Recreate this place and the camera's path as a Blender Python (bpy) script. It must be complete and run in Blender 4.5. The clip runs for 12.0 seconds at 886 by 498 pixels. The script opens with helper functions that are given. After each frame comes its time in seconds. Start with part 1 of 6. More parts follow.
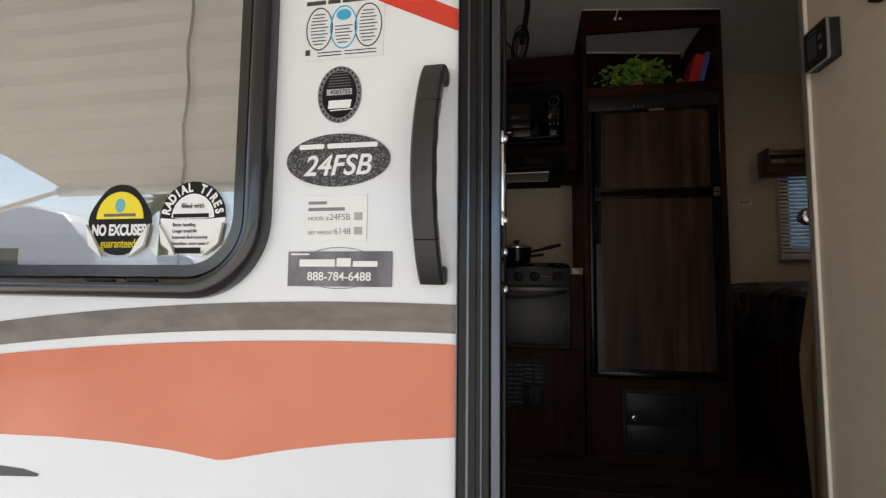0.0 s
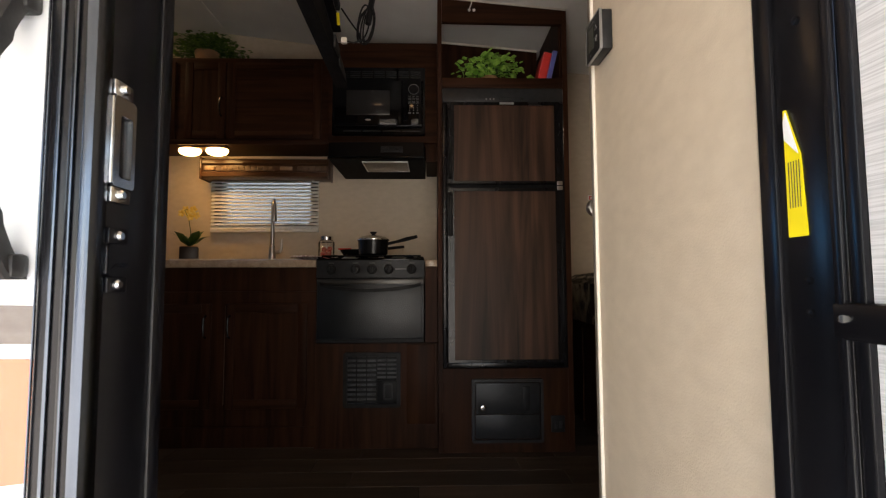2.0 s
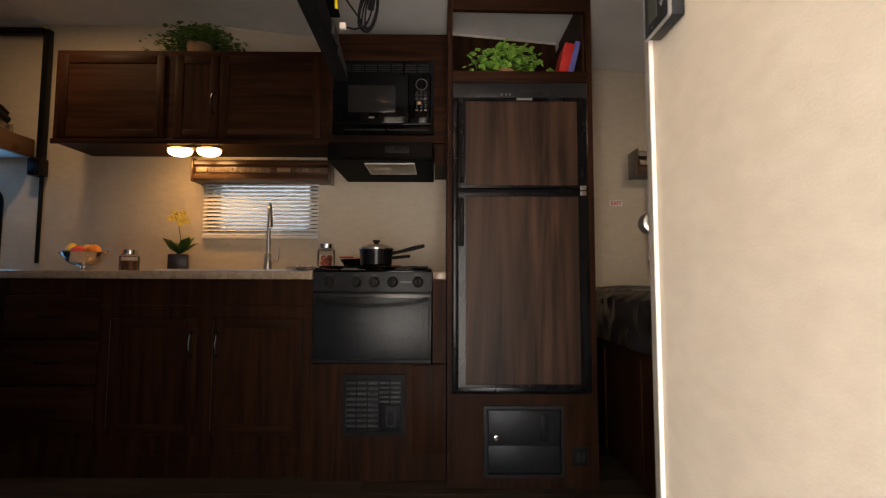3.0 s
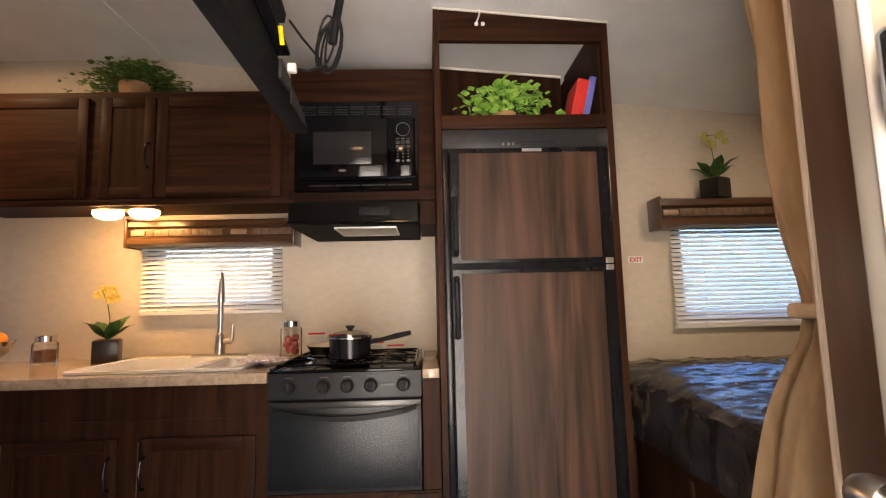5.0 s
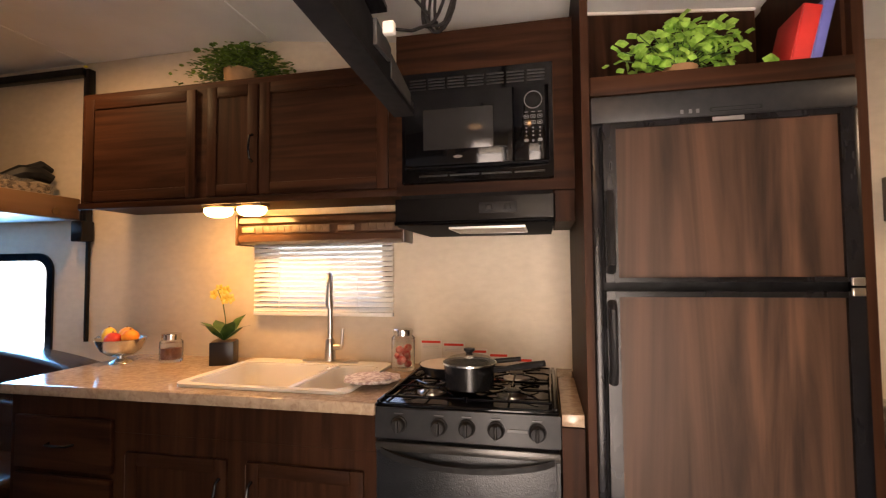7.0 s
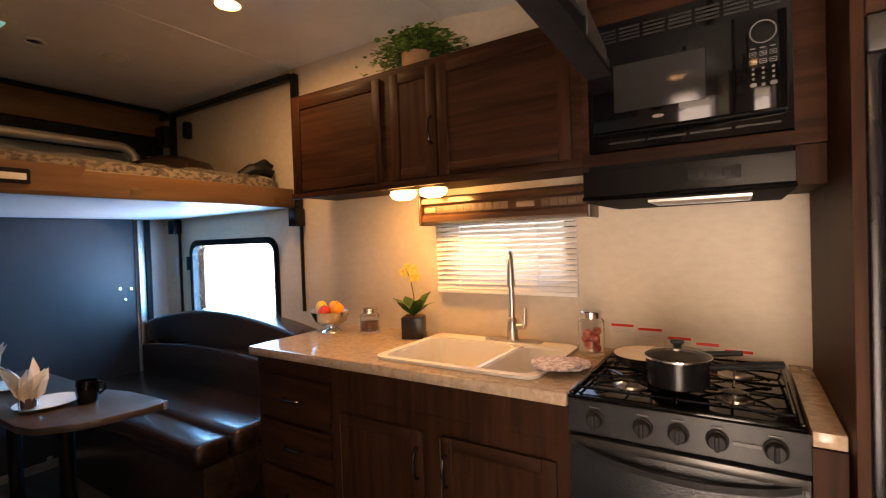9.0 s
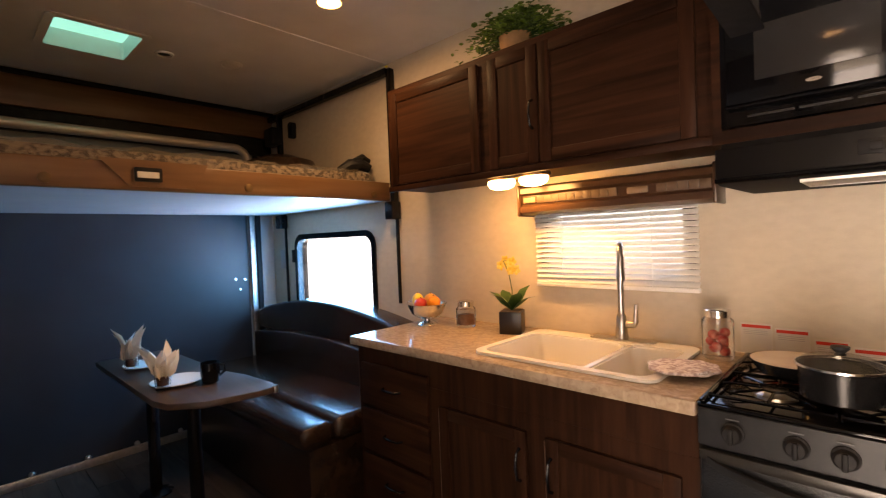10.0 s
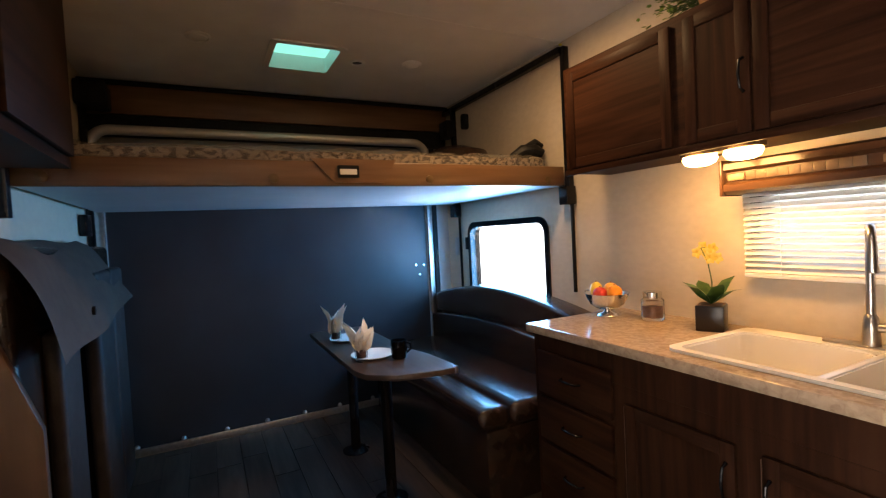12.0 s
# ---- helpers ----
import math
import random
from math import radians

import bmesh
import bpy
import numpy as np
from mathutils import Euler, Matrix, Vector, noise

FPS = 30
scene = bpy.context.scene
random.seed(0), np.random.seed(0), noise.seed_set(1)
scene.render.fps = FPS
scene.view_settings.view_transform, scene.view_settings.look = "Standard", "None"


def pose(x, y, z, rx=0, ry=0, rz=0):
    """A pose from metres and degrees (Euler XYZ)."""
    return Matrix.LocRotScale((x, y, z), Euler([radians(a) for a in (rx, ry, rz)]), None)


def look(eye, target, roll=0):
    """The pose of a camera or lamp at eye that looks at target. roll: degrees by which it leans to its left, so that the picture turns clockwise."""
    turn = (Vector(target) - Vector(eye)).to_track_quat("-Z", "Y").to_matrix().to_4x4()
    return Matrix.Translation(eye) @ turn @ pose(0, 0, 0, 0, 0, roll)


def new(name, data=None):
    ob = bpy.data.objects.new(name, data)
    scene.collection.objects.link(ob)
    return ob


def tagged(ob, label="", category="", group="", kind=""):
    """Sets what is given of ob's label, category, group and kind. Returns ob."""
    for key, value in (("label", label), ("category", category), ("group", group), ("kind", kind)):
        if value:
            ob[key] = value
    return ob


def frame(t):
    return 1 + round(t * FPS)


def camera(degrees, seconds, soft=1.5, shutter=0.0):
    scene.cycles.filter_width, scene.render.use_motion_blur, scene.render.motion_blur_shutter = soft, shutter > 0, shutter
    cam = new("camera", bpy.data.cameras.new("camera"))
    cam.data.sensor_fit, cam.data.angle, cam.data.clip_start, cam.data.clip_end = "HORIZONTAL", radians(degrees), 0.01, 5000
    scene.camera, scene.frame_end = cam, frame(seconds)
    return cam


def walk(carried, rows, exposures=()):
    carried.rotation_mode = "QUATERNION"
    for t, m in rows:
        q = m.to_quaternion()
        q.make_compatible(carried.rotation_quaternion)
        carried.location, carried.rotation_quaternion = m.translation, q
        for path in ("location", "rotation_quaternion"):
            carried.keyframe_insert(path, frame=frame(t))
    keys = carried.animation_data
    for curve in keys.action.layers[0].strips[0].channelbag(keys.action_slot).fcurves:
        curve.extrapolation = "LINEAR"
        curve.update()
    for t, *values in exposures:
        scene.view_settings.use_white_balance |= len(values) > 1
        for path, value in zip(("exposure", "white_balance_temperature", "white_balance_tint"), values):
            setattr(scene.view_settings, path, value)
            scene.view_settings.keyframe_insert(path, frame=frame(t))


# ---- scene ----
cam = camera(86.9, 12.0, soft=1.2, shutter=0.2)
PATH = [
    (0, (0.408, -0.015, 0.832), (0.041, 1.945, 0.991), 0.6),
    (0.5, (0.462, -0.045, 0.826), (0.23, 1.938, 0.94), 0.8),
    (1, (0.539, -0.014, 0.834), (0.436, 1.98, 0.95), 0.4),
    (1.5, (0.615, 0.056, 0.835), (0.628, 2.053, 0.959), 0.1),
    (2, (0.654, 0.102, 0.832), (0.695, 2.097, 0.964), -0.2),
    (2.5, (0.667, 0.182, 0.842), (0.677, 2.178, 0.97), 0.0),
    (3, (0.647, 0.325, 0.891), (0.657, 2.32, 1.029), 0.2),
    (3.5, (0.641, 0.481, 1.026), (0.66, 2.471, 1.223), -0.1),
    (3.7, (0.643, 0.501, 1.077), (0.68, 2.488, 1.293), -0.5),
    (5.3, (0.642, 0.788, 1.199), (0.704, 2.775, 1.415), -1.4),
    (5.5, (0.645, 0.799, 1.212), (0.671, 2.79, 1.399), -1.4),
    (6, (0.643, 0.884, 1.195), (0.522, 2.874, 1.352), -1.8),
    (6.5, (0.621, 1.029, 1.234), (0.321, 3.002, 1.362), -0.9),
    (7, (0.57, 1.113, 1.341), (0.15, 3.067, 1.43), -0.5),
    (9, (0.486, 1.177, 1.385), (-0.588, 2.863, 1.35), -1.9),
    (9.5, (0.44, 1.206, 1.371), (-0.78, 2.79, 1.319), -1.9),
    (10, (0.404, 1.203, 1.372), (-0.962, 2.662, 1.328), -2.2),
    (10.5, (0.369, 1.208, 1.361), (-1.141, 2.52, 1.317), -2.8),
    (11, (0.362, 1.22, 1.355), (-1.243, 2.413, 1.307), -3.6),
    (11.5, (0.346, 1.208, 1.357), (-1.359, 2.252, 1.317), -3.8),
    (12, (0.349, 1.18, 1.372), (-1.434, 2.084, 1.305), -3.0),
]
EXPOSURES = [(0.0, 0.98, 6800, 11), (0.5, 1.0, 6800, 11), (1.0, 1.32, 6900, 12), (1.5, 1.98, 7000, 13), (2.0, 2.55, 7000, 13), (2.5, 2.98, 6900, 13), (3.0, 3.1, 7000, 14), (3.5, 3.2, 7000, 14), (5.5, 4.7, 7100, 17), (6.0, 4.75, 7200, 18), (7.0, 4.5, 7900, 23), (9.0, 4.4, 8900, 27), (10.5, 4.4, 8300, 22), (12.0, 4.45, 7500, 17)]
walk(cam, [(t, look(eye, target, roll)) for t, eye, target, roll in PATH], EXPOSURES)
# ---------------------------------------------------------------- world, sun, lamps
world = bpy.data.worlds.new("sky")
scene.world = world
world.use_nodes = True
wn = world.node_tree.nodes
sky = wn.new("ShaderNodeTexSky")
sky.sky_type, sky.sun_disc = "NISHITA", False
SUN_AZ, SUN_EL = radians(205), radians(58)
sky.sun_elevation, sky.sun_rotation = SUN_EL, SUN_AZ
wn["Background"].inputs["Strength"].default_value = 0.15
world.node_tree.links.new(sky.outputs[0], wn["Background"].inputs["Color"])
sun_data = bpy.data.lights.new("sun", "SUN")
sun_data.energy, sun_data.angle, sun_data.color = 5.0, radians(0.5), (1.0, 0.95, 0.88)
sun = new("sun", sun_data)
sun_dir = Vector((math.sin(SUN_AZ) * math.cos(SUN_EL), math.cos(SUN_AZ) * math.cos(SUN_EL), math.sin(SUN_EL)))
sun.matrix_world = look(sun_dir * 30, (0, 0, 0))


def lamp(name, kind, where, aim, energy, colour, size=0.1, size_y=None):
    d = bpy.data.lights.new(name, kind)
    d.energy, d.color = energy, colour
    if kind == "AREA":
        d.size = size
        if size_y:
            d.shape, d.size_y = "RECTANGLE", size_y
    else:
        d.shadow_soft_size = size
    o = new(name, d)
    o.matrix_world = look(where, aim)
    return o


lamp("cabinet_lamp_light", "AREA", (-0.63, 2.865, 1.566), (-0.64, 2.95, 0.9), 0.066, (1.0, 0.53, 0.17), 0.1, 0.07)
lamp("cabinet_lamp_light", "AREA", (-0.79, 2.865, 1.566), (-0.78, 2.95, 0.9), 0.066, (1.0, 0.53, 0.17), 0.1, 0.07)
lamp("ceiling_lamp_light", "AREA", (-1.37, 2.42, 2.42), (-1.37, 2.42, 0), 0.52, (1.0, 0.66, 0.34), 0.1)
lamp("ceiling_lamp_light", "AREA", (0.43, 1.23, 2.262), (0.43, 1.23, 0), 0.28, (1.0, 0.60, 0.30), 0.16)
# sky light in the entry doorway
door_light = lamp("doorway_daylight", "AREA", (0.68, 0.545, 0.95), (0.80, 3.0, 1.2), 0.29, (1.0, 0.88, 0.74), 0.56, 1.7)
door_light.data.spread = radians(115)
# unseen bedroom lamp, added to brighten the bed and curtain
lamp("ceiling_lamp_light", "AREA", (2.15, 1.9, 2.10), (2.15, 1.9, 0), 0.55, (1.0, 0.82, 0.6), 0.12)
# sky light through the side window by the bunk
lamp("side_window_daylight", "AREA", (-2.457, 3.143, 1.11), (-2.457, 1.5, 1.11), 2.5, (0.06, 0.43, 1.0), 0.88, 0.56)

# ---------------------------------------------------------------- materials
MATS = {}


def mat(name, col, rough=0.5, metal=0.0, col2=None, scale=(8, 8, 8), detail=4.0, mix=(0.35, 0.65), bump=0.0, bscale=120.0,
        coat=0.0, trans=0.0, ior=1.45, alpha=1.0, emit=None, estr=0.0, spec=0.5, rvar=0.0, dist=0.0, pervary=0.0):
    if name in MATS:
        return MATS[name]
    m = bpy.data.materials.new(name)
    m.use_nodes = True
    nt = m.node_tree
    n, l = nt.nodes, nt.links
    p = n["Principled BSDF"]
    p.inputs["Base Color"].default_value = (*col, 1)
    p.inputs["Roughness"].default_value, p.inputs["Metallic"].default_value = rough, metal
    p.inputs["Coat Weight"].default_value, p.inputs["IOR"].default_value = coat, ior
    p.inputs["Coat Roughness"].default_value = 0.08
    p.inputs["Transmission Weight"].default_value, p.inputs["Alpha"].default_value = trans, alpha
    p.inputs["Specular IOR Level"].default_value = spec
    if emit:
        p.inputs["Emission Color"].default_value, p.inputs["Emission Strength"].default_value = (*emit, 1), estr
    tc = n.new("ShaderNodeTexCoord")
    if col2:
        mp = n.new("ShaderNodeMapping")
        mp.inputs["Scale"].default_value = scale
        l.new(tc.outputs["Object"], mp.inputs["Vector"])
        no = n.new("ShaderNodeTexNoise")
        no.inputs["Scale"].default_value, no.inputs["Detail"].default_value, no.inputs["Distortion"].default_value = 1.0, detail, dist
        if pervary:
            oi = n.new("ShaderNodeObjectInfo")
            mu = n.new("ShaderNodeVectorMath")
            mu.operation = "ADD"
            sc = n.new("ShaderNodeMath")
            sc.operation = "MULTIPLY"
            sc.inputs[1].default_value = 50.0
            l.new(oi.outputs["Random"], sc.inputs[0])
            l.new(mp.outputs[0], mu.inputs[0])
            l.new(sc.outputs[0], mu.inputs[1])
            l.new(mu.outputs[0], no.inputs["Vector"])
        else:
            l.new(mp.outputs[0], no.inputs["Vector"])
        cr = n.new("ShaderNodeValToRGB")
        cr.color_ramp.elements[0].position, cr.color_ramp.elements[1].position = mix
        cr.color_ramp.elements[0].color, cr.color_ramp.elements[1].color = (*col, 1), (*col2, 1)
        l.new(no.outputs["Fac"], cr.inputs["Fac"])
        out = cr.outputs[0]
        if pervary:
            hs = n.new("ShaderNodeHueSaturation")
            mr = n.new("ShaderNodeMapRange")
            mr.inputs["To Min"].default_value, mr.inputs["To Max"].default_value = 1 - pervary, 1 + pervary
            l.new(oi.outputs["Random"], mr.inputs["Value"])
            l.new(mr.outputs[0], hs.inputs["Value"])
            l.new(out, hs.inputs["Color"])
            out = hs.outputs[0]
        l.new(out, p.inputs["Base Color"])
        if rvar:
            mr = n.new("ShaderNodeMapRange")
            mr.inputs["To Min"].default_value, mr.inputs["To Max"].default_value = rough - rvar, rough + rvar
            l.new(no.outputs["Fac"], mr.inputs["Value"])
            l.new(mr.outputs[0], p.inputs["Roughness"])
    if bump:
        nb = n.new("ShaderNodeTexNoise")
        nb.inputs["Scale"].default_value, nb.inputs["Detail"].default_value = bscale, 3.0
        l.new(tc.outputs["Object"], nb.inputs["Vector"])
        bp = n.new("ShaderNodeBump")
        bp.inputs["Strength"].default_value, bp.inputs["Distance"].default_value = bump, 0.004
        l.new(nb.outputs["Fac"], bp.inputs["Height"])
        l.new(bp.outputs[0], p.inputs["Normal"])
    MATS[name] = m
    return m


MATTE = mat("matt_black", (0.009, 0.009, 0.010), 0.7, col2=(0.014, 0.014, 0.015), scale=(40, 40, 40), spec=0.08)
WOOD_V = mat("wood_vertical", (0.015, 0.0055, 0.0028), 0.5, col2=(0.050, 0.0195, 0.0098), scale=(26, 26, 1.6), detail=6, mix=(0.3, 0.75), bump=0.08, bscale=90, rvar=0.06, dist=0.8, spec=0.09)
WOOD_H = mat("wood_horizontal", (0.015, 0.0055, 0.0028), 0.5, col2=(0.050, 0.0195, 0.0098), scale=(1.6, 26, 26), detail=6, mix=(0.3, 0.75), bump=0.08, bscale=90, rvar=0.06, dist=0.8, spec=0.09)
WOOD_F = mat("fridge_panel_wood", (0.013, 0.0062, 0.0038), 0.5, col2=(0.085, 0.041, 0.0245), scale=(8, 8, 0.42), detail=7, mix=(0.33, 0.68), bump=0.05, bscale=120, rvar=0.06, dist=2.4, spec=0.3)
VALANCE = mat("valance_vinyl", (0.04, 0.018, 0.009), 0.28, col2=(0.085, 0.04, 0.02), scale=(2, 20, 20), coat=0.3)
WALLP = mat("wall_paper", (0.535, 0.455, 0.35), 0.55, col2=(0.605, 0.522, 0.408), scale=(22, 22, 38), detail=9, mix=(0.25, 0.75), bump=0.16, bscale=300, rvar=0.08)
CEIL = mat("ceiling_vinyl", (0.74, 0.725, 0.70), 0.5, col2=(0.80, 0.785, 0.76), scale=(5, 5, 5), bump=0.03, bscale=300)
TRIM = mat("white_trim", (0.78, 0.74, 0.66), 0.4, col2=(0.7, 0.66, 0.58), scale=(10, 10, 3))
FLOORM = mat("floor_vinyl", (0.02, 0.014, 0.010), 0.5, col2=(0.07, 0.05, 0.037), scale=(2.2, 22, 22), detail=7, mix=(0.3, 0.75), bump=0.1, bscale=60, pervary=0.3, dist=0.6)
BLACKP = mat("black_plastic", (0.010, 0.010, 0.011), 0.42, col2=(0.017, 0.017, 0.018), scale=(30, 30, 30), bump=0.05, bscale=500, spec=0.12)
BLACKG = mat("black_gloss", (0.003, 0.003, 0.0035), 0.08, spec=0.28)
BLACKM = mat("black_metal_paint", (0.004, 0.004, 0.005), 0.26, col2=(0.009, 0.009, 0.011), scale=(12, 12, 3), rvar=0.05, spec=0.32)
# lighter bluish metal for the sky highlights put on the black door frame
JAMB_SHINE = mat("jamb_highlight", (0.13, 0.15, 0.18), 0.22, 1.0, col2=(0.09, 0.105, 0.13), scale=(20, 20, 3), rvar=0.05)
CHARC = mat("charcoal_metal", (0.013, 0.014, 0.016), 0.4, 0.0, col2=(0.019, 0.020, 0.022), scale=(40, 40, 40), spec=0.3)
OVEN = mat("oven_glass", (0.006, 0.008, 0.010), 0.3, col2=(0.012, 0.014, 0.017), scale=(9, 9, 9), bump=0.35, bscale=210, spec=0.5)
CHROME = mat("chrome", (0.78, 0.78, 0.77), 0.2, 1.0)
NICKEL = mat("brushed_nickel", (0.55, 0.52, 0.48), 0.28, 1.0, col2=(0.48, 0.45, 0.42), scale=(60, 60, 8))
ALU = mat("aluminium", (0.62, 0.62, 0.62), 0.35, 1.0, col2=(0.5, 0.5, 0.5), scale=(3, 40, 40), rvar=0.08)
COUNTER = mat("counter_laminate", (0.30, 0.215, 0.148), 0.14, col2=(0.43, 0.325, 0.23), scale=(42, 42, 42), detail=10, mix=(0.34, 0.64), rvar=0.03, dist=0.8)
SINKM = mat("white_sink", (0.80, 0.77, 0.71), 0.2, col2=(0.76, 0.73, 0.67), scale=(3, 3, 3), coat=0.2)
FIBER = mat("white_fibreglass", (0.76, 0.78, 0.80), 0.22, col2=(0.72, 0.74, 0.765), scale=(2.5, 2.5, 2.5), coat=0.6, bump=0.02, bscale=14)
ORANGE = mat("orange_vinyl", (0.62, 0.17, 0.085), 0.25, col2=(0.66, 0.20, 0.105), scale=(6, 6, 6), coat=0.3)
RED = mat("red_vinyl", (0.62, 0.045, 0.025), 0.25, coat=0.3)
TAUPE = mat("taupe_vinyl", (0.13, 0.105, 0.09), 0.35, col2=(0.19, 0.16, 0.14), scale=(25, 25, 60), coat=0.2)
GREYVINYL = mat("dark_grey_vinyl", (0.05, 0.05, 0.05), 0.35)
LEATHER = mat("brown_leather", (0.022, 0.0115, 0.0075), 0.25, col2=(0.034, 0.019, 0.012), scale=(12, 12, 12), bump=0.2, bscale=220, rvar=0.04, coat=0.15, spec=0.6)
RAMP = mat("ramp_black", (0.012, 0.017, 0.022), 0.46, col2=(0.018, 0.024, 0.030), scale=(3, 3, 3), bump=0.06, bscale=300, rvar=0.05, spec=0.5)
CURTAIN = mat("curtain_cloth", (0.42, 0.29, 0.16), 0.85, col2=(0.50, 0.36, 0.21), scale=(40, 40, 8), bump=0.15, bscale=400)
BLINDM = mat("blind_slat", (0.82, 0.80, 0.76), 0.45, col2=(0.78, 0.76, 0.72), scale=(5, 20, 20))
_n, _l = BLINDM.node_tree.nodes, BLINDM.node_tree.links
_tl, _mx = _n.new("ShaderNodeBsdfTranslucent"), _n.new("ShaderNodeMixShader")
_tl.inputs["Color"].default_value, _mx.inputs[0].default_value = (0.88, 0.88, 0.86, 1), 0.1
_l.new(_n["Principled BSDF"].outputs[0], _mx.inputs[1]); _l.new(_tl.outputs[0], _mx.inputs[2]); _l.new(_mx.outputs[0], _n["Material Output"].inputs["Surface"])
WHITEP = mat("white_plastic", (0.78, 0.77, 0.74), 0.4, col2=(0.74, 0.73, 0.70), scale=(8, 8, 8))
PANELW = mat("white_panel", (0.50, 0.50, 0.49), 0.45, col2=(0.45, 0.45, 0.44), scale=(4, 4, 4))
LEAF = mat("leaf_green", (0.11, 0.27, 0.03), 0.5, col2=(0.30, 0.52, 0.10), scale=(25, 25, 25), spec=0.3)
LEAFD = mat("leaf_dark", (0.02, 0.06, 0.014), 0.4, col2=(0.05, 0.11, 0.025), scale=(30, 30, 30), spec=0.4)
TERRA = mat("clay_pot", (0.36, 0.20, 0.10), 0.8, col2=(0.28, 0.155, 0.075), scale=(20, 20, 20), bump=0.2, bscale=100)
YELLOW = mat("yellow_label", (0.80, 0.66, 0.01), 0.4)
GLASS = mat("clear_glass", (1, 1, 1), 0.02, trans=1.0, ior=1.45)
PLASTIC = mat("clear_film", (0.30, 0.27, 0.23), 0.06, trans=0.0, alpha=0.26, bump=1.0, bscale=45, spec=0.9)
BEDM = mat("mattress_dark_film", (0.022, 0.020, 0.022), 0.16, col2=(0.042, 0.038, 0.040), scale=(6, 6, 6), bump=1.0, bscale=38, coat=0.7)
WHITEV = mat("white_vinyl", (0.80, 0.80, 0.80), 0.35)
SILVER = mat("silver_label", (0.095, 0.09, 0.105), 0.3, 0.2, col2=(0.22, 0.21, 0.235), scale=(25, 25, 12))
PANM = mat("pan_enamel", (0.006, 0.006, 0.0065), 0.24, spec=0.3)
WINDOWM = mat("window_frame_black", (0.006, 0.006, 0.007), 0.2, col2=(0.010, 0.010, 0.012), scale=(6, 6, 6), coat=0.5, spec=0.6)


def glass_sheet(name, tint=(1, 1, 1), base=0.03, edge=0.85):
    """Thin pane: clear with a mirror film."""
    m = bpy.data.materials.new(name)
    m.use_nodes = True
    nt = m.node_tree
    n, l = nt.nodes, nt.links
    n.remove(n["Principled BSDF"])
    tr, gl, mx, lw = n.new("ShaderNodeBsdfTransparent"), n.new("ShaderNodeBsdfGlossy"), n.new("ShaderNodeMixShader"), n.new("ShaderNodeLayerWeight")
    pw, ma = n.new("ShaderNodeMath"), n.new("ShaderNodeMath")
    pw.operation, ma.operation = "POWER", "MULTIPLY_ADD"
    lw.inputs["Blend"].default_value, pw.inputs[1].default_value = 0.5, 4.0
    ma.inputs[1].default_value, ma.inputs[2].default_value = edge, base
    tr.inputs["Color"].default_value = (*tint, 1)
    gl.inputs["Roughness"].default_value = 0.01
    l.new(lw.outputs["Facing"], pw.inputs[0]); l.new(pw.outputs[0], ma.inputs[0]); l.new(ma.outputs[0], mx.inputs[0])
    l.new(tr.outputs[0], mx.inputs[1]); l.new(gl.outputs[0], mx.inputs[2])
    l.new(mx.outputs[0], n["Material Output"].inputs["Surface"])
    return m


PANE = glass_sheet("window_pane", (0.93, 0.94, 0.95), 0.24)
PANEC = glass_sheet("clear_pane", (0.95, 0.97, 0.97))
PANET = glass_sheet("tinted_pane", (0.78, 0.82, 0.84))
LIDG = glass_sheet("lid_glass", (0.86, 0.86, 0.85), 0.05, 0.22)
PANEB = glass_sheet("blue_tinted_pane", (0.60, 0.80, 0.98))

# ---------------------------------------------------------------- building helpers
ORIGIN = {}


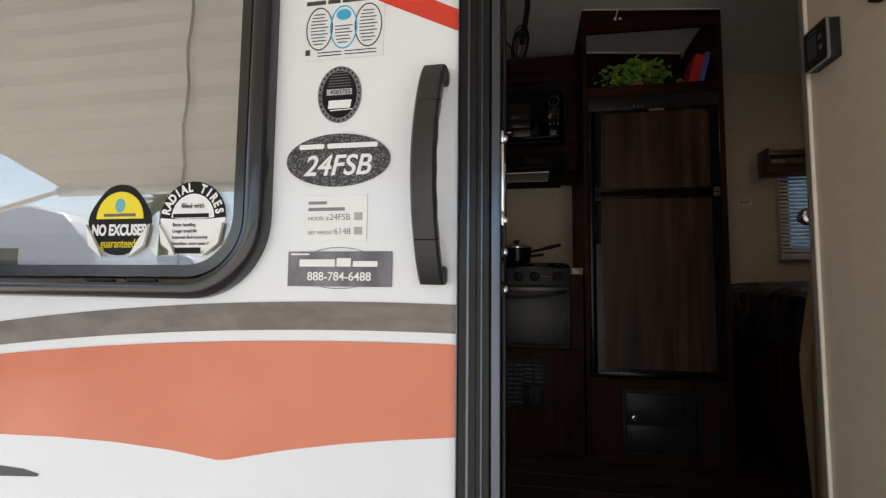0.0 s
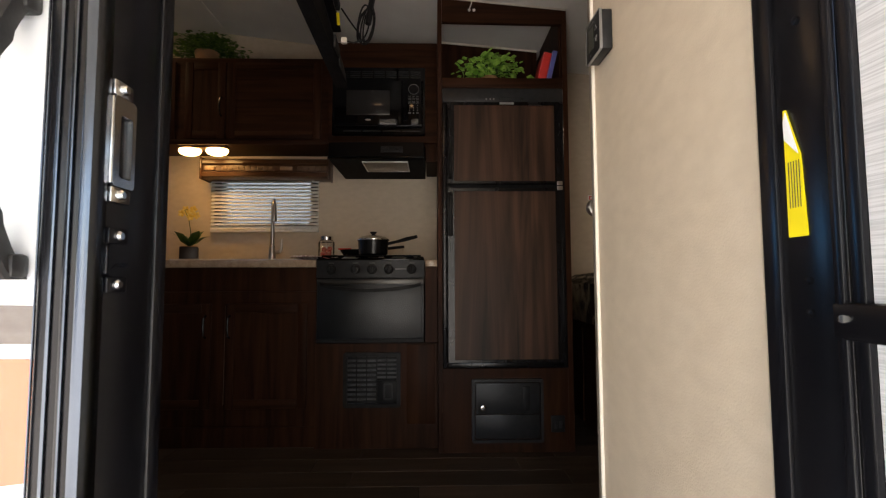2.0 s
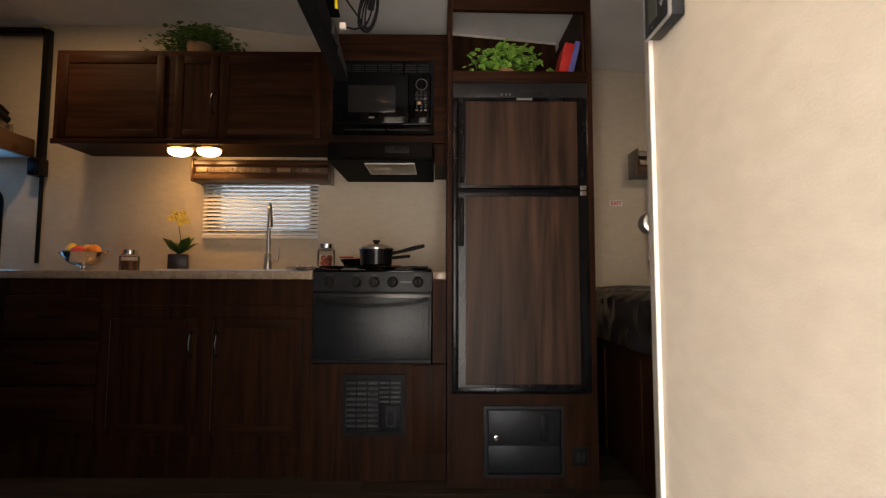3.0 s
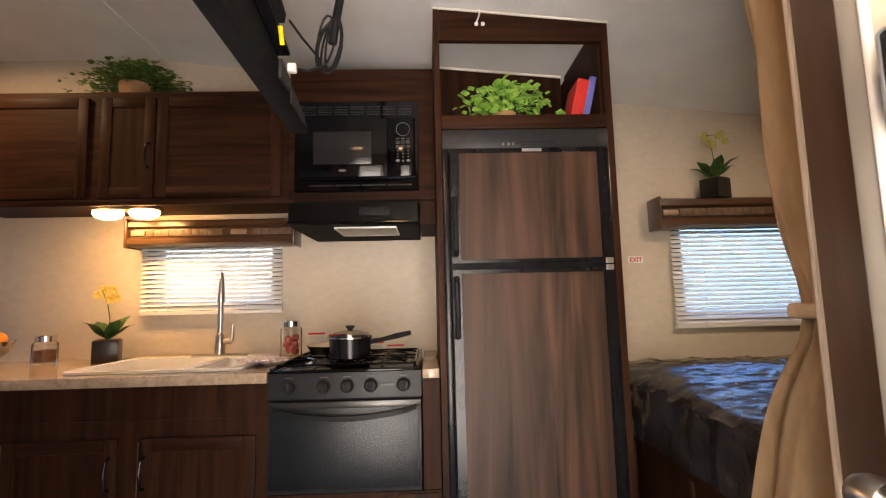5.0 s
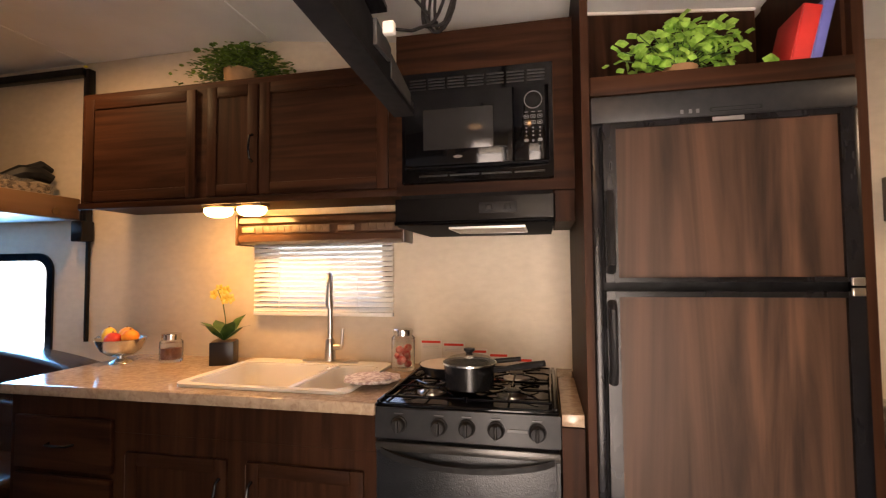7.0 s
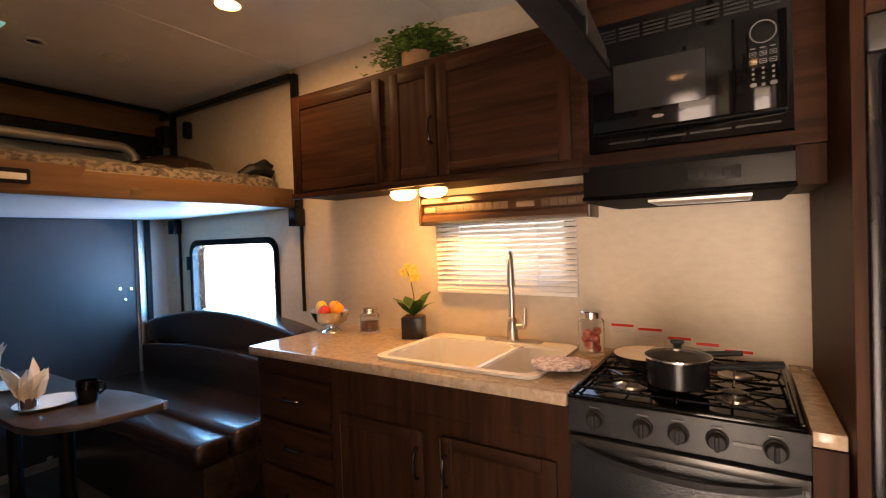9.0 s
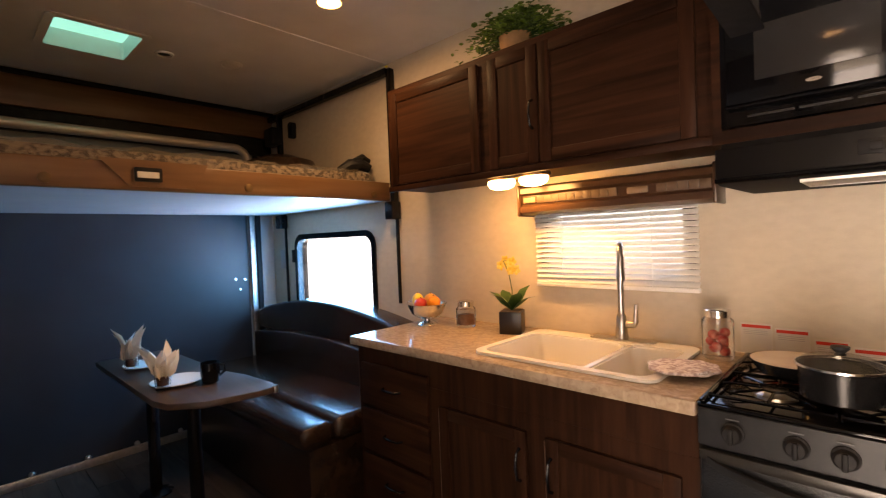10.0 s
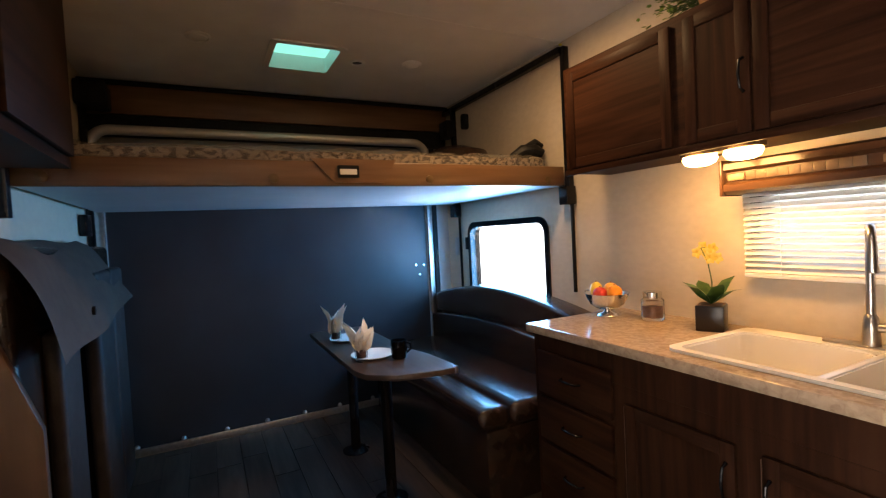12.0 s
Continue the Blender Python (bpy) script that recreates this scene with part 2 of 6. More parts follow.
class B:
    """A bmesh that shapes are added to, in world metres."""

    def __init__(self):
        self.bm = bmesh.new()

    def _bev(self, geom, bevel, seg=2):
        if bevel > 0:
            edges = [e for e in {e for f in geom for e in f.edges}]
            bmesh.ops.bevel(self.bm, geom=edges, offset=bevel, segments=seg, profile=0.5, affect="EDGES", clamp_overlap=True)

    def box(self, x0, x1, y0, y1, z0, z1, bevel=0.0, seg=2, m=None):
        vs = [self.bm.verts.new((x, y, z)) for x in (x0, x1) for y in (y0, y1) for z in (z0, z1)]
        if m is not None:
            for v in vs:
                v.co = m @ v.co
        fs = [self.bm.faces.new([vs[i] for i in q]) for q in ((0, 1, 3, 2), (4, 6, 7, 5), (0, 4, 5, 1), (2, 3, 7, 6), (0, 2, 6, 4), (1, 5, 7, 3))]
        self._bev(fs, bevel, seg)
        return self

    def prism(self, pts, axis, a, b, bevel=0.0, seg=2):
        """A polygon (u, v) pushed along axis from a to b; (u, v) are the two other axes in order."""
        def at(u, v, w):
            return {"x": (w, u, v), "y": (u, w, v), "z": (u, v, w)}[axis]
        lo = [self.bm.verts.new(at(u, v, a)) for u, v in pts]
        hi = [self.bm.verts.new(at(u, v, b)) for u, v in pts]
        k = len(pts)
        fs = [self.bm.faces.new(lo[::-1]), self.bm.faces.new(hi)]
        fs += [self.bm.faces.new((lo[i], lo[(i + 1) % k], hi[(i + 1) % k], hi[i])) for i in range(k)]
        bmesh.ops.recalc_face_normals(self.bm, faces=fs)
        self._bev(fs[:2], bevel, seg)
        return self

    def ring(self, outer, inner, axis, a, b):
        """A ring between two outlines of as many points."""
        def at(p, w):
            return {"x": (w, p[0], p[1]), "y": (p[0], w, p[1]), "z": (p[0], p[1], w)}[axis]
        o0, o1 = [self.bm.verts.new(at(p, a)) for p in outer], [self.bm.verts.new(at(p, b)) for p in outer]
        i0, i1 = [self.bm.verts.new(at(p, a)) for p in inner], [self.bm.verts.new(at(p, b)) for p in inner]
        k = len(outer)
        fs = []
        for i in range(k):
            j = (i + 1) % k
            for q in ((o0[i], o0[j], o1[j], o1[i]), (i0[j], i0[i], i1[i], i1[j]), (o0[j], o0[i], i0[i], i0[j]), (o1[i], o1[j], i1[j], i1[i])):
                fs.append(self.bm.faces.new(q))
        bmesh.ops.recalc_face_normals(self.bm, faces=fs)
        return self

    def tube(self, pts, r, seg=10, closed=False, flat=1.0):
        pts = [Vector(p) for p in pts]
        rs = r if isinstance(r, (list, tuple)) else [r] * len(pts)
        rings, up = [], None
        for i, p in enumerate(pts):
            d = (pts[min(i + 1, len(pts) - 1)] - pts[max(i - 1, 0)]).normalized()
            if up is None:
                up = d.orthogonal().normalized()
            up = (up - d * up.dot(d))
            up = up.normalized() if up.length > 1e-6 else d.orthogonal().normalized()
            side = d.cross(up)
            rings.append([self.bm.verts.new(p + rs[i] * (math.cos(t) * up + flat * math.sin(t) * side)) for t in [2 * math.pi * k / seg for k in range(seg)]])
        for a, b in zip(rings, rings[1:]):
            for k in range(seg):
                self.bm.faces.new((a[k], a[(k + 1) % seg], b[(k + 1) % seg], b[k]))
        self.bm.faces.new(rings[0][::-1])
        self.bm.faces.new(rings[-1])
        return self

    def lathe(self, profile, centre, axis="z", seg=24, sx=1.0, sy=1.0):
        """A profile of (radius, height) turned round an axis through centre."""
        c = Vector(centre)
        rings = []
        for r, h in profile:
            ring = []
            for k in range(seg):
                a = 2 * math.pi * k / seg
                u, v = max(r, 1e-4) * math.cos(a) * sx, max(r, 1e-4) * math.sin(a) * sy
                ring.append(self.bm.verts.new(c + Vector({"z": (u, v, h), "y": (u, h, v), "x": (h, u, v)}[axis])))
            rings.append(ring)
        fs = []
        for a, b in zip(rings, rings[1:]):
            for k in range(seg):
                fs.append(self.bm.faces.new((a[k], a[(k + 1) % seg], b[(k + 1) % seg], b[k])))
        fs += [self.bm.faces.new(rings[0][::-1]), self.bm.faces.new(rings[-1])]
        bmesh.ops.recalc_face_normals(self.bm, faces=fs)
        return self

    def grid(self, nu, nv, fn):
        vs = [[self.bm.verts.new(fn(i / nu, j / nv)) for j in range(nv + 1)] for i in range(nu + 1)]
        for i in range(nu):
            for j in range(nv):
                self.bm.faces.new((vs[i][j], vs[i + 1][j], vs[i + 1][j + 1], vs[i][j + 1]))
        return self

    def leaf(self, p, d, up, length, width):
        p, d = Vector(p), Vector(d).normalized()
        side = d.cross(Vector(up)).normalized() if d.cross(Vector(up)).length > 1e-3 else d.orthogonal().normalized()
        n = side.cross(d)
        q = [p, p + d * length * 0.35 + side * width - n * width * 0.25, p + d * length * 0.75 + side * width * 0.75 - n * length * 0.12,
             p + d * length - n * length * 0.3, p + d * length * 0.75 - side * width * 0.75 - n * length * 0.12, p + d * length * 0.35 - side * width - n * width * 0.25]
        mid = p + d * length * 0.5 + n * width * 0.1
        vs, c = [self.bm.verts.new(v) for v in q], self.bm.verts.new(mid)
        for i in range(6):
            self.bm.faces.new((vs[i], vs[(i + 1) % 6], c))
        return self


def rrect(u0, u1, v0, v1, r, n=6):
    """An outline with round corners, anticlockwise."""
    out = []
    for cu, cv, a0 in ((u1 - r, v1 - r, 0), (u0 + r, v1 - r, 90), (u0 + r, v0 + r, 180), (u1 - r, v0 + r, 270)):
        out += [(cu + r * math.cos(radians(a0 + 90 * k / n)), cv + r * math.sin(radians(a0 + 90 * k / n))) for k in range(n + 1)]
    return out


def ellipse(cu, cv, a, b, n=40):
    return [(cu + a * math.cos(2 * math.pi * k / n), cv + b * math.sin(2 * math.pi * k / n)) for k in range(n)]


def mesh_of(name, b, material, smooth=35):
    bm = b.bm if isinstance(b, B) else b
    me = bpy.data.meshes.new(name)
    bm.to_mesh(me)
    bm.free()
    me.materials.append(material)
    if smooth:
        me.polygons.foreach_set("use_smooth", [True] * len(me.polygons))
        me.set_sharp_from_angle(angle=radians(smooth))
    return me


def part(name, b, material, parent, label="", smooth=35):
    ob = new(name, mesh_of(name, b, material, smooth))
    ob.parent = parent
    ob.location = ORIGIN.get(parent.name, Vector()) * -1
    ORIGIN[ob.name] = Vector((0, 0, 0))
    return tagged(ob, label)


def thing(name, at, label, category, group="", kind=""):
    ob = new(name)
    ob.empty_display_size = 0.05
    ob.location = at
    ORIGIN[ob.name] = Vector(at)
    return tagged(ob, label, category, group, kind)


def solo(name, b, material, label, category="", group="", kind="", smooth=35):
    ob = new(name, mesh_of(name, b, material, smooth))
    ORIGIN[ob.name] = Vector((0, 0, 0))
    return tagged(ob, label, category, group, kind)


def words(text, size, material, parent, m, align="CENTER", squeeze=1.0, name="lettering", bold=0.0, shear=0.0):
    """Lettering as a mesh, its baseline at the pose m."""
    cu = bpy.data.curves.new(name, "FONT")
    cu.body, cu.size, cu.align_x, cu.extrude, cu.offset, cu.shear = text, size, align, 0.0002, bold, shear
    tmp = bpy.data.objects.new(name, cu)
    scene.collection.objects.link(tmp)
    bpy.context.view_layer.update()
    me = bpy.data.meshes.new_from_object(tmp.evaluated_get(bpy.context.evaluated_depsgraph_get()))
    bpy.data.objects.remove(tmp)
    me.transform(m @ Matrix.Diagonal((squeeze, 1, 1, 1)))
    me.materials.clear()
    me.materials.append(material)
    ob = new(name, me)
    ob.parent, ob.location = parent, ORIGIN.get(parent.name, Vector()) * -1
    ORIGIN[ob.name] = Vector((0, 0, 0))
    return ob


def south(x, z, y):
    """A pose on a face that looks to -y."""
    return pose(x, y, z, 90, 0, 0)

# ---------------------------------------------------------------- setting
XR, XF, YS, YN, GROUND = -3.31, 3.2, 0.56, 3.10, -0.72


def ceil_z(x):
    if x < -0.7:
        return 2.45
    return 2.45 - 0.124 * (x + 0.7) if x < 0.69 else 2.2776 - 0.092 * (x - 0.69)


g = B()
g.box(-400, 400, -400, 400, GROUND - 0.2, GROUND)
GRAVEL = mat("ground_gravel", (0.40, 0.38, 0.35), 0.9, col2=(0.52, 0.50, 0.46), scale=(3, 3, 3), bump=0.5, bscale=40)
solo("ground", g, GRAVEL, "pale grey gravel lot", "ground", kind="structure")

floor = solo("floor", B().box(XR - 0.05, XF, 0.50, YN + 0.06, -0.06, -0.006), BLACKP, "dark wood-look vinyl plank floor", "floor", kind="structure")


def wall_with_holes(name, axis, a, b, u0, u1, v0, v1, holes, material, label):
    """A wall slab from rectangles round its openings (u0, u1, v0, v1)."""
    w = B()
    us = sorted({u0, u1, *[h[0] for h in holes], *[h[1] for h in holes]})
    for p, q in zip(us, us[1:]):
        cuts = sorted((h[2], h[3]) for h in holes if h[0] <= p and q <= h[1])
        z = v0
        for lo, hi in cuts + [(v1, v1)]:
            if lo - z > 1e-4:
                (w.box(p, q, a, b, z, lo) if axis == "y" else w.box(a, b, p, q, z, lo))
            z = hi
    bmesh.ops.remove_doubles(w.bm, verts=w.bm.verts, dist=1e-5)
    return solo(name, w, material, label, "wall", kind="structure", smooth=0)


DOOR = (0.375, 1.0, -0.06, 1.86)
OUTWIN = (-0.784, 0.068, 0.85, 1.424)
KWIN, BWIN, RWIN = (-0.71, -0.12, 1.185, 1.54), (1.92, 2.60, 1.065, 1.58), (-2.93, -1.985, 0.80, 1.42)
wall_with_holes("wall_outer", "y", 0.50, 0.53, -3.5, 3.3, -0.30, 2.6, [(DOOR[0] - 0.03, DOOR[1] + 0.02, DOOR[2], DOOR[3] + 0.03), OUTWIN], FIBER, "glossy white fibreglass trailer side")
wall_with_holes("wall_south", "y", 0.53, YS, XR - 0.06, XF, -0.06, 2.5, [(DOOR[0] - 0.03, DOOR[1] + 0.02, DOOR[2], DOOR[3] + 0.03), OUTWIN], WALLP, "beige papered inner wall beside the entry door")
wall_with_holes("wall_north", "y", YN, YN + 0.06, XR - 0.06, XF, -0.06, 2.5, [KWIN, BWIN, RWIN], WALLP, "beige papered wall with linen texture")
wall_with_holes("wall_rear", "x", XR - 0.06, XR, 0.53, YN + 0.06, -0.06, 2.5, [(0.62, 2.88, 0.0, 2.0)], PANELW, "rear wall round the ramp door")
wall_with_holes("wall_front", "x", XF, XF + 0.06, 0.50, YN + 0.06, -0.06, 2.5, [], WALLP, "beige papered front wall")
solo("wall_partition", B().box(1.014, 1.049, 0.606, 1.1124, 0, 2.24), WALLP, "beige papered partition beside the entry", "wall", kind="structure", smooth=0)
solo("trim", B().box(1.0095, 1.055, 1.1126, 1.137, 0, 2.24, 0.004), mat("beige_trim", (0.24, 0.21, 0.17), 0.5, col2=(0.20, 0.175, 0.14), scale=(10, 10, 3), bump=0.05), "grey-beige edge moulding on the partition end", "trim", kind="structure")
solo("trim", B().box(1.0065, 1.014, 1.106, 1.112, 0, 2.24, 0.002), TRIM, "thin cream bead along the partition end", "trim", kind="structure")
solo("wall_closet", B().box(1.125, 1.16, 1.14, 1.318, 0, 2.22, 0.003), mat("closet_panel", (0.105, 0.060, 0.038), 0.22, col2=(0.075, 0.042, 0.026), scale=(20, 20, 2), bump=0.03), "glossy brown closet panel behind the partition", "wall", kind="structure")
solo("trim", B().box(1.1225, 1.162, 1.3185, 1.3265, 0, 2.22, 0.002), mat("tan_bead", (0.40, 0.31, 0.23), 0.45, col2=(0.34, 0.26, 0.19), scale=(20, 20, 4)), "tan edge bead on the closet panel", "trim", kind="structure")

# ceiling, with a hole for the roof vent
c = B()
SK = (-2.69, -2.30, 1.585, 1.945)
for x0, x1, y0, y1 in ((XR - 0.06, SK[0], 0.5, 3.16), (SK[1], -1.80, 0.5, 3.16), (SK[0], SK[1], 0.5, SK[2]), (SK[0], SK[1], SK[3], 3.16), (-1.795, -0.7, 0.5, 3.16)):
    c.box(x0, x1, y0, y1, 2.45, 2.49)
for x0, x1 in ((-0.7, 0.69), (0.69, XF + 0.06)):
    c.prism([(x0, ceil_z(x0 + 1e-6)), (x1, ceil_z(x1 - 1e-6)), (x1, 2.55), (x0, 2.55)], "y", 0.5, 3.16)
c.box(-1.815, -1.78, 0.5, 3.1, 2.446, 2.452, 0.002)
c.box(-0.715, -0.685, 0.5, 3.1, 2.443, 2.452, 0.002)
solo("ceiling", c, CEIL, "off-white vinyl ceiling sloping down to the front", "ceiling", kind="structure", smooth=0)
# roof above, seen from outside
solo("roof", B().box(-3.5, 3.3, 0.45, 3.2, 2.56, 2.62, 0.02), FIBER, "white trailer roof", "roof", kind="structure")
solo("underbelly", B().box(-3.4, 3.3, 0.55, 3.1, -0.4, -0.07), BLACKP, "black underbelly of the trailer", "underbelly", kind="structure")

# roof vent
v = thing("roof_vent", (-2.5, 1.77, 2.45), "translucent green roof vent in a white ceiling frame", "roof vent")
part("vent_frame", B().ring(rrect(SK[0] - 0.03, SK[1] + 0.03, SK[2] - 0.03, SK[3] + 0.03, 0.03), rrect(SK[0] + 0.005, SK[1] - 0.005, SK[2] + 0.005, SK[3] - 0.005, 0.02), "z", 2.442, 2.555), WHITEP, v)
# the roof closes the hole above, so the lid glows in place of daylight
part("vent_lid", B().box(SK[0] + 0.006, SK[1] - 0.006, SK[2] + 0.006, SK[3] - 0.006, 2.535, 2.545), mat("vent_lid_glow", (0.30, 0.80, 0.74), 0.5, emit=(0.26, 0.92, 0.84), estr=0.045), v, "sea-green lid with daylight put in as a faint glow")

# north windows -------------------------------------------------------------


def window(name, hole, frame_mat, label, rounded=0.02, grow=0.03, pane=None):
    w = thing(name, ((hole[0] + hole[1]) / 2, YN, hole[2]), label, "window", kind="structure")
    out, inn = rrect(hole[0] - grow, hole[1] + grow, hole[2] - grow, hole[3] + grow, rounded + grow), rrect(hole[0] + 0.012, hole[1] - 0.012, hole[2] + 0.012, hole[3] - 0.012, rounded)
    part("window_frame", B().ring(out, inn, "y", YN - 0.012, YN + 0.075), frame_mat, w)
    p = part("pane", B().box(hole[0], hole[1], YN + 0.045, YN + 0.05, hole[2], hole[3]), pane or PANEC, w)
    p.visible_shadow = pane is not None
    return w


window("window_1", KWIN, BLACKM, "kitchen window with black frame behind a blind", pane=PANET)
window("window_2", BWIN, BLACKM, "bedroom window with black frame behind a blind", pane=PANEB)
window("window_3", RWIN, BLACKM, "bright side window with rounded black frame", rounded=0.07, grow=0.028)


def blind(x0, x1, z0, z1, label, pitch=0.0225):
    th = thing("window_blind", ((x0 + x1) / 2, YN - 0.02, z0), label, "blind", "blinds")
    tilt, n = radians(50), 4
    pts = []
    for k in range(n + 1):
        u = (k / n - 0.5) * 0.025
        pts.append((YN - 0.026 + u * math.cos(tilt), u * math.sin(tilt) + 0.002 * (1 - (2 * k / n - 1) ** 2)))
    me = mesh_of("slat", B().prism(pts + [(p, q - 0.0009) for p, q in pts[::-1]], "x", x0, x1), BLINDM)
    z = z0 + 0.03
    while z < z1:
        o = new("slat", me)
        o.parent, o.location = th, Vector((0, 0, z)) - ORIGIN[th.name]
        z += pitch
    part("bottom_rail", B().box(x0, x1, YN - 0.036, YN - 0.015, z0, z0 + 0.018, 0.003), BLINDM, th)
    for x in (x0 + (x1 - x0) * 0.2, x0 + (x1 - x0) * 0.76):
        b = B()
        for dy in (-0.040, -0.0135):
            b.tube([(x, YN + dy, z0 + 0.01), (x, YN + dy, z1)], 0.0012, 6)
        part("ladder_cord", b, BLINDM, th)
    return th


blind(-0.755, -0.075, 1.138, 1.50, "white mini blind over the kitchen window, slats half open")
blind(1.872, 2.64, 1.012, 1.53, "white mini blind over the bedroom window, slats half open")


def valance(x0, x1, z0, z1, label):
    th = thing("window_valance", ((x0 + x1) / 2, YN, z0), label, "valance", "valances")
    h = z1 - z0
    prof = [(YN - 0.001, z0), (YN - 0.105, z0), (YN - 0.125, z0 + 0.012), (YN - 0.125, z0 + h * 0.28), (YN - 0.105, z0 + h * 0.36), (YN - 0.105, z0 + h * 0.66), (YN - 0.125, z0 + h * 0.74), (YN - 0.122, z1 - 0.01), (YN - 0.10, z1), (YN - 0.001, z1)]
    part("box", B().prism(prof, "x", x0 + 0.012, x1 - 0.012), VALANCE, th)
    for a in (x0, x1 - 0.012):
        part("end_cap", B().box(a, a + 0.012, YN - 0.132, YN - 0.001, z0 - 0.006, z1 + 0.006, 0.004), VALANCE, th)
    L = x1 - x0
    clips = [(x0 + 0.024 * L, x0 + 0.11 * L), (x0 + 0.61 * L, x0 + 0.715 * L)]
    xa = clips[0][1] + 0.003
    while xa < x1 - 0.045:
        xb = xa + 0.036
        if not (xb > clips[1][0] and xa < clips[1][1]):
            part("insert", B().box(xa, xb - 0.0012, YN - 0.112, YN - 0.106, z0 + h * 0.39, z0 + h * 0.63, 0.0006), INSERT, th)
        xa = xb
    for a, c_ in clips:
        part("clip", B().box(a + 0.003, c_ - 0.003, YN - 0.1145, YN - 0.106, z0 + h * 0.41, z0 + h * 0.60, 0.003), CLIP, th)


INSERT = mat("valance_insert", (0.085, 0.052, 0.032), 0.5, col2=(0.135, 0.085, 0.053), scale=(20, 20, 20))
CLIP = mat("clip_tan", (0.26, 0.18, 0.12), 0.35)
valance(-0.785, 0.008, 1.463, 1.590, "glossy brown window valance under the kitchen cabinets")
valance(1.775, 2.74, 1.507, 1.655, "glossy brown window valance above the bedroom blind")

# ---------------------------------------------------------------- entry door frame
df = thing("door_frame", (0.68, 0.53, -0.06), "black painted metal entry door frame with steel strikes", "door frame", kind="structure")
for nm, x0, x1, y0, y1 in (("flange", 0.328, 0.352, 0.493, 0.4995), ("bead", 0.350, 0.366, 0.489, 0.504), ("jamb", 0.352, 0.375, 0.5, 0.585), ("inner_stop", 0.352, 0.378, 0.572, 0.592), ("outer_stop", 0.3665, 0.377, 0.482, 0.5035),
                           ("jamb", 1.003, 1.0135, 0.5, 0.562), ("inner_stop", 0.9995, 1.0135, 0.562, 0.586), ("bead", 0.998, 1.0055, 0.489, 0.4995), ("flange", 1.006, 1.04, 0.492, 0.4995)):
    # the outer stop is lighter and bluish to stand for its sky sheen
    part(nm, B().box(x0, x1, y0, y1, -0.06, 1.89, 0.003), JAMB_SHINE if nm == "outer_stop" else BLACKM, df)
# thin bright strips that paint highlight lines along the outer profile
for x0, x1, y0 in ((0.3285, 0.3300, 0.4905), (0.3395, 0.3425, 0.4905), (0.3555, 0.3575, 0.4865)):
    part("lip", B().box(x0, x1, y0, y0 + 0.0023, -0.055, 1.885, 0.0006), JAMB_SHINE, df)
part("header", B().box(0.376, 0.995, 0.486, 0.612, 1.86, 1.89, 0.003), BLACKM, df)
part("sill", B().box(0.376, 0.995, 0.48, 0.612, -0.055, -0.004, 0.003), ALU, df)
for zc, h, nm, mt in ((0.954, 0.108, "latch_strike", CHROME), (0.850, 0.056, "deadbolt_strike", BLACKM)):
    s_ = part(nm, B().ring(rrect(0.503, 0.532, zc - h / 2 + 0.014, zc + h / 2 - 0.014, 0.004), rrect(0.511, 0.5275, zc - h / 2 + 0.022, zc + h / 2 - 0.03, 0.003), "x", 0.375, 0.3795), mt, df)
    part("front_flange", B().box(0.3755, 0.3795, 0.5005, 0.5028, zc - h / 2 + 0.016, zc + h / 2 - 0.016, 0.001), mt, s_)
    part("tab", B().box(0.375, 0.379, 0.503, 0.528, zc + h / 2 - 0.0135, zc + h / 2, 0.001).box(0.375, 0.379, 0.503, 0.528, zc - h / 2, zc - h / 2 + 0.0135, 0.001), mt, s_)
    for dz in (h / 2 - 0.007, -h / 2 + 0.007):
        part("screw", B().lathe([(0.0045, 0.379), (0.0045, 0.381), (0.003, 0.383), (0, 0.383)], (0, 0.514, zc + dz), "x", 12), CHROME, s_)
for z in (1.12, 1.08, 0.83, 0.80):
    part("screw", B().lathe([(0.004, 1.0028), (0.004, 1.0012), (0, 1.0)], (0, 0.53, z), "x", 10), BLACKM, df)
yl = thing("warning_label", (1.002, 0.54, 0.872), "yellow and white warning label peeling off the door jamb", "label")
part("sheet", B().prism([(0.527, 0.872), (0.550, 0.872), (0.550, 0.998), (0.547, 0.998), (0.531, 0.95)], "x", 1.0012, 1.0027), YELLOW, yl)
part("corner", B().prism([(0.532, 0.951), (0.548, 0.968), (0.5485, 0.986), (0.5455, 0.995)], "x", 0.9995, 1.0008), WHITEV, yl, "white peeled corner")
for i in range(5):
    part("print_line", B().box(1.0005, 1.0010, 0.532 + i * 0.0033, 0.5326 + i * 0.0033, 0.90, 0.945), GREYVINYL, yl)

# screen door, swung out
sd = thing("screen_door", (1.0, 0.48, 0.0), "open black-framed screen door with grey mesh", "screen door")
MS = pose(1.010, 0.488, 0, 0, 0, -86)
for nm, a, b_, z0, z1 in (("stile", 0.0, 0.014, 0.0, 1.85), ("stile", 0.57, 0.60, 0.0, 1.85), ("rail", 0.0145, 0.568, 1.82, 1.85), ("rail", 0.0145, 0.568, 0.0, 0.05), ("crossbar", -0.014, 0.60, 0.780, 0.812)):
    part(nm, B().box(a, b_, -0.012 if nm == "crossbar" else -0.008, 0.012 if nm == "crossbar" else 0.008, z0, z1, 0.003, m=MS), BLACKM, sd)
part("screw", B().lathe([(0.0035, 0), (0.003, 0.002), (0, 0.003)], MS @ Vector((-0.004, -0.012, 0.798)), "y", 10), CHROME, sd)
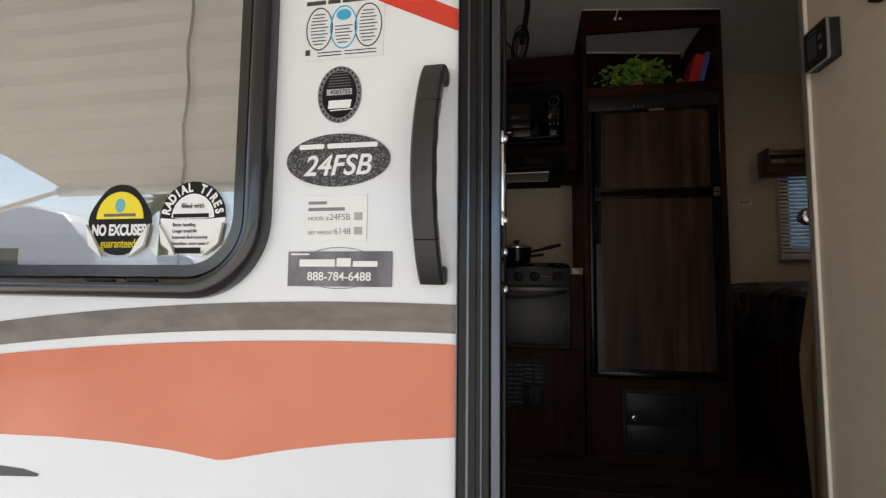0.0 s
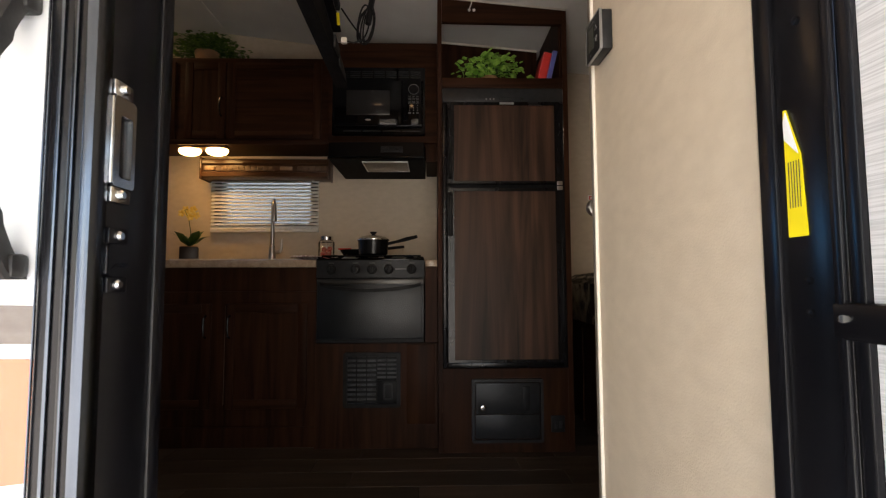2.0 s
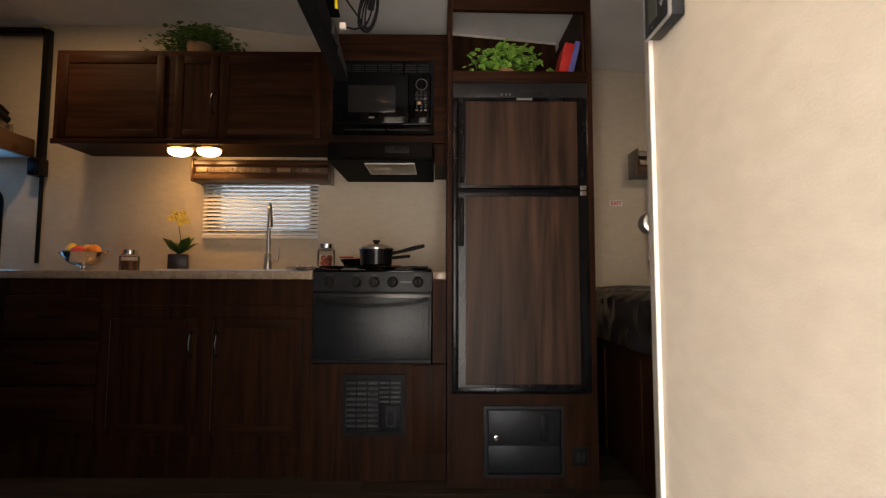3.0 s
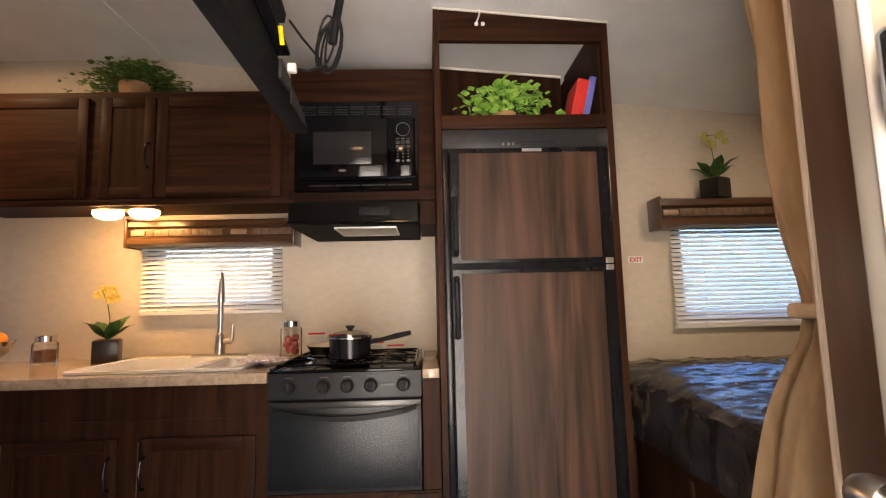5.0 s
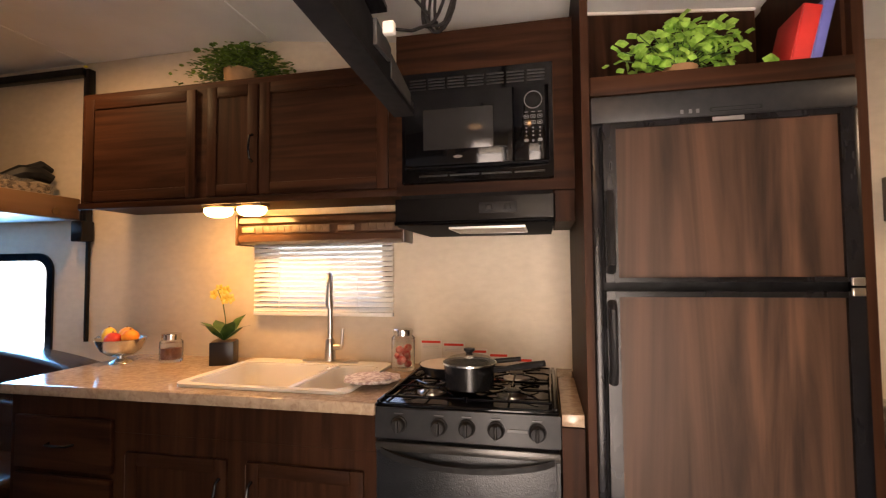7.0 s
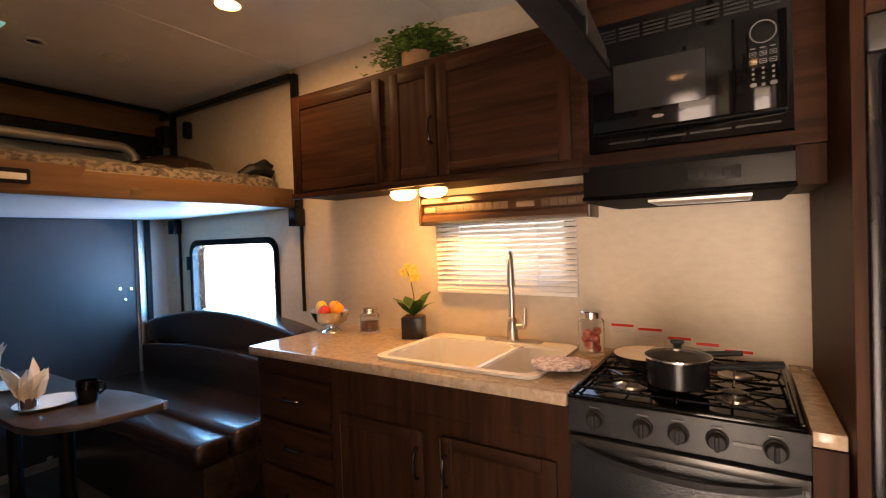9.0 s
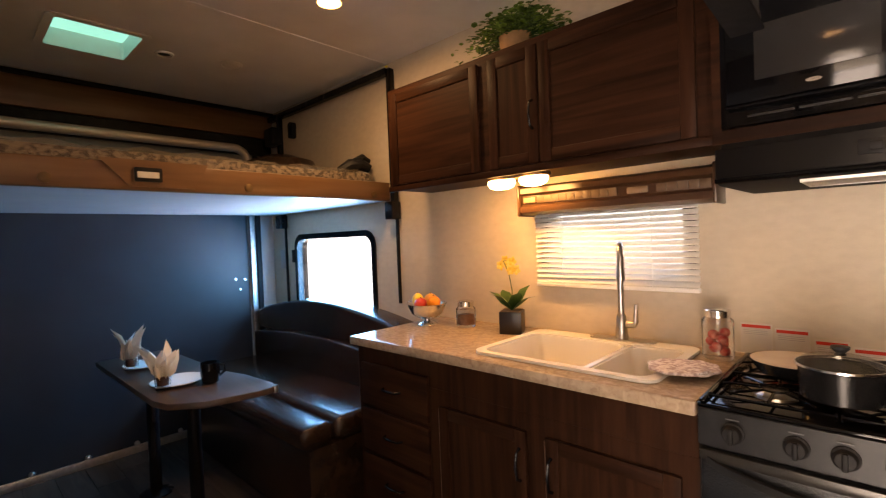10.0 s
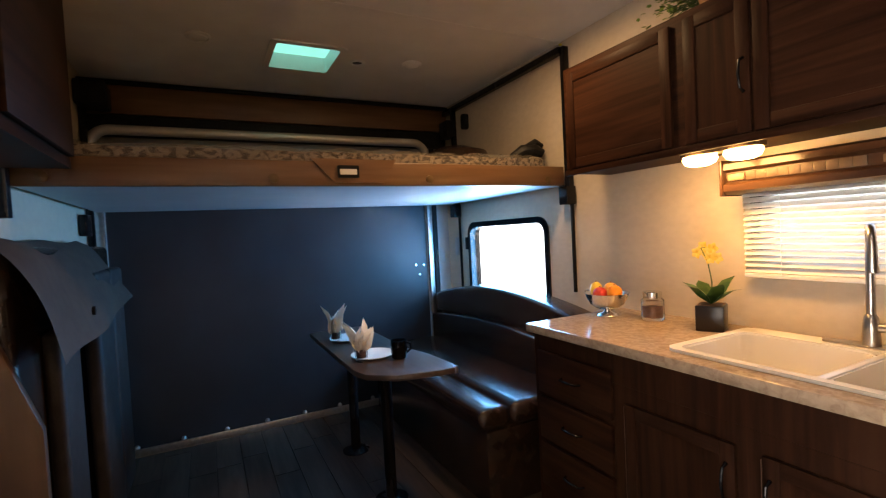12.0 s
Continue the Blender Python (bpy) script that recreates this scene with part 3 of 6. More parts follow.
mesh_mat = mat("screen_mesh", (0.42, 0.42, 0.43), 0.7, col2=(0.55, 0.55, 0.56), scale=(12, 12, 700), detail=2, mix=(0.4, 0.6), bump=0.1, bscale=900)
part("mesh", B().box(0.0145, 0.57, -0.002, 0.0, 0.05, 1.82, m=MS), mesh_mat, sd)

# ---------------------------------------------------------------- kitchen


# paler brown for the highlight painted along the base cabinet door edges
EDGE_GLINT = mat("edge_glint_brown", (0.16, 0.10, 0.07), 0.3, col2=(0.10, 0.06, 0.04), scale=(20, 20, 6))


def shaker(parent, x0, x1, z0, z1, y, handle=None, horizontal=False, name="door", edge=False):
    """A framed door on a face that looks to -y; handle: (x, z) of a vertical bow handle."""
    f = 0.046
    M_, P_ = (WOOD_V, WOOD_H if horizontal else WOOD_V)
    d = part(name, B().box(x0 + f - 0.006, x1 - f + 0.006, y - 0.010, y - 0.001, z0 + f - 0.006, z1 - f + 0.006), P_, parent)
    for a, b_ in ((x0, x0 + f), (x1 - f, x1)):
        part("stile", B().box(a, b_, y - 0.0155, y - 0.002, z0, z1, 0.003), WOOD_V, d)
    for a, b_ in ((z0, z0 + f), (z1 - f, z1)):
        part("rail", B().box(x0 + f + 0.0005, x1 - f - 0.0005, y - 0.0155, y - 0.002, a, b_, 0.003), WOOD_H, d)
    if edge:
        # thin pale strip stands for light caught by the door's left edge
        part("edge_band", B().box(x0 - 0.0022, x0 - 0.0004, y - 0.0150, y - 0.003, z0 + 0.02, z1 - 0.01, 0.0004, 1), EDGE_GLINT, d, "pale strip painted as the highlight on the door edge")
    if handle:
        hx, hz = handle
        b = B()
        b.tube([(hx, y - 0.018, hz + 0.055), (hx, y - 0.038, hz + 0.045), (hx, y - 0.046, hz), (hx, y - 0.038, hz - 0.045), (hx, y - 0.018, hz - 0.055)], [0.006, 0.004, 0.005, 0.004, 0.006], 8)
        part("handle", b, BLACKM, d, "dark bow handle")
    return d


base = thing("base_cabinet", (-0.67, 2.8, 0), "dark brown wood kitchen base cabinet with framed doors", "cabinet")
part("body", B().box(-1.40, 0.058, 2.52, 3.098, 0.0, 0.775), WOOD_V, base)
part("front_panel", B().box(-1.40, 0.058, 2.52, 2.54, 0.776, 0.898), WOOD_V, base)
for xa in (-1.40, 0.04):
    part("side_panel", B().box(xa, xa + 0.018, 2.541, 3.098, 0.776, 0.898), WOOD_V, base)
part("toe_board", B().box(-1.398, 0.056, 2.512, 2.519, 0.0, 0.10), WOOD_V, base)
shaker(base, -0.398, 0.012, 0.19, 0.715, 2.52, (-0.375, 0.60), edge=True)
shaker(base, -0.872, -0.472, 0.19, 0.715, 2.52, (-0.495, 0.60), edge=True)
for z0, z1 in ((0.63, 0.82), (0.42, 0.61), (0.20, 0.40)):
    d_ = part("drawer", B().box(-1.36, -0.93, 2.500, 2.518, z0, z1, 0.005), WOOD_H, base)
    b = B().tube([(-1.20, 2.502, (z0 + z1) / 2), (-1.19, 2.48, (z0 + z1) / 2), (-1.145, 2.474, (z0 + z1) / 2), (-1.10, 2.48, (z0 + z1) / 2), (-1.09, 2.502, (z0 + z1) / 2)], 0.005, 8)
    part("handle", b, BLACKM, d_)

# worktop with the sink cut out
SX0, SX1, SY0, SY1 = -0.735, -0.065, 2.552, 3.05
ct = thing("worktop", (-0.67, 2.8, 0.9), "speckled beige laminate kitchen worktop", "worktop")
b = B()
CX0 = -1.41
b.box(CX0, SX0 + 0.02, 2.49, 3.098, 0.899, 0.935)
b.box(SX1 - 0.02, 0.056, 2.49, 3.098, 0.899, 0.935)
b.box(SX0 + 0.02, SX1 - 0.02, 2.49, SY0 + 0.02, 0.899, 0.935)
b.box(SX0 + 0.02, SX1 - 0.02, SY1 - 0.02, 3.098, 0.899, 0.935)
bmesh.ops.remove_doubles(b.bm, verts=b.bm.verts, dist=1e-5)
part("top", b, COUNTER, ct, smooth=0)
part("front_edge", B().box(CX0, 0.056, 2.480, 2.489, 0.898, 0.936, 0.004), COUNTER, ct)
part("side_piece", B().box(0.612, 0.674, 2.48, 3.098, 0.90, 0.935, 0.003), COUNTER, ct)

sk = thing("kitchen_sink", (-0.39, 2.82, 0.935), "white double-bowl drop-in kitchen sink", "sink")
DIV = -0.292
rim = B()
rim.ring(rrect(SX0, SX1, SY0, SY1, 0.05), rrect(SX0 + 0.03, SX1 - 0.03, SY0 + 0.03, SY1 - 0.085, 0.045), "z", 0.936, 0.946)
rim.box(DIV - 0.012, DIV + 0.012, SY0 + 0.025, SY1 - 0.08, 0.90, 0.944, 0.006)
part("rim", rim, SINKM, sk)
for a, c_ in ((SX0 + 0.03, DIV - 0.012), (DIV + 0.012, SX1 - 0.03)):
    bb = B()
    bb.ring(rrect(a - 0.002, c_ + 0.002, SY0 + 0.028, SY1 - 0.083, 0.045), rrect(a + 0.004, c_ - 0.004, SY0 + 0.034, SY1 - 0.089, 0.042), "z", 0.79, 0.938)
    bb.prism(rrect(a, c_, SY0 + 0.03, SY1 - 0.085, 0.045), "z", 0.785, 0.792)
    bowl_ = part("bowl", bb, SINKM, sk)
    part("drain", B().lathe([(0.03, 0.793), (0.03, 0.796), (0.02, 0.794)], ((a + c_) / 2, 2.79, 0), "z", 16), CHROME, bowl_)

FX, FY = -0.345, 3.015
fa = thing("faucet", (FX, FY, 0.946), "brushed nickel high-arc pull-down kitchen faucet", "faucet")
part("deck_plate", B().prism(rrect(FX - 0.13, FX + 0.13, FY - 0.028, FY + 0.028, 0.027), "z", 0.946, 0.953, 0.002), NICKEL, fa)
part("base", B().lathe([(0.024, 0.953), (0.022, 1.0), (0.019, 1.04), (0.0125, 1.05)], (FX, FY, 0), "z", 20), NICKEL, fa)
SD = Vector((0.40, -0.92, 0))  # the way the spout points
FB = Vector((FX, FY, 0))
arc = [FB + Vector((0, 0, 1.045)), FB + Vector((0, 0, 1.27))] + [FB + SD * (0.045 - 0.045 * math.cos(radians(a))) + Vector((0, 0, 1.28 + 0.045 * math.sin(radians(a)))) for a in range(10, 181, 17)]
part("spout", B().tube(arc, 0.0115, 14), NICKEL, fa)
part("spray_head", B().tube([FB + SD * 0.09 + Vector((0, 0, 1.282)), FB + SD * 0.093 + Vector((0, 0, 1.25)), FB + SD * 0.097 + Vector((0, 0, 1.20)), FB + SD * 0.098 + Vector((0, 0, 1.188))], [0.0125, 0.014, 0.0165, 0.014], 14), NICKEL, fa)
part("lever", B().tube([(FX + 0.02, FY, 1.01), (FX + 0.05, FY, 1.012), (FX + 0.056, FY, 1.02), (FX + 0.058, FY, 1.09)], [0.014, 0.013, 0.009, 0.006], 12), NICKEL, fa)

# upper cabinets
up = thing("wall_cabinet", (-0.69, 2.95, 1.63), "dark brown wood wall cabinets with framed doors", "cabinet")
part("body", B().box(-1.44, 0.058, 2.80, 3.098, 1.632, 2.138), WOOD_H, up)
part("bottom_rail", B().box(-1.445, 0.06, 2.788, 2.799, 1.62, 1.648, 0.003), WOOD_H, up)
shaker(up, -1.41, -0.845, 1.652, 2.108, 2.80, None, True)
shaker(up, -0.79, -0.555, 1.652, 2.108, 2.80, (-0.575, 1.84))
shaker(up, -0.545, 0.0, 1.652, 2.108, 2.80, None, True)

# lamp under the cabinet
BRONZE_H = mat("brown_lamp_plate", (0.10, 0.065, 0.04), 0.5, col2=(0.08, 0.05, 0.03), scale=(12, 12, 12))
ul = thing("under_cabinet_lamp", (-0.71, 2.87, 1.62), "lit twin-lens under-cabinet lamp", "lamp")
part("housing", B().box(-0.85, -0.57, 2.83, 2.905, 1.612, 1.631, 0.004), BRONZE_H, ul)
GLOW = mat("lamp_lens", (0.9, 0.8, 0.6), 0.3, emit=(1.0, 0.58, 0.20), estr=2.4)
for x in (-0.79, -0.63):
    part("lens", B().lathe([(0.062, 1.612), (0.066, 1.600), (0.056, 1.584), (0.034, 1.575), (0, 1.573)], (x, 2.865, 0), "z", 24, 1.0, 0.7), GLOW, ul)

# microwave cabinet, microwave, hood
mc = thing("microwave_cabinet", (0.37, 2.9, 1.6), "dark brown wood cabinet housing the microwave", "cabinet")
part("face", B().ring([(0.062, 1.605), (0.676, 1.605), (0.676, 2.185), (0.062, 2.185)], [(0.086, 1.642), (0.610, 1.642), (0.610, 2.034), (0.086, 2.034)], "y", 2.70, 2.72), WOOD_H, mc)
part("body", B().box(0.062, 0.676, 2.80, 3.098, 1.605, 2.185), WOOD_H, mc)
part("top", B().box(0.062, 0.676, 2.721, 2.799, 2.165, 2.185), WOOD_H, mc)
part("side", B().box(0.062, 0.084, 2.721, 2.799, 1.605, 2.164), WOOD_V, mc)
part("side", B().box(0.654, 0.676, 2.721, 2.799, 1.605, 2.164), WOOD_V, mc)
part("filler", B().box(0.612, 0.676, 2.72, 3.098, 1.50, 1.604), WOOD_V, mc)

mw = thing("microwave_oven", (0.347, 2.75, 1.645), "built-in glossy black microwave oven with grey keypad", "microwave")
part("trim_kit", B().ring([(0.088, 1.645), (0.608, 1.645), (0.608, 2.032), (0.088, 2.032)], [(0.100, 1.70), (0.596, 1.70), (0.596, 1.955), (0.100, 1.955)], "y", 2.682, 2.70), BLACKG, mw)
part("case", B().box(0.101, 0.595, 2.72, 2.79, 1.66, 2.02), BLACKP, mw)
dr = part("door", B().box(0.101, 0.478, 2.674, 2.70, 1.701, 1.954, 0.004), BLACKG, mw)
part("window", B().box(0.168, 0.412, 2.6715, 2.6738, 1.755, 1.897, 0.001), mat("microwave_window", (0.017, 0.0165, 0.0165), 0.14, col2=(0.021, 0.020, 0.020), scale=(3, 3, 3), spec=0.3), dr, "grey see-through window")
part("badge", B().prism(ellipse(0.29, 1.728, 0.016, 0.005, 20), "y", 2.6715, 2.6738), CHROME, dr)
cp = part("control_panel", B().box(0.48, 0.595, 2.674, 2.70, 1.701, 1.954, 0.004), BLACKG, mw)
KEY = mat("keypad_print", (0.11, 0.11, 0.115), 0.5)
part("dial_ring", B().ring(ellipse(0.545, 1.904, 0.030, 0.030, 28), ellipse(0.545, 1.904, 0.0272, 0.0272, 28), "y", 2.6722, 2.6738), KEY, cp)
for k in range(3):
    xk = 0.522 + k * 0.022
    part("key", B().box(xk - 0.006, xk + 0.006, 2.6725, 2.6738, 1.862, 1.8645), KEY, cp)
    for zk in (1.848, 1.828):
        part("key", B().ring(rrect(xk - 0.008, xk + 0.008, zk - 0.006, zk + 0.006, 0.003, 3), rrect(xk - 0.0066, xk + 0.0066, zk - 0.0046, zk + 0.0046, 0.002, 3), "y", 2.6725, 2.6738), KEY, cp)
        part("key", B().box(xk - 0.004, xk + 0.004, 2.6725, 2.6738, zk - 0.0012, zk + 0.0012), KEY, cp)
    for zk in (1.810, 1.797, 1.784):
        part("key", B().prism(ellipse(xk, zk, 0.0032, 0.0032, 10), "y", 2.6725, 2.6738), KEY, cp)
    part("key", B().prism(rrect(xk - 0.008, xk + 0.008, 1.763, 1.7735, 0.005, 3) if k != 1 else rrect(xk - 0.004, xk + 0.004, 1.763, 1.771, 0.002, 3), "y", 2.6725, 2.6738), KEY, cp)
part("handle_bar", B().tube([(0.105, 2.668, 1.692), (0.35, 2.66, 1.688), (0.592, 2.668, 1.695)], [0.006, 0.008, 0.006], 10), BLACKG, mw)
for i in range(7):
    xa = 0.118 + i * 0.068
    for k in range(4):
        part("vent_slot", B().box(xa, xa + 0.058, 2.679, 2.6825, 1.972 + k * 0.011, 1.977 + k * 0.011), CHARC, mw)
for i in range(4):
    part("vent_slot", B().box(0.15 + i * 0.11, 0.25 + i * 0.11, 2.679, 2.6825, 1.664, 1.669), CHARC, mw)

hd = thing("range_hood", (0.35, 2.85, 1.45), "glossy black range hood with a metal grease filter", "range hood")
part("canopy", B().prism([(2.60, 1.494), (2.60, 1.576), (2.665, 1.582), (2.67, 1.600), (3.098, 1.600), (3.098, 1.484), (2.64, 1.484)], "x", 0.088, 0.604, 0.003), MATTE, hd)
part("front_panel", B().box(0.09, 0.602, 2.5970, 2.5990, 1.5030, 1.5755), mat("hood_enamel", (0.005, 0.0045, 0.0045), 0.2, spec=0.16), hd)
part("front_lip", B().tube([(0.088, 2.600, 1.495), (0.345, 2.597, 1.4935), (0.604, 2.600, 1.495)], 0.0075, 10), BLACKG, hd)
sw_ = part("switch_plate", B().box(0.37, 0.49, 2.5952, 2.5968, 1.522, 1.556, 0.0005), BLACKP, hd)
for x in (0.40, 0.46):
    part("switch", B().box(x - 0.011, x + 0.011, 2.591, 2.595, 1.530, 1.548, 0.001), BLACKP, sw_)
part("filter", B().box(0.268, 0.508, 2.645, 2.86, 1.4775, 1.4835, 0.001), mat("filter_mesh", (0.42, 0.40, 0.37), 0.45, 0.8, col2=(0.30, 0.285, 0.265), scale=(160, 160, 160), detail=1), hd)
part("filter_frame", B().ring([(0.262, 2.639), (0.514, 2.639), (0.514, 2.866), (0.262, 2.866)], [(0.267, 2.644), (0.509, 2.644), (0.509, 2.861), (0.267, 2.861)], "z", 1.4765, 1.4838), ALU, hd)

# stove
st = thing("gas_stove", (0.335, 2.75, 0.5), "black four-knob gas stove with textured oven door", "stove")
part("body", B().box(0.066, 0.604, 2.475, 3.02, 0.52, 0.93), BLACKP, st)
part("cooktop", B().box(0.064, 0.606, 2.468, 3.04, 0.931, 0.942, 0.004), BLACKG, st)
cpn = part("control_panel", B().prism([(2.455, 0.845), (2.474, 0.845), (2.474, 0.930), (2.462, 0.932)], "x", 0.068, 0.610, 0.003), CHARC, st)
for x in (0.143, 0.264, 0.346, 0.430, 0.545):
    k_ = part("knob", B().lathe([(0.025, 2.457), (0.025, 2.452), (0.021, 2.45), (0.019, 2.436), (0.017, 2.434), (0, 2.434)], (x, 0, 0.887), "y", 20), BLACKP, st)
    part("grip", B().box(x - 0.005, x + 0.005, 2.424, 2.436, 0.868, 0.906, 0.003), BLACKP, k_)
    part("mark", B().box(x - 0.014, x + 0.014, 2.4545, 2.4565, 0.917, 0.9195), KEY, k_)
part("badge", B().box(0.462, 0.518, 2.4545, 2.4565, 0.883, 0.891), KEY, cpn)
od = part("oven_door", B().box(0.074, 0.606, 2.452, 2.474, 0.54, 0.836, 0.006), OVEN, st, "dark pebbled glass oven door")
part("frame_strip", B().box(0.074, 0.606, 2.446, 2.4515, 0.812, 0.836, 0.002), mat("oven_trim", (0.06, 0.058, 0.055), 0.3, 0.7, col2=(0.045, 0.043, 0.04), scale=(4, 60, 60)), od)
n = 18
hb = B()
for k in range(n):
    u0, u1 = k / n, (k + 1) / n
    def bow(u):
        return 0.09 + 0.50 * u, 2.446 - 0.030 * math.sin(math.pi * u) ** 0.6, 0.812 - 0.030 * math.sin(math.pi * u) ** 0.7
    (xa, ya, za), (xb, yb, zb) = bow(u0), bow(u1)
    lo = [hb.bm.verts.new(p) for p in ((xa, ya, za - 0.008), (xb, yb, zb - 0.008), (xb, yb, zb + 0.009), (xa, ya, za + 0.009), (xa, ya + 0.012, za - 0.008), (xb, yb + 0.012, zb - 0.008), (xb, yb + 0.012, zb + 0.009), (xa, ya + 0.012, za + 0.009))]
    for q in ((0, 1, 2, 3), (7, 6, 5, 4), (3, 2, 6, 7), (1, 0, 4, 5)):
        hb.bm.faces.new([lo[v] for v in q])
bmesh.ops.remove_doubles(hb.bm, verts=hb.bm.verts, dist=1e-5)
part("handle", hb, BLACKP, od, smooth=60)
part("edge_strip", B().box(0.594, 0.606, 2.4485, 2.4515, 0.545, 0.811, 0.001), CHARC, od)
for gx0, gx1 in ((0.085, 0.33), (0.34, 0.585)):
    b, gm = B(), (gx0 + gx1) / 2
    for x in (gx0, gx1):
        b.tube([(x, 2.50, 0.945), (x, 2.51, 0.957), (x, 2.98, 0.957), (x, 2.99, 0.945)], 0.0042, 6)
    for y in (2.50, 2.745, 2.985):
        b.tube([(gx0, y, 0.956), (gx1, y, 0.956)], 0.0042, 6)
    for yc in (2.62, 2.87):
        for dx, dy in ((-1, 0), (1, 0), (0, -1), (0, 1), (-0.7, -0.7), (0.7, 0.7), (-0.7, 0.7), (0.7, -0.7)):
            b.tube([(gm + dx * 0.035, yc + dy * 0.035, 0.9605), (gm + dx * 0.10, yc + dy * 0.10, 0.960), (gm + dx * 0.122, yc + dy * 0.122, 0.955)], 0.0036, 6)
    part("grate", b, BLACKG, st)
for x in (0.075, 0.597):
    part("rim_bar", B().box(x - 0.006, x + 0.006, 2.47, 3.035, 0.9425, 0.951, 0.003), BLACKG, st)
for x, y in ((0.205, 2.62), (0.205, 2.87), (0.465, 2.87), (0.465, 2.62)):
    bu = part("burner", B().lathe([(0.048, 0.942), (0.046, 0.948), (0.034, 0.952), (0.03, 0.957), (0, 0.958)], (x, y, 0), "z", 20), NICKEL, st)
    part("cap", B().lathe([(0.028, 0.957), (0.028, 0.962), (0.02, 0.964), (0, 0.964)], (x, y, 0), "z", 18), BLACKM, bu)

sc_ = thing("stove_cabinet", (0.37, 2.75, 0), "dark wood cabinet below the stove with furnace grille", "cabinet")
part("body", B().box(0.062, 0.674, 2.48, 3.098, 0, 0.515), WOOD_V, sc_)
part("side_filler", B().box(0.612, 0.674, 2.478, 2.60, 0.52, 0.897), WOOD_V, sc_)
gr = part("grille", B().ring(rrect(0.205, 0.49, 0.203, 0.472, 0.012), rrect(0.225, 0.47, 0.222, 0.452, 0.006), "y", 2.462, 2.479), BLACKP, sc_, "black furnace grille")
part("back", B().box(0.223, 0.472, 2.4755, 2.4785, 0.221, 0.453), mat("grille_core", (0.075, 0.078, 0.082), 0.45, 0.3, col2=(0.03, 0.031, 0.033), scale=(30, 30, 30)), gr)
for i in range(10):
    part("louvre", B().box(0.2255, 0.372, 2.464, 2.4745, 0.226 + i * 0.0235, 0.238 + i * 0.0235, 0.002), BLACKP, gr)
for i in range(6):
    part("louvre", B().box(0.3735, 0.4695, 2.464, 2.4745, 0.335 + i * 0.0205, 0.3455 + i * 0.0205, 0.002), BLACKP, gr)
for x in (0.268, 0.318, 0.368, 0.418):
    part("louvre_bar", B().box(x, x + 0.006, 2.4645, 2.4750, 0.2225 if x < 0.37 else 0.335, 0.4515, 0.001), BLACKP, gr)
part("latch_panel", B().box(0.3735, 0.4695, 2.4655, 2.4745, 0.2225, 0.3335, 0.002), BLACKP, gr)
part("latch_recess", B().ring(rrect(0.405, 0.45, 0.24, 0.32, 0.008), rrect(0.412, 0.443, 0.247, 0.313, 0.006), "y", 2.462, 2.4652), CHARC, gr)
part("panel", B().box(0.52, 0.66, 2.470, 2.479, 0.12, 0.51, 0.003), WOOD_V, sc_)

# fridge cabinet with the open shelf on top
fc = thing("fridge_cabinet", (1.0, 2.75, 0), "tall dark brown wood cabinet round the refrigerator with an open shelf", "cabinet")


def zc(x):
    return ceil_z(x) - 0.004


part("side_panel", B().prism([(0.677, 0), (0.698, 0), (0.698, zc(0.698)), (0.677, zc(0.677))], "y", 2.41, 3.098), WOOD_V, fc)
part("side_panel", B().prism([(1.312, 0), (1.338, 0), (1.338, zc(1.338)), (1.312, zc(1.312))], "y", 2.41, 3.098), WOOD_V, fc)
part("top_rail", B().prism([(0.699, 2.147), (1.311, 2.138), (1.311, zc(1.311)), (0.699, zc(0.699))], "y", 2.405, 2.43), WOOD_H, fc)
part("shelf", B().box(0.699, 1.311, 2.40, 3.09, 1.80, 1.852, 0.003), WOOD_H, fc)
part("inner_stile", B().prism([(1.302, 1.853), (1.311, 1.853), (1.311, zc(1.311)), (1.302, zc(1.302))], "y", 2.432, 2.849), WOOD_V, fc)
part("back_board", B().prism([(0.699, 1.853), (1.284, 1.853), (1.284, zc(1.284) - 0.008), (0.699, zc(0.699) - 0.008)], "y", 2.85, 2.86), WOOD_V, fc)
part("cove_trim", B().prism([(0.699, zc(0.699) - 0.010), (1.284, zc(1.284) - 0.010), (1.284, zc(1.284)), (0.699, zc(0.699))], "y", 2.843, 2.849), TRIM, fc)
part("cove_trim", B().prism([(0.677, zc(0.677) - 0.006), (1.338, zc(1.338) - 0.006), (1.338, zc(1.338)), (0.677, zc(0.677))], "y", 2.398, 2.404), TRIM, fc)
part("lower_panel", B().box(0.699, 1.311, 2.41, 2.43, 0.0, 0.40), WOOD_V, fc)
part("backing", B().box(0.699, 1.311, 3.08, 3.095, 0.41, 1.79), WOOD_V, fc)
lb = thing("floor_safe", (1.01, 2.40, 0.05), "dark grey steel lock box with key lock", "lock box")
part("box", B().ring(rrect(0.838, 1.185, 0.05, 0.352, 0.01), rrect(0.852, 1.171, 0.064, 0.338, 0.006), "y", 2.395, 2.4095), CHARC, lb)
part("lid", B().box(0.856, 1.167, 2.399, 2.4095, 0.185, 0.333, 0.003), CHARC, lb)
part("plate", B().box(0.856, 1.167, 2.402, 2.4095, 0.068, 0.182, 0.002), CHARC, lb)
part("lock", B().lathe([(0.014, 2.399), (0.014, 2.394), (0.011, 2.392), (0.006, 2.392), (0.005, 2.395), (0, 2.395)], (0.892, 0, 0.215), "y", 20), CHROME, lb)
part("slot", B().box(1.085, 1.12, 2.395, 2.3985, 0.20, 0.315, 0.002), BLACKP, lb)

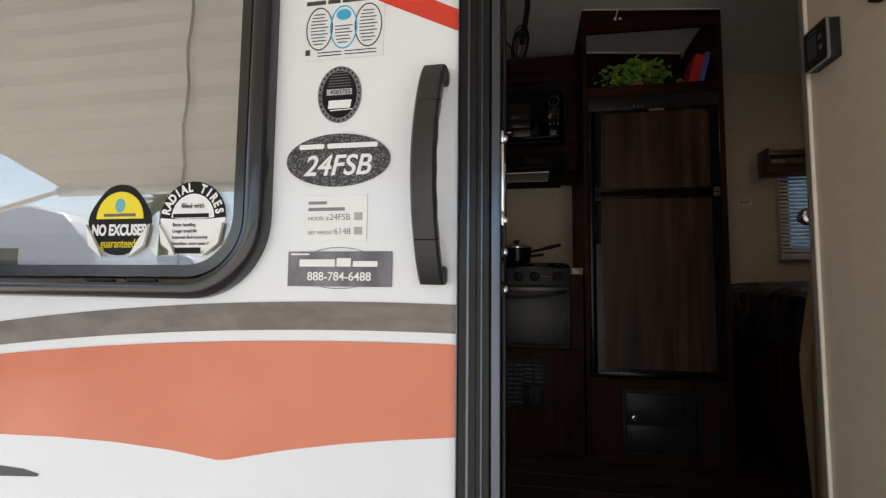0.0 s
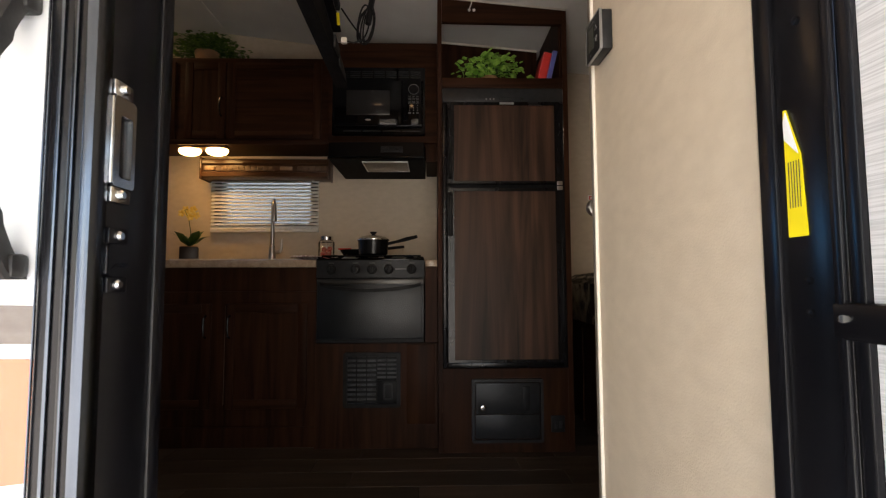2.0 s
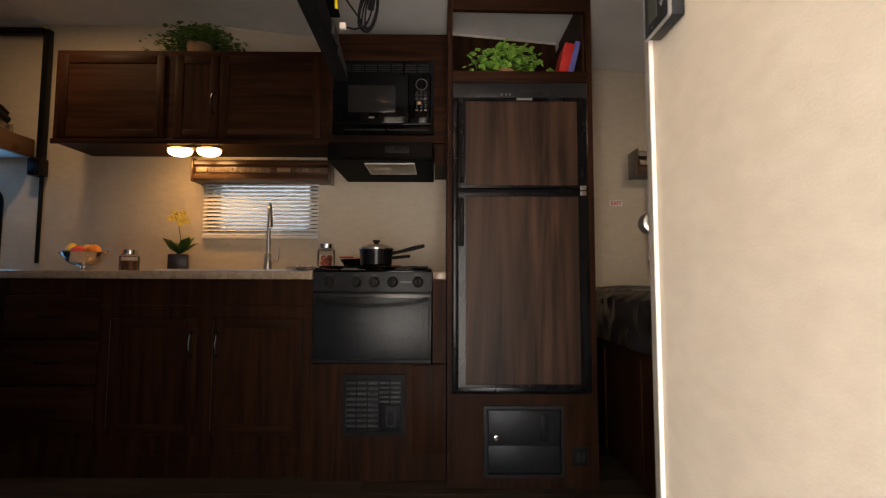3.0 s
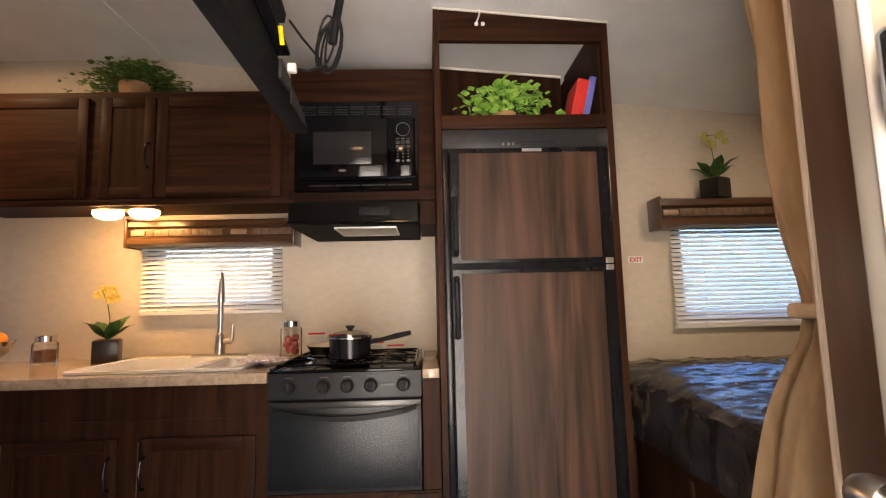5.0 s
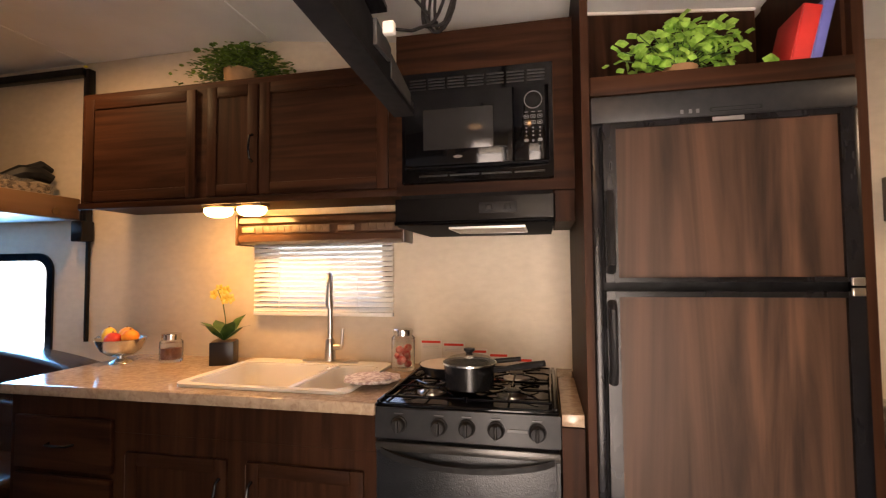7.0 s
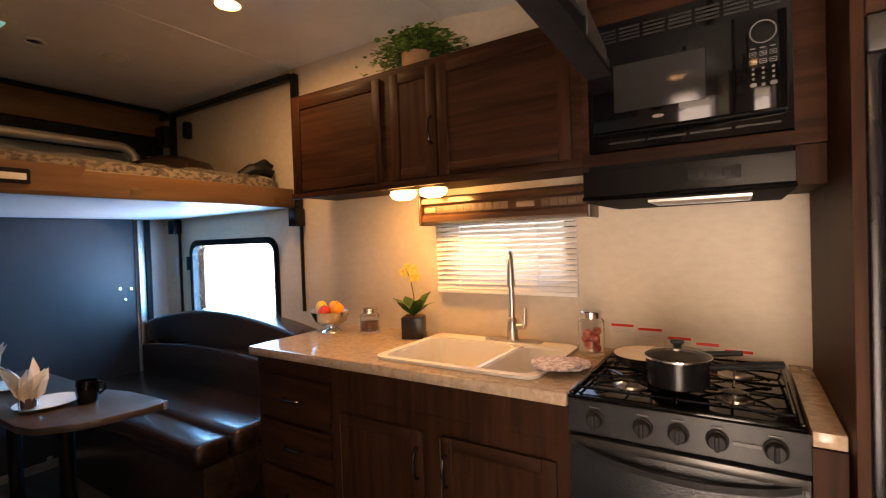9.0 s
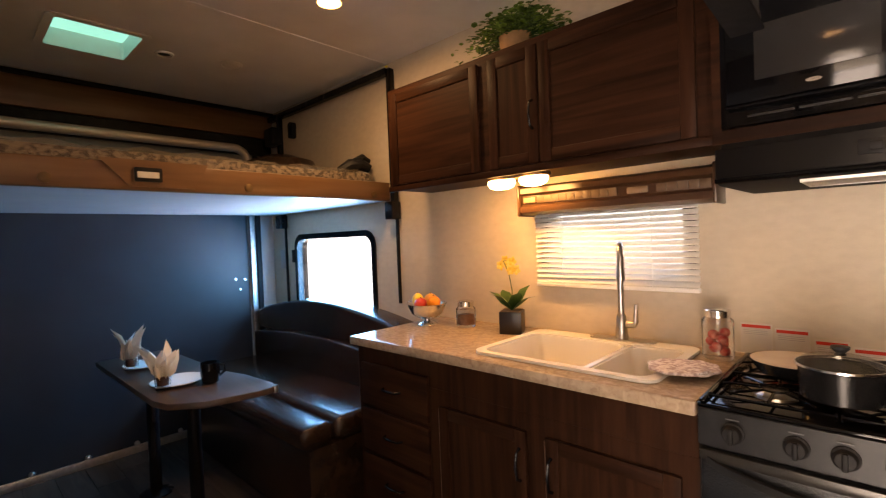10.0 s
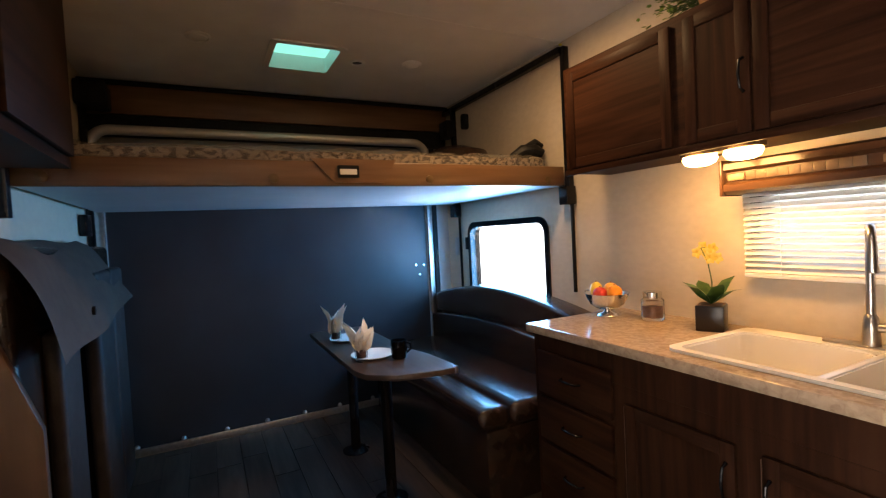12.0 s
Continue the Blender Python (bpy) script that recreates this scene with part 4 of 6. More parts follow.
ol = thing("wall_outlet", (1.255, 2.409, 0.095), "small black outlet plate low on the cabinet", "outlet")
part("plate", B().box(1.222, 1.290, 2.404, 2.4095, 0.095, 0.175, 0.003), BLACKP, ol)
for x in (1.238, 1.262):
    part("socket", B().box(x, x + 0.014, 2.4015, 2.4038, 0.115, 0.150, 0.002), CHARC, ol)

fr = thing("refrigerator", (1.0, 2.75, 0.405), "two-door refrigerator with dark wood panels in black frames", "refrigerator")
part("case", B().box(0.705, 1.305, 2.43, 3.05, 0.41, 1.785), BLACKP, fr)
part("top_bezel", B().box(0.699, 1.309, 2.392, 2.429, 1.722, 1.795, 0.006), CHARC, fr)
for a, b_ in ((0.699, 0.722), (1.288, 1.310)):
    part("side_trim", B().box(a, b_, 2.396, 2.429, 0.405, 1.721, 0.004), BLACKM, fr)
part("bottom_trim", B().box(0.723, 1.287, 2.396, 2.429, 0.405, 0.432, 0.004), BLACKM, fr)
part("vent_line", B().ring(rrect(0.985, 1.105, 1.732, 1.744, 0.0055, 4), rrect(0.990, 1.100, 1.7345, 1.7415, 0.003, 4), "y", 2.3905, 2.3925), BLACKP, fr)
for z0, z1 in ((1.305, 1.716), (0.436, 1.282)):
    d_ = part("door", B().ring([(0.726, z0), (1.284, z0), (1.284, z1), (0.726, z1)], [(0.757, z0 + 0.012), (1.258, z0 + 0.012), (1.258, z1 - 0.014), (0.757, z1 - 0.014)], "y", 2.372, 2.40), BLACKM, fr)
    part("wood_panel", B().box(0.756, 1.259, 2.382, 2.398, z0 + 0.011, z1 - 0.013), WOOD_F, d_)
    part("handle", B().tube([(0.738, 2.374, z0 + 0.03 if z0 > 1 else z1 - 0.03), (0.738, 2.352, z0 + 0.045 if z0 > 1 else z1 - 0.045), (0.738, 2.350, z0 + 0.20 if z0 > 1 else z1 - 0.20), (0.738, 2.374, z0 + 0.23 if z0 > 1 else z1 - 0.23)], [0.012, 0.011, 0.010, 0.012], 10), BLACKP, d_)
    part("hinge", B().box(1.264, 1.290, 2.364, 2.3715, (z0 - 0.009) if z0 > 1 else (z1 - 0.010), (z0 + 0.010) if z0 > 1 else (z1 + 0.009), 0.002), NICKEL, d_)
part("badge", B().box(0.985, 1.055, 2.369, 2.372, 1.703, 1.713), ALU, fr)
for x in (0.918, 0.938, 0.955):
    part("bezel_mark", B().box(x, x + 0.007, 2.3905, 2.3925, 1.733, 1.743), KEY, fr)
# ---------------------------------------------------------------- rear: ramp door, bunk, sofa, table
rd = thing("ramp_door", (XR, 1.75, 0.0), "large matt black rear ramp door with aluminium sill", "ramp door", kind="structure")
part("panel", B().box(XR - 0.05, XR - 0.005, 0.62, 2.88, 0.0, 2.1), RAMP, rd)
part("hinge_strip", B().box(XR - 0.004, XR + 0.012, 0.56, 2.93, 0.005, 0.05, 0.003), ALU, rd)
for i in range(9):
    y = 0.70 + i * 0.27
    part("bolt", B().lathe([(0.017, -0.002), (0.017, 0.008), (0.010, 0.018), (0, 0.02)], (XR + 0.004, y, 0.058), "z", 12), ALU, rd)
for y0, y1 in ((0.565, 0.615), (2.885, 2.93)):
    part("post", B().box(XR + 0.001, XR + 0.035, y0, y1, 0.05, 2.1, 0.004), ALU, rd)
part("seal", B().box(XR + 0.001, XR + 0.045, 2.932, 2.972, 0.0, 2.1, 0.006), BLACKP, rd)
for y, z in ((2.766, 1.114), (2.84, 1.108), (2.80, 1.03), (0.69, 1.108)):
    part("rivet", B().lathe([(0.011, XR - 0.005), (0.011, XR + 0.004), (0, XR + 0.006)], (0, y, z), "x", 12), CHROME, rd)
BUNKM = mat("bunk_fascia", (0.14, 0.07, 0.032), 0.35, col2=(0.19, 0.10, 0.05), scale=(30, 2, 30))
hv = thing("ramp_header", (XR, 1.8, 2.24), "brown wood valance above the ramp door", "valance")
part("board", B().box(XR + 0.01, XR + 0.07, 0.565, 3.095, 2.24, 2.42, 0.004), BUNKM, hv)
part("ledge", B().box(XR + 0.005, XR + 0.10, 0.565, 3.095, 2.421, 2.445, 0.004), BLACKP, hv)
part("dark_strip", B().box(XR + 0.002, XR + 0.03, 0.565, 3.095, 2.101, 2.239), BLACKP, hv)

bk = thing("bunk_bed", (-2.5, 1.83, 1.61), "lowered brown-edged bunk platform with white underside", "bunk bed")
part("deck", B().box(-3.20, -1.80, 0.60, 3.06, 1.622, 1.68), PANELW, bk)
part("underside", B().box(-3.20, -1.79, 0.60, 3.06, 1.612, 1.621), PANELW, bk, "white underside panel")
fa_ = part("fascia", B().box(-1.799, -1.77, 0.585, 3.075, 1.612, 1.725, 0.008), BUNKM, bk, "brown front rail")
for y in (0.68, 1.46, 2.20, 2.95):
    part("bolt", B().lathe([(0.020, -1.772), (0.020, -1.764), (0.010, -1.760), (0, -1.759)], (0, y, 1.645), "x", 14), mat("dull_brass", (0.16, 0.10, 0.05), 0.4, 0.7), fa_)
part("buckle_plate", B().prism([(1.62, 1.735), (2.02, 1.735), (1.96, 1.628), (1.72, 1.628)], "x", -1.769, -1.764), BUNKM, fa_)
part("buckle", B().ring(rrect(1.735, 1.835, 1.648, 1.705, 0.006), rrect(1.745, 1.825, 1.662, 1.69, 0.004), "x", -1.764, -1.756), BLACKP, fa_)
part("buckle_tab", B().box(-1.763, -1.757, 1.746, 1.824, 1.664, 1.688), TRIM, fa_)
arch = [(-3.12, 0.60, 1.80), (-3.12, 0.60, 1.98)] + [(-3.12, 0.70 - 0.10 * math.cos(radians(a)), 2.01 + 0.10 * math.sin(radians(a))) for a in range(0, 91, 15)]
arch += [(-3.12, 2.72 + 0.10 * math.sin(radians(a)), 2.01 + 0.10 * math.cos(radians(a))) for a in range(0, 91, 15)] + [(-3.12, 2.82, 1.98), (-3.12, 2.82, 1.70)]
part("guard_tube", B().tube(arch, 0.031, 12), mat("satin_aluminium", (0.62, 0.58, 0.52), 0.42, 0.55), bk, "bent aluminium guard tube")

bm_ = thing("bunk_mattress", (-2.4, 1.8, 1.68), "patterned bunk mattress wrapped in crinkled clear plastic", "mattress")
TICK = mat("mattress_ticking", (0.045, 0.026, 0.015), 0.7, col2=(0.27, 0.20, 0.14), scale=(38, 38, 60), detail=2, mix=(0.42, 0.56))


def lumpy(x0, x1, y0, y1, z0, z1, amp, nx, ny, seed, f=6.0):
    """A soft slab with an uneven top and front."""
    b = B()
    b.box(x0, x1, y0, y1, z0, z1)
    bmesh.ops.subdivide_edges(b.bm, edges=b.bm.edges[:], cuts=nx, use_grid_fill=True)
    for vv in b.bm.verts:
        p = Vector((vv.co.x * f + seed, vv.co.y * f, vv.co.z * 1.5 * f))
        w = noise.noise(p) + 0.6 * noise.noise(p * 2.7)
        k = 0.0 if vv.co.z < z0 + 1e-4 else 1.0
        vv.co.z += amp * w * k
        vv.co.x += amp * 0.7 * noise.noise(p + Vector((9, 0, 0))) * k
    return b


part("core", lumpy(-3.1, -1.81, 0.66, 2.95, 1.682, 1.772, 0.006, 24, 24, 3), TICK, bm_)
part("plastic_wrap", lumpy(-3.105, -1.800, 0.65, 2.96, 1.7, 1.785, 0.016, 90, 90, 8, 13.0), PLASTIC, bm_, "clear crinkled plastic wrap")
pl = thing("pillow", (-2.55, 2.8, 1.77), "dark brown pillow on the bunk mattress", "pillow")
part("cover", B().lathe([(0.05, 1.79), (0.20, 1.80), (0.25, 1.86), (0.22, 1.93), (0.10, 1.975), (0, 1.98)], (-2.6, 2.80, 0), "z", 24, 1.2, 1.0), LEATHER, pl)
gl = thing("gear_bag", (-1.95, 2.96, 1.75), "small black strap bundle on the bunk end", "bag")
part("strap_roll", B().tube([(-1.98, 2.86, 1.80), (-1.95, 2.92, 1.835), (-1.92, 2.98, 1.845), (-1.90, 3.03, 1.82)], [0.03, 0.045, 0.04, 0.025], 10), BLACKP, gl)
part("strap", B().tube([(-1.93, 2.93, 1.86), (-1.92, 2.99, 1.885), (-1.92, 3.04, 1.87)], [0.018, 0.028, 0.016], 8), BLACKP, gl)

bl_ = thing("bunk_lift", (-2.4, 3.07, 0.9), "black steel lift rails for the bunk on the wall", "lift")
part("top_rail", B().box(-3.22, -1.745, 3.045, 3.085, 2.365, 2.405, 0.003), BLACKM, bl_)
for x, z0 in ((-1.73, 1.50), (-3.08, 1.50)):
    part("upright", B().box(x - 0.018, x + 0.018, 3.055, 3.092, z0, 2.40, 0.003), BLACKM, bl_)
    part("bracket", B().box(x - 0.035, x + 0.035, 3.02, 3.09, 1.50, 1.605, 0.006), BLACKM, bl_)
    part("strap", B().box(x - 0.008, x + 0.008, 3.08, 3.094, 0.99 if x > -2 else 0.75, 1.50), BLACKP, bl_)
part("corner_bolt", B().lathe([(0.009, 0), (0.009, 0.006), (0, 0.008)], (-1.73, 3.05, 2.405), "z", 10), YELLOW, bl_)
part("motor", B().box(-3.20, -3.06, 3.0, 3.085, 2.16, 2.30, 0.01), BLACKP, bl_)
bl2 = thing("bunk_lift", (-2.4, 0.6, 0.9), "black steel lift rails for the bunk beside the sofa", "lift")
part("upright", B().box(-3.10, -3.06, 0.565, 0.60, 1.40, 2.40, 0.003), BLACKM, bl2)
part("upright", B().box(-1.75, -1.71, 0.565, 0.60, 1.50, 2.40, 0.003), BLACKM, bl2)
part("motor", B().box(-3.15, -2.95, 0.565, 0.72, 2.22, 2.36, 0.012), BLACKP, bl2)
part("bracket", B().box(-2.96, -2.86, 0.565, 0.61, 1.46, 1.58, 0.006), BLACKM, bl2)
tn = thing("switch_plate", (-2.93, 3.09, 1.2), "small black wall switch beside the side window", "switch")
part("plate", B().box(-3.0, -2.97, 3.085, 3.099, 1.23, 1.33, 0.003), BLACKP, tn)
part("latch", B().box(-3.16, -3.10, 3.075, 3.099, 1.18, 1.33, 0.006), PANELW, tn)
hn = thing("wall_bracket", (-2.95, 3.09, 2.25), "small black bracket on the wall above the bunk", "bracket")
part("loop", B().ring(rrect(-2.93, -2.87, 2.19, 2.31, 0.02), rrect(-2.915, -2.885, 2.21, 2.29, 0.012), "y", 3.06, 3.099), BLACKP, hn)

sf = thing("sofa", (-2.4, 2.7, 0), "dark brown leather wraparound dinette sofa", "sofa")
part("base", B().box(-3.24, -1.575, 2.34, 3.04, 0.0, 0.39, 0.02), LEATHER, sf)
part("seat_cushion", B().box(-3.24, -1.56, 2.30, 2.478, 0.392, 0.505, 0.042, 5), LEATHER, sf)
part("seat_cushion", B().box(-3.24, -1.545, 2.480, 2.90, 0.392, 0.514, 0.046, 5), LEATHER, sf)


def back(y0, y1, za, zb, arch_, lean):
    b = B()
    n = 24
    prof = []
    for i in range(n + 1):
        u = i / n
        prof.append((-3.24 + u * 1.74, zb + arch_ * math.sin(math.pi * u) ** 0.8))
    b.prism([(-3.24, za)] + prof + [(-1.50, za)], "y", y0, y1, 0.025, 3)
    return b


part("back_cushion", back(2.86, 3.03, 0.50, 0.70, 0.055, 0), LEATHER, sf)
part("back_roll", back(2.90, 3.085, 0.72, 0.865, 0.115, 0), LEATHER, sf)

tb = thing("dinette_table", (-2.2, 1.97, 0), "dark brown dinette table with clipped wooden end", "table")
TABM = mat("table_laminate", (0.050, 0.034, 0.026), 0.3, col2=(0.082, 0.056, 0.043), scale=(2, 24, 24), detail=5)
top_poly = [(-2.85, 1.765), (-1.80, 1.765), (-1.70, 1.79), (-1.60, 1.90), (-1.552, 2.10), (-1.555, 2.175), (-1.61, 2.20), (-1.86, 2.185), (-2.05, 2.14), (-2.85, 2.13)]
part("tabletop", B().prism(top_poly, "z", 0.722, 0.75, 0.005), TABM, tb)
part("corner_guard", B().lathe([(0.011, 0.72), (0.013, 0.736), (0.011, 0.753)], (-1.563, 2.183, 0), "z", 12), ALU, tb)
for x in (-2.60, -1.95):
    lg = part("leg", B().lathe([(0.030, 0.02), (0.030, 0.70), (0.06, 0.715), (0.06, 0.721)], (x, 1.97, 0), "z", 18), BLACKM, tb)
    part("floor_socket", B().lathe([(0.085, 0.0), (0.085, 0.006), (0.05, 0.02), (0.03, 0.022)], (x, 1.97, 0), "z", 20), BLACKM, lg)

NAP = mat("napkin_cloth", (0.84, 0.80, 0.72), 0.9, col2=(0.78, 0.73, 0.64), scale=(50, 50, 50), bump=0.2, bscale=200)
for i, (x, y) in enumerate(((-2.46, 1.85), (-1.93, 1.845))):
    gs = thing("drinking_glass", (x, y, 0.75), "clear drinking glass holding a folded cream napkin", "glass", "glasses on the table")
    part("tumbler", B().lathe([(0.027, 0.751), (0.030, 0.753), (0.037, 0.86), (0.035, 0.86), (0.028, 0.77), (0, 0.768)], (x, y, 0), "z", 20), GLASS, gs)
    nk = thing("napkin", (x, y, 0.775), "cream napkin folded into a fan in a glass", "napkin", "napkins")
    b = B()
    rnd = random.Random(5 + i)
    for k in range(12):
        a = 2 * math.pi * k / 12 + rnd.uniform(-0.2, 0.2)
        lean = rnd.uniform(0.10, 0.42)
        d = Vector((math.cos(a) * lean, math.sin(a) * lean, 1))
        b.leaf((x + 0.010 * math.cos(a), y + 0.010 * math.sin(a), 0.785), d, (math.sin(a) + rnd.uniform(-0.5, 0.5), -math.cos(a), 0.3), rnd.uniform(0.10, 0.20), rnd.uniform(0.018, 0.034))
    part("fold", b, NAP, nk)
    part("ring", B().lathe([(0.024, 0.772), (0.026, 0.78), (0.026, 0.80), (0.024, 0.81)], (x, y, 0), "z", 16), mat("napkin_ring", (0.12, 0.05, 0.03), 0.5), nk)
    px = x + (-0.02 if i == 0 else -0.06)
    pt = thing("plate", (px, y + 0.08, 0.75), "small white dinner plate on the table", "plate", "plates on the table")
    part("dish", B().lathe([(0.05, 0.751), (0.06, 0.752), (0.115, 0.764), (0.115, 0.767), (0.06, 0.757), (0, 0.756)], (px, y + 0.08, 0), "z", 28), WHITEP, pt)
cu_ = thing("mug", (-1.86, 2.02, 0.75), "glossy black coffee mug on the table", "mug")
part("cup", B().lathe([(0.028, 0.751), (0.036, 0.756), (0.042, 0.80), (0.040, 0.845), (0.037, 0.845), (0.038, 0.80), (0.03, 0.762), (0, 0.76)], (-1.86, 2.02, 0), "z", 22), BLACKG, cu_)
part("handle", B().tube([(-1.86, 2.058, 0.83), (-1.86, 2.082, 0.82), (-1.86, 2.085, 0.79), (-1.86, 2.06, 0.775)], 0.006, 8), BLACKG, cu_)

# flip-up sofa and cabinet on the door side
fs_ = thing("folding_sofa", (-2.4, 0.65, 0.3), "brown vinyl flip-up sofa folded against the side wall", "sofa")
SEATC = mat("dark_seat_cloth", (0.022, 0.018, 0.017), 0.65, col2=(0.034, 0.028, 0.026), scale=(20, 20, 20), bump=0.2, bscale=150)
FLAP = mat("taupe_cloth", (0.055, 0.037, 0.028), 0.6, col2=(0.078, 0.054, 0.040), scale=(20, 20, 20), bump=0.2, bscale=150)
part("seat_back", B().box(-3.08, -1.47, 0.58, 0.655, 0.06, 1.40, 0.03, 3), LEATHER, fs_)
part("seat_panel", B().box(-1.96, -1.70, 0.657, 0.715, 0.08, 1.10, 0.02, 3), SEATC, fs_)
for x in (-2.72, -2.35):
    part("seat_panel", B().box(x - 0.16, x + 0.17, 0.682, 0.745, 0.08, 1.28, 0.02, 3), SEATC, fs_)
def flap_pt(u, v):
    x = (-1.40 - 1.18 * u) * (1 - v) + (-1.44 - 1.40 * u) * v
    return (x, 0.60 + 0.19 * v ** 0.55 + 0.012 * math.sin(9 * u + 4 * v), 1.425 - v * (0.395 - 0.07 * u) + 0.006 * math.sin(14 * u))


part("flap", B().grid(18, 12, flap_pt), FLAP, fs_, "hanging brown cloth flap")
part("strap_knob", B().lathe([(0.016, 0.805), (0.016, 0.815), (0, 0.818)], (-1.72, 0, 1.16), "y", 12), BLACKP, fs_)
wp = thing("bench_panel", (-1.4, 0.62, 0), "brown wooden end panel beside the folded sofa", "panel")
part("board", B().prism([(0.565, 0.0), (0.72, 0.0), (0.72, 0.85), (0.62, 1.15), (0.565, 1.38)], "x", -1.45, -1.42, 0.004), mat("panel_wood", (0.075, 0.038, 0.019), 0.45, col2=(0.11, 0.058, 0.03), scale=(20, 20, 2)), wp)
part("box", B().box(-1.98, -1.84, 0.565, 0.63, 0.93, 1.06, 0.008), FLAP, wp)
cc = thing("overhead_cabinet", (-1.2, 0.7, 1.66), "dark brown wood overhead cabinet on the door-side wall", "cabinet")
part("body", B().box(-1.70, -0.35, 0.562, 0.78, 1.665, 2.43), WOOD_H, cc)
part("door", B().box(-1.66, -1.05, 0.782, 0.80, 1.70, 2.39, 0.005), WOOD_H, cc)
part("door", B().box(-1.0, -0.39, 0.782, 0.80, 1.70, 2.39, 0.005), WOOD_H, cc)
part("end_bracket", B().box(-1.72, -1.702, 0.562, 0.60, 1.70, 1.9), BLACKM, cc)

# ceiling lamps and speakers
CGLOW = mat("ceiling_lens", (0.9, 0.75, 0.5), 0.3, emit=(1.0, 0.50, 0.14), estr=1.6)
# the last one, in the bedroom, is unseen and added for its light
for x, y, lit in ((-1.37, 2.42, True), (-2.36, 1.21, False), (-2.38, 2.41, False), (0.43, 1.23, True), (2.15, 1.9, True)):
    lp = thing("ceiling_lamp", (x, y, 2.45), "round flush ceiling lamp, lit warm" if lit else "round flush ceiling lamp, switched off", "lamp", "ceiling lamps")
    zz = ceil_z(x) - 2.45 - (0.006 if x > 0 else 0)
    part("rim", B().lathe([(0.062, 2.4485), (0.062, 2.442), (0.052, 2.436), (0.05, 2.445)], (x, y, zz), "z", 28), WHITEP, lp)
    part("lens", B().lathe([(0.050, 2.446), (0.046, 2.436), (0.03, 2.430), (0, 2.428)], (x, y, zz), "z", 24), CGLOW if lit else WHITEP, lp)
sp = thing("ceiling_speaker", (-2.46, 2.08, 2.45), "small round grey ceiling vent", "speaker")
part("rim", B().lathe([(0.048, 2.4485), (0.046, 2.440), (0.036, 2.438), (0.034, 2.446)], (-2.46, 2.08, 0), "z", 24), WHITEP, sp)
part("grille", B().lathe([(0.034, 2.447), (0.02, 2.442), (0, 2.442)], (-2.46, 2.08, 0), "z", 20), CHARC, sp)

# ---------------------------------------------------------------- television on its arm
tv = thing("television_mount", (0.23, 1.9, 1.75), "black folding ceiling mount for a television with plugs", "mount")


def wedge_z(y):
    return 1.787 + 0.22 * (2.28 - y)


part("side_plate", B().prism([(1.42, 1.783), (2.255, 1.746), (2.285, 1.756), (2.290, 1.776), (2.275, wedge_z(2.275)), (1.42, wedge_z(1.42))], "x", 0.20, 0.243, 0.004), MATTE, tv)
part("lower_lip", B().prism([(1.42, 1.775), (2.26, 1.738), (2.26, 1.745), (1.42, 1.782)], "x", 0.196, 0.252, 0.002), MATTE, tv)
for y0, y1, d in ((2.09, 2.24, 0.004), (1.98, 2.07, 0.009)):
    part("cover", B().prism([(y0, wedge_z(y0) - 0.060), (y1, wedge_z(y1) - 0.036), (y1, wedge_z(y1) - 0.006), (y0, wedge_z(y0) - 0.006)], "x", 0.2435, 0.2435 + d, 0.001), mat("mount_cover_grey", (0.035, 0.035, 0.036), 0.5, col2=(0.045, 0.045, 0.046), scale=(60, 60, 60)), tv)
for k in range(4):
    part("slot", B().box(0.2435, 0.245, 2.246 + 0.008 * k, 2.250 + 0.008 * k, 1.762, 1.778), CHARC, tv)
part("channel", B().prism([(1.50, wedge_z(1.50) + 0.002), (1.98, wedge_z(1.98) + 0.002), (1.98, wedge_z(1.98) + 0.014), (1.50, wedge_z(1.50) + 0.03)], "x", 0.225, 0.275, 0.002), BLACKM, tv)
part("inner_arm", B().prism([(1.50, 1.99), (1.90, 1.90), (1.91, 1.93), (1.50, 2.10)], "x", 0.255, 0.285, 0.003), MATTE, tv)
part("hanger", B().prism([(1.42, 1.98), (1.55, 1.98), (1.55, ceil_z(0.24) - 0.002), (1.42, ceil_z(0.24) - 0.002)], "x", 0.205, 0.235, 0.003), BLACKM, tv)
part("yellow_plug", B().tube([(0.285, 1.86, 1.868), (0.283, 1.885, 1.832)], 0.006, 8), YELLOW, tv)
part("white_plug", B().box(0.288, 0.311, 1.908, 1.926, 1.774, 1.798, 0.004), WHITEP, tv)
cb = thing("cable_bundle", (0.38, 2.05, 1.95), "looped black television cables hanging from the ceiling", "cable")
part("main_cable", B().tube([(0.40, 2.06, ceil_z(0.4)), (0.40, 2.06, 2.10), (0.385, 2.05, 2.0), (0.375, 2.05, 1.93)], 0.013, 8), BLACKP, cb)
rnd = random.Random(2)
for k in range(5):
    o = Vector((rnd.uniform(-0.01, 0.01), rnd.uniform(-0.012, 0.012), 0))
    cx, cz_, a_, b2 = 0.365, 1.925, 0.020 + 0.004 * k, 0.075 + 0.006 * (k % 3)
    part("loop", B().tube([Vector((cx + a_ * math.cos(t) + 0.15 * b2 * math.sin(t), 2.05 + 0.008 * math.sin(2 * t + k), cz_ + b2 * math.sin(t))) + o for t in [2 * math.pi * i / 18 for i in range(19)]], 0.0035, 6), BLACKP, cb)
part("plug_lead", B().tube([(0.31, 1.92, 1.785), (0.33, 1.96, 1.80), (0.345, 2.02, 1.84), (0.36, 2.05, 1.86)], 0.0035, 6), BLACKP, cb)
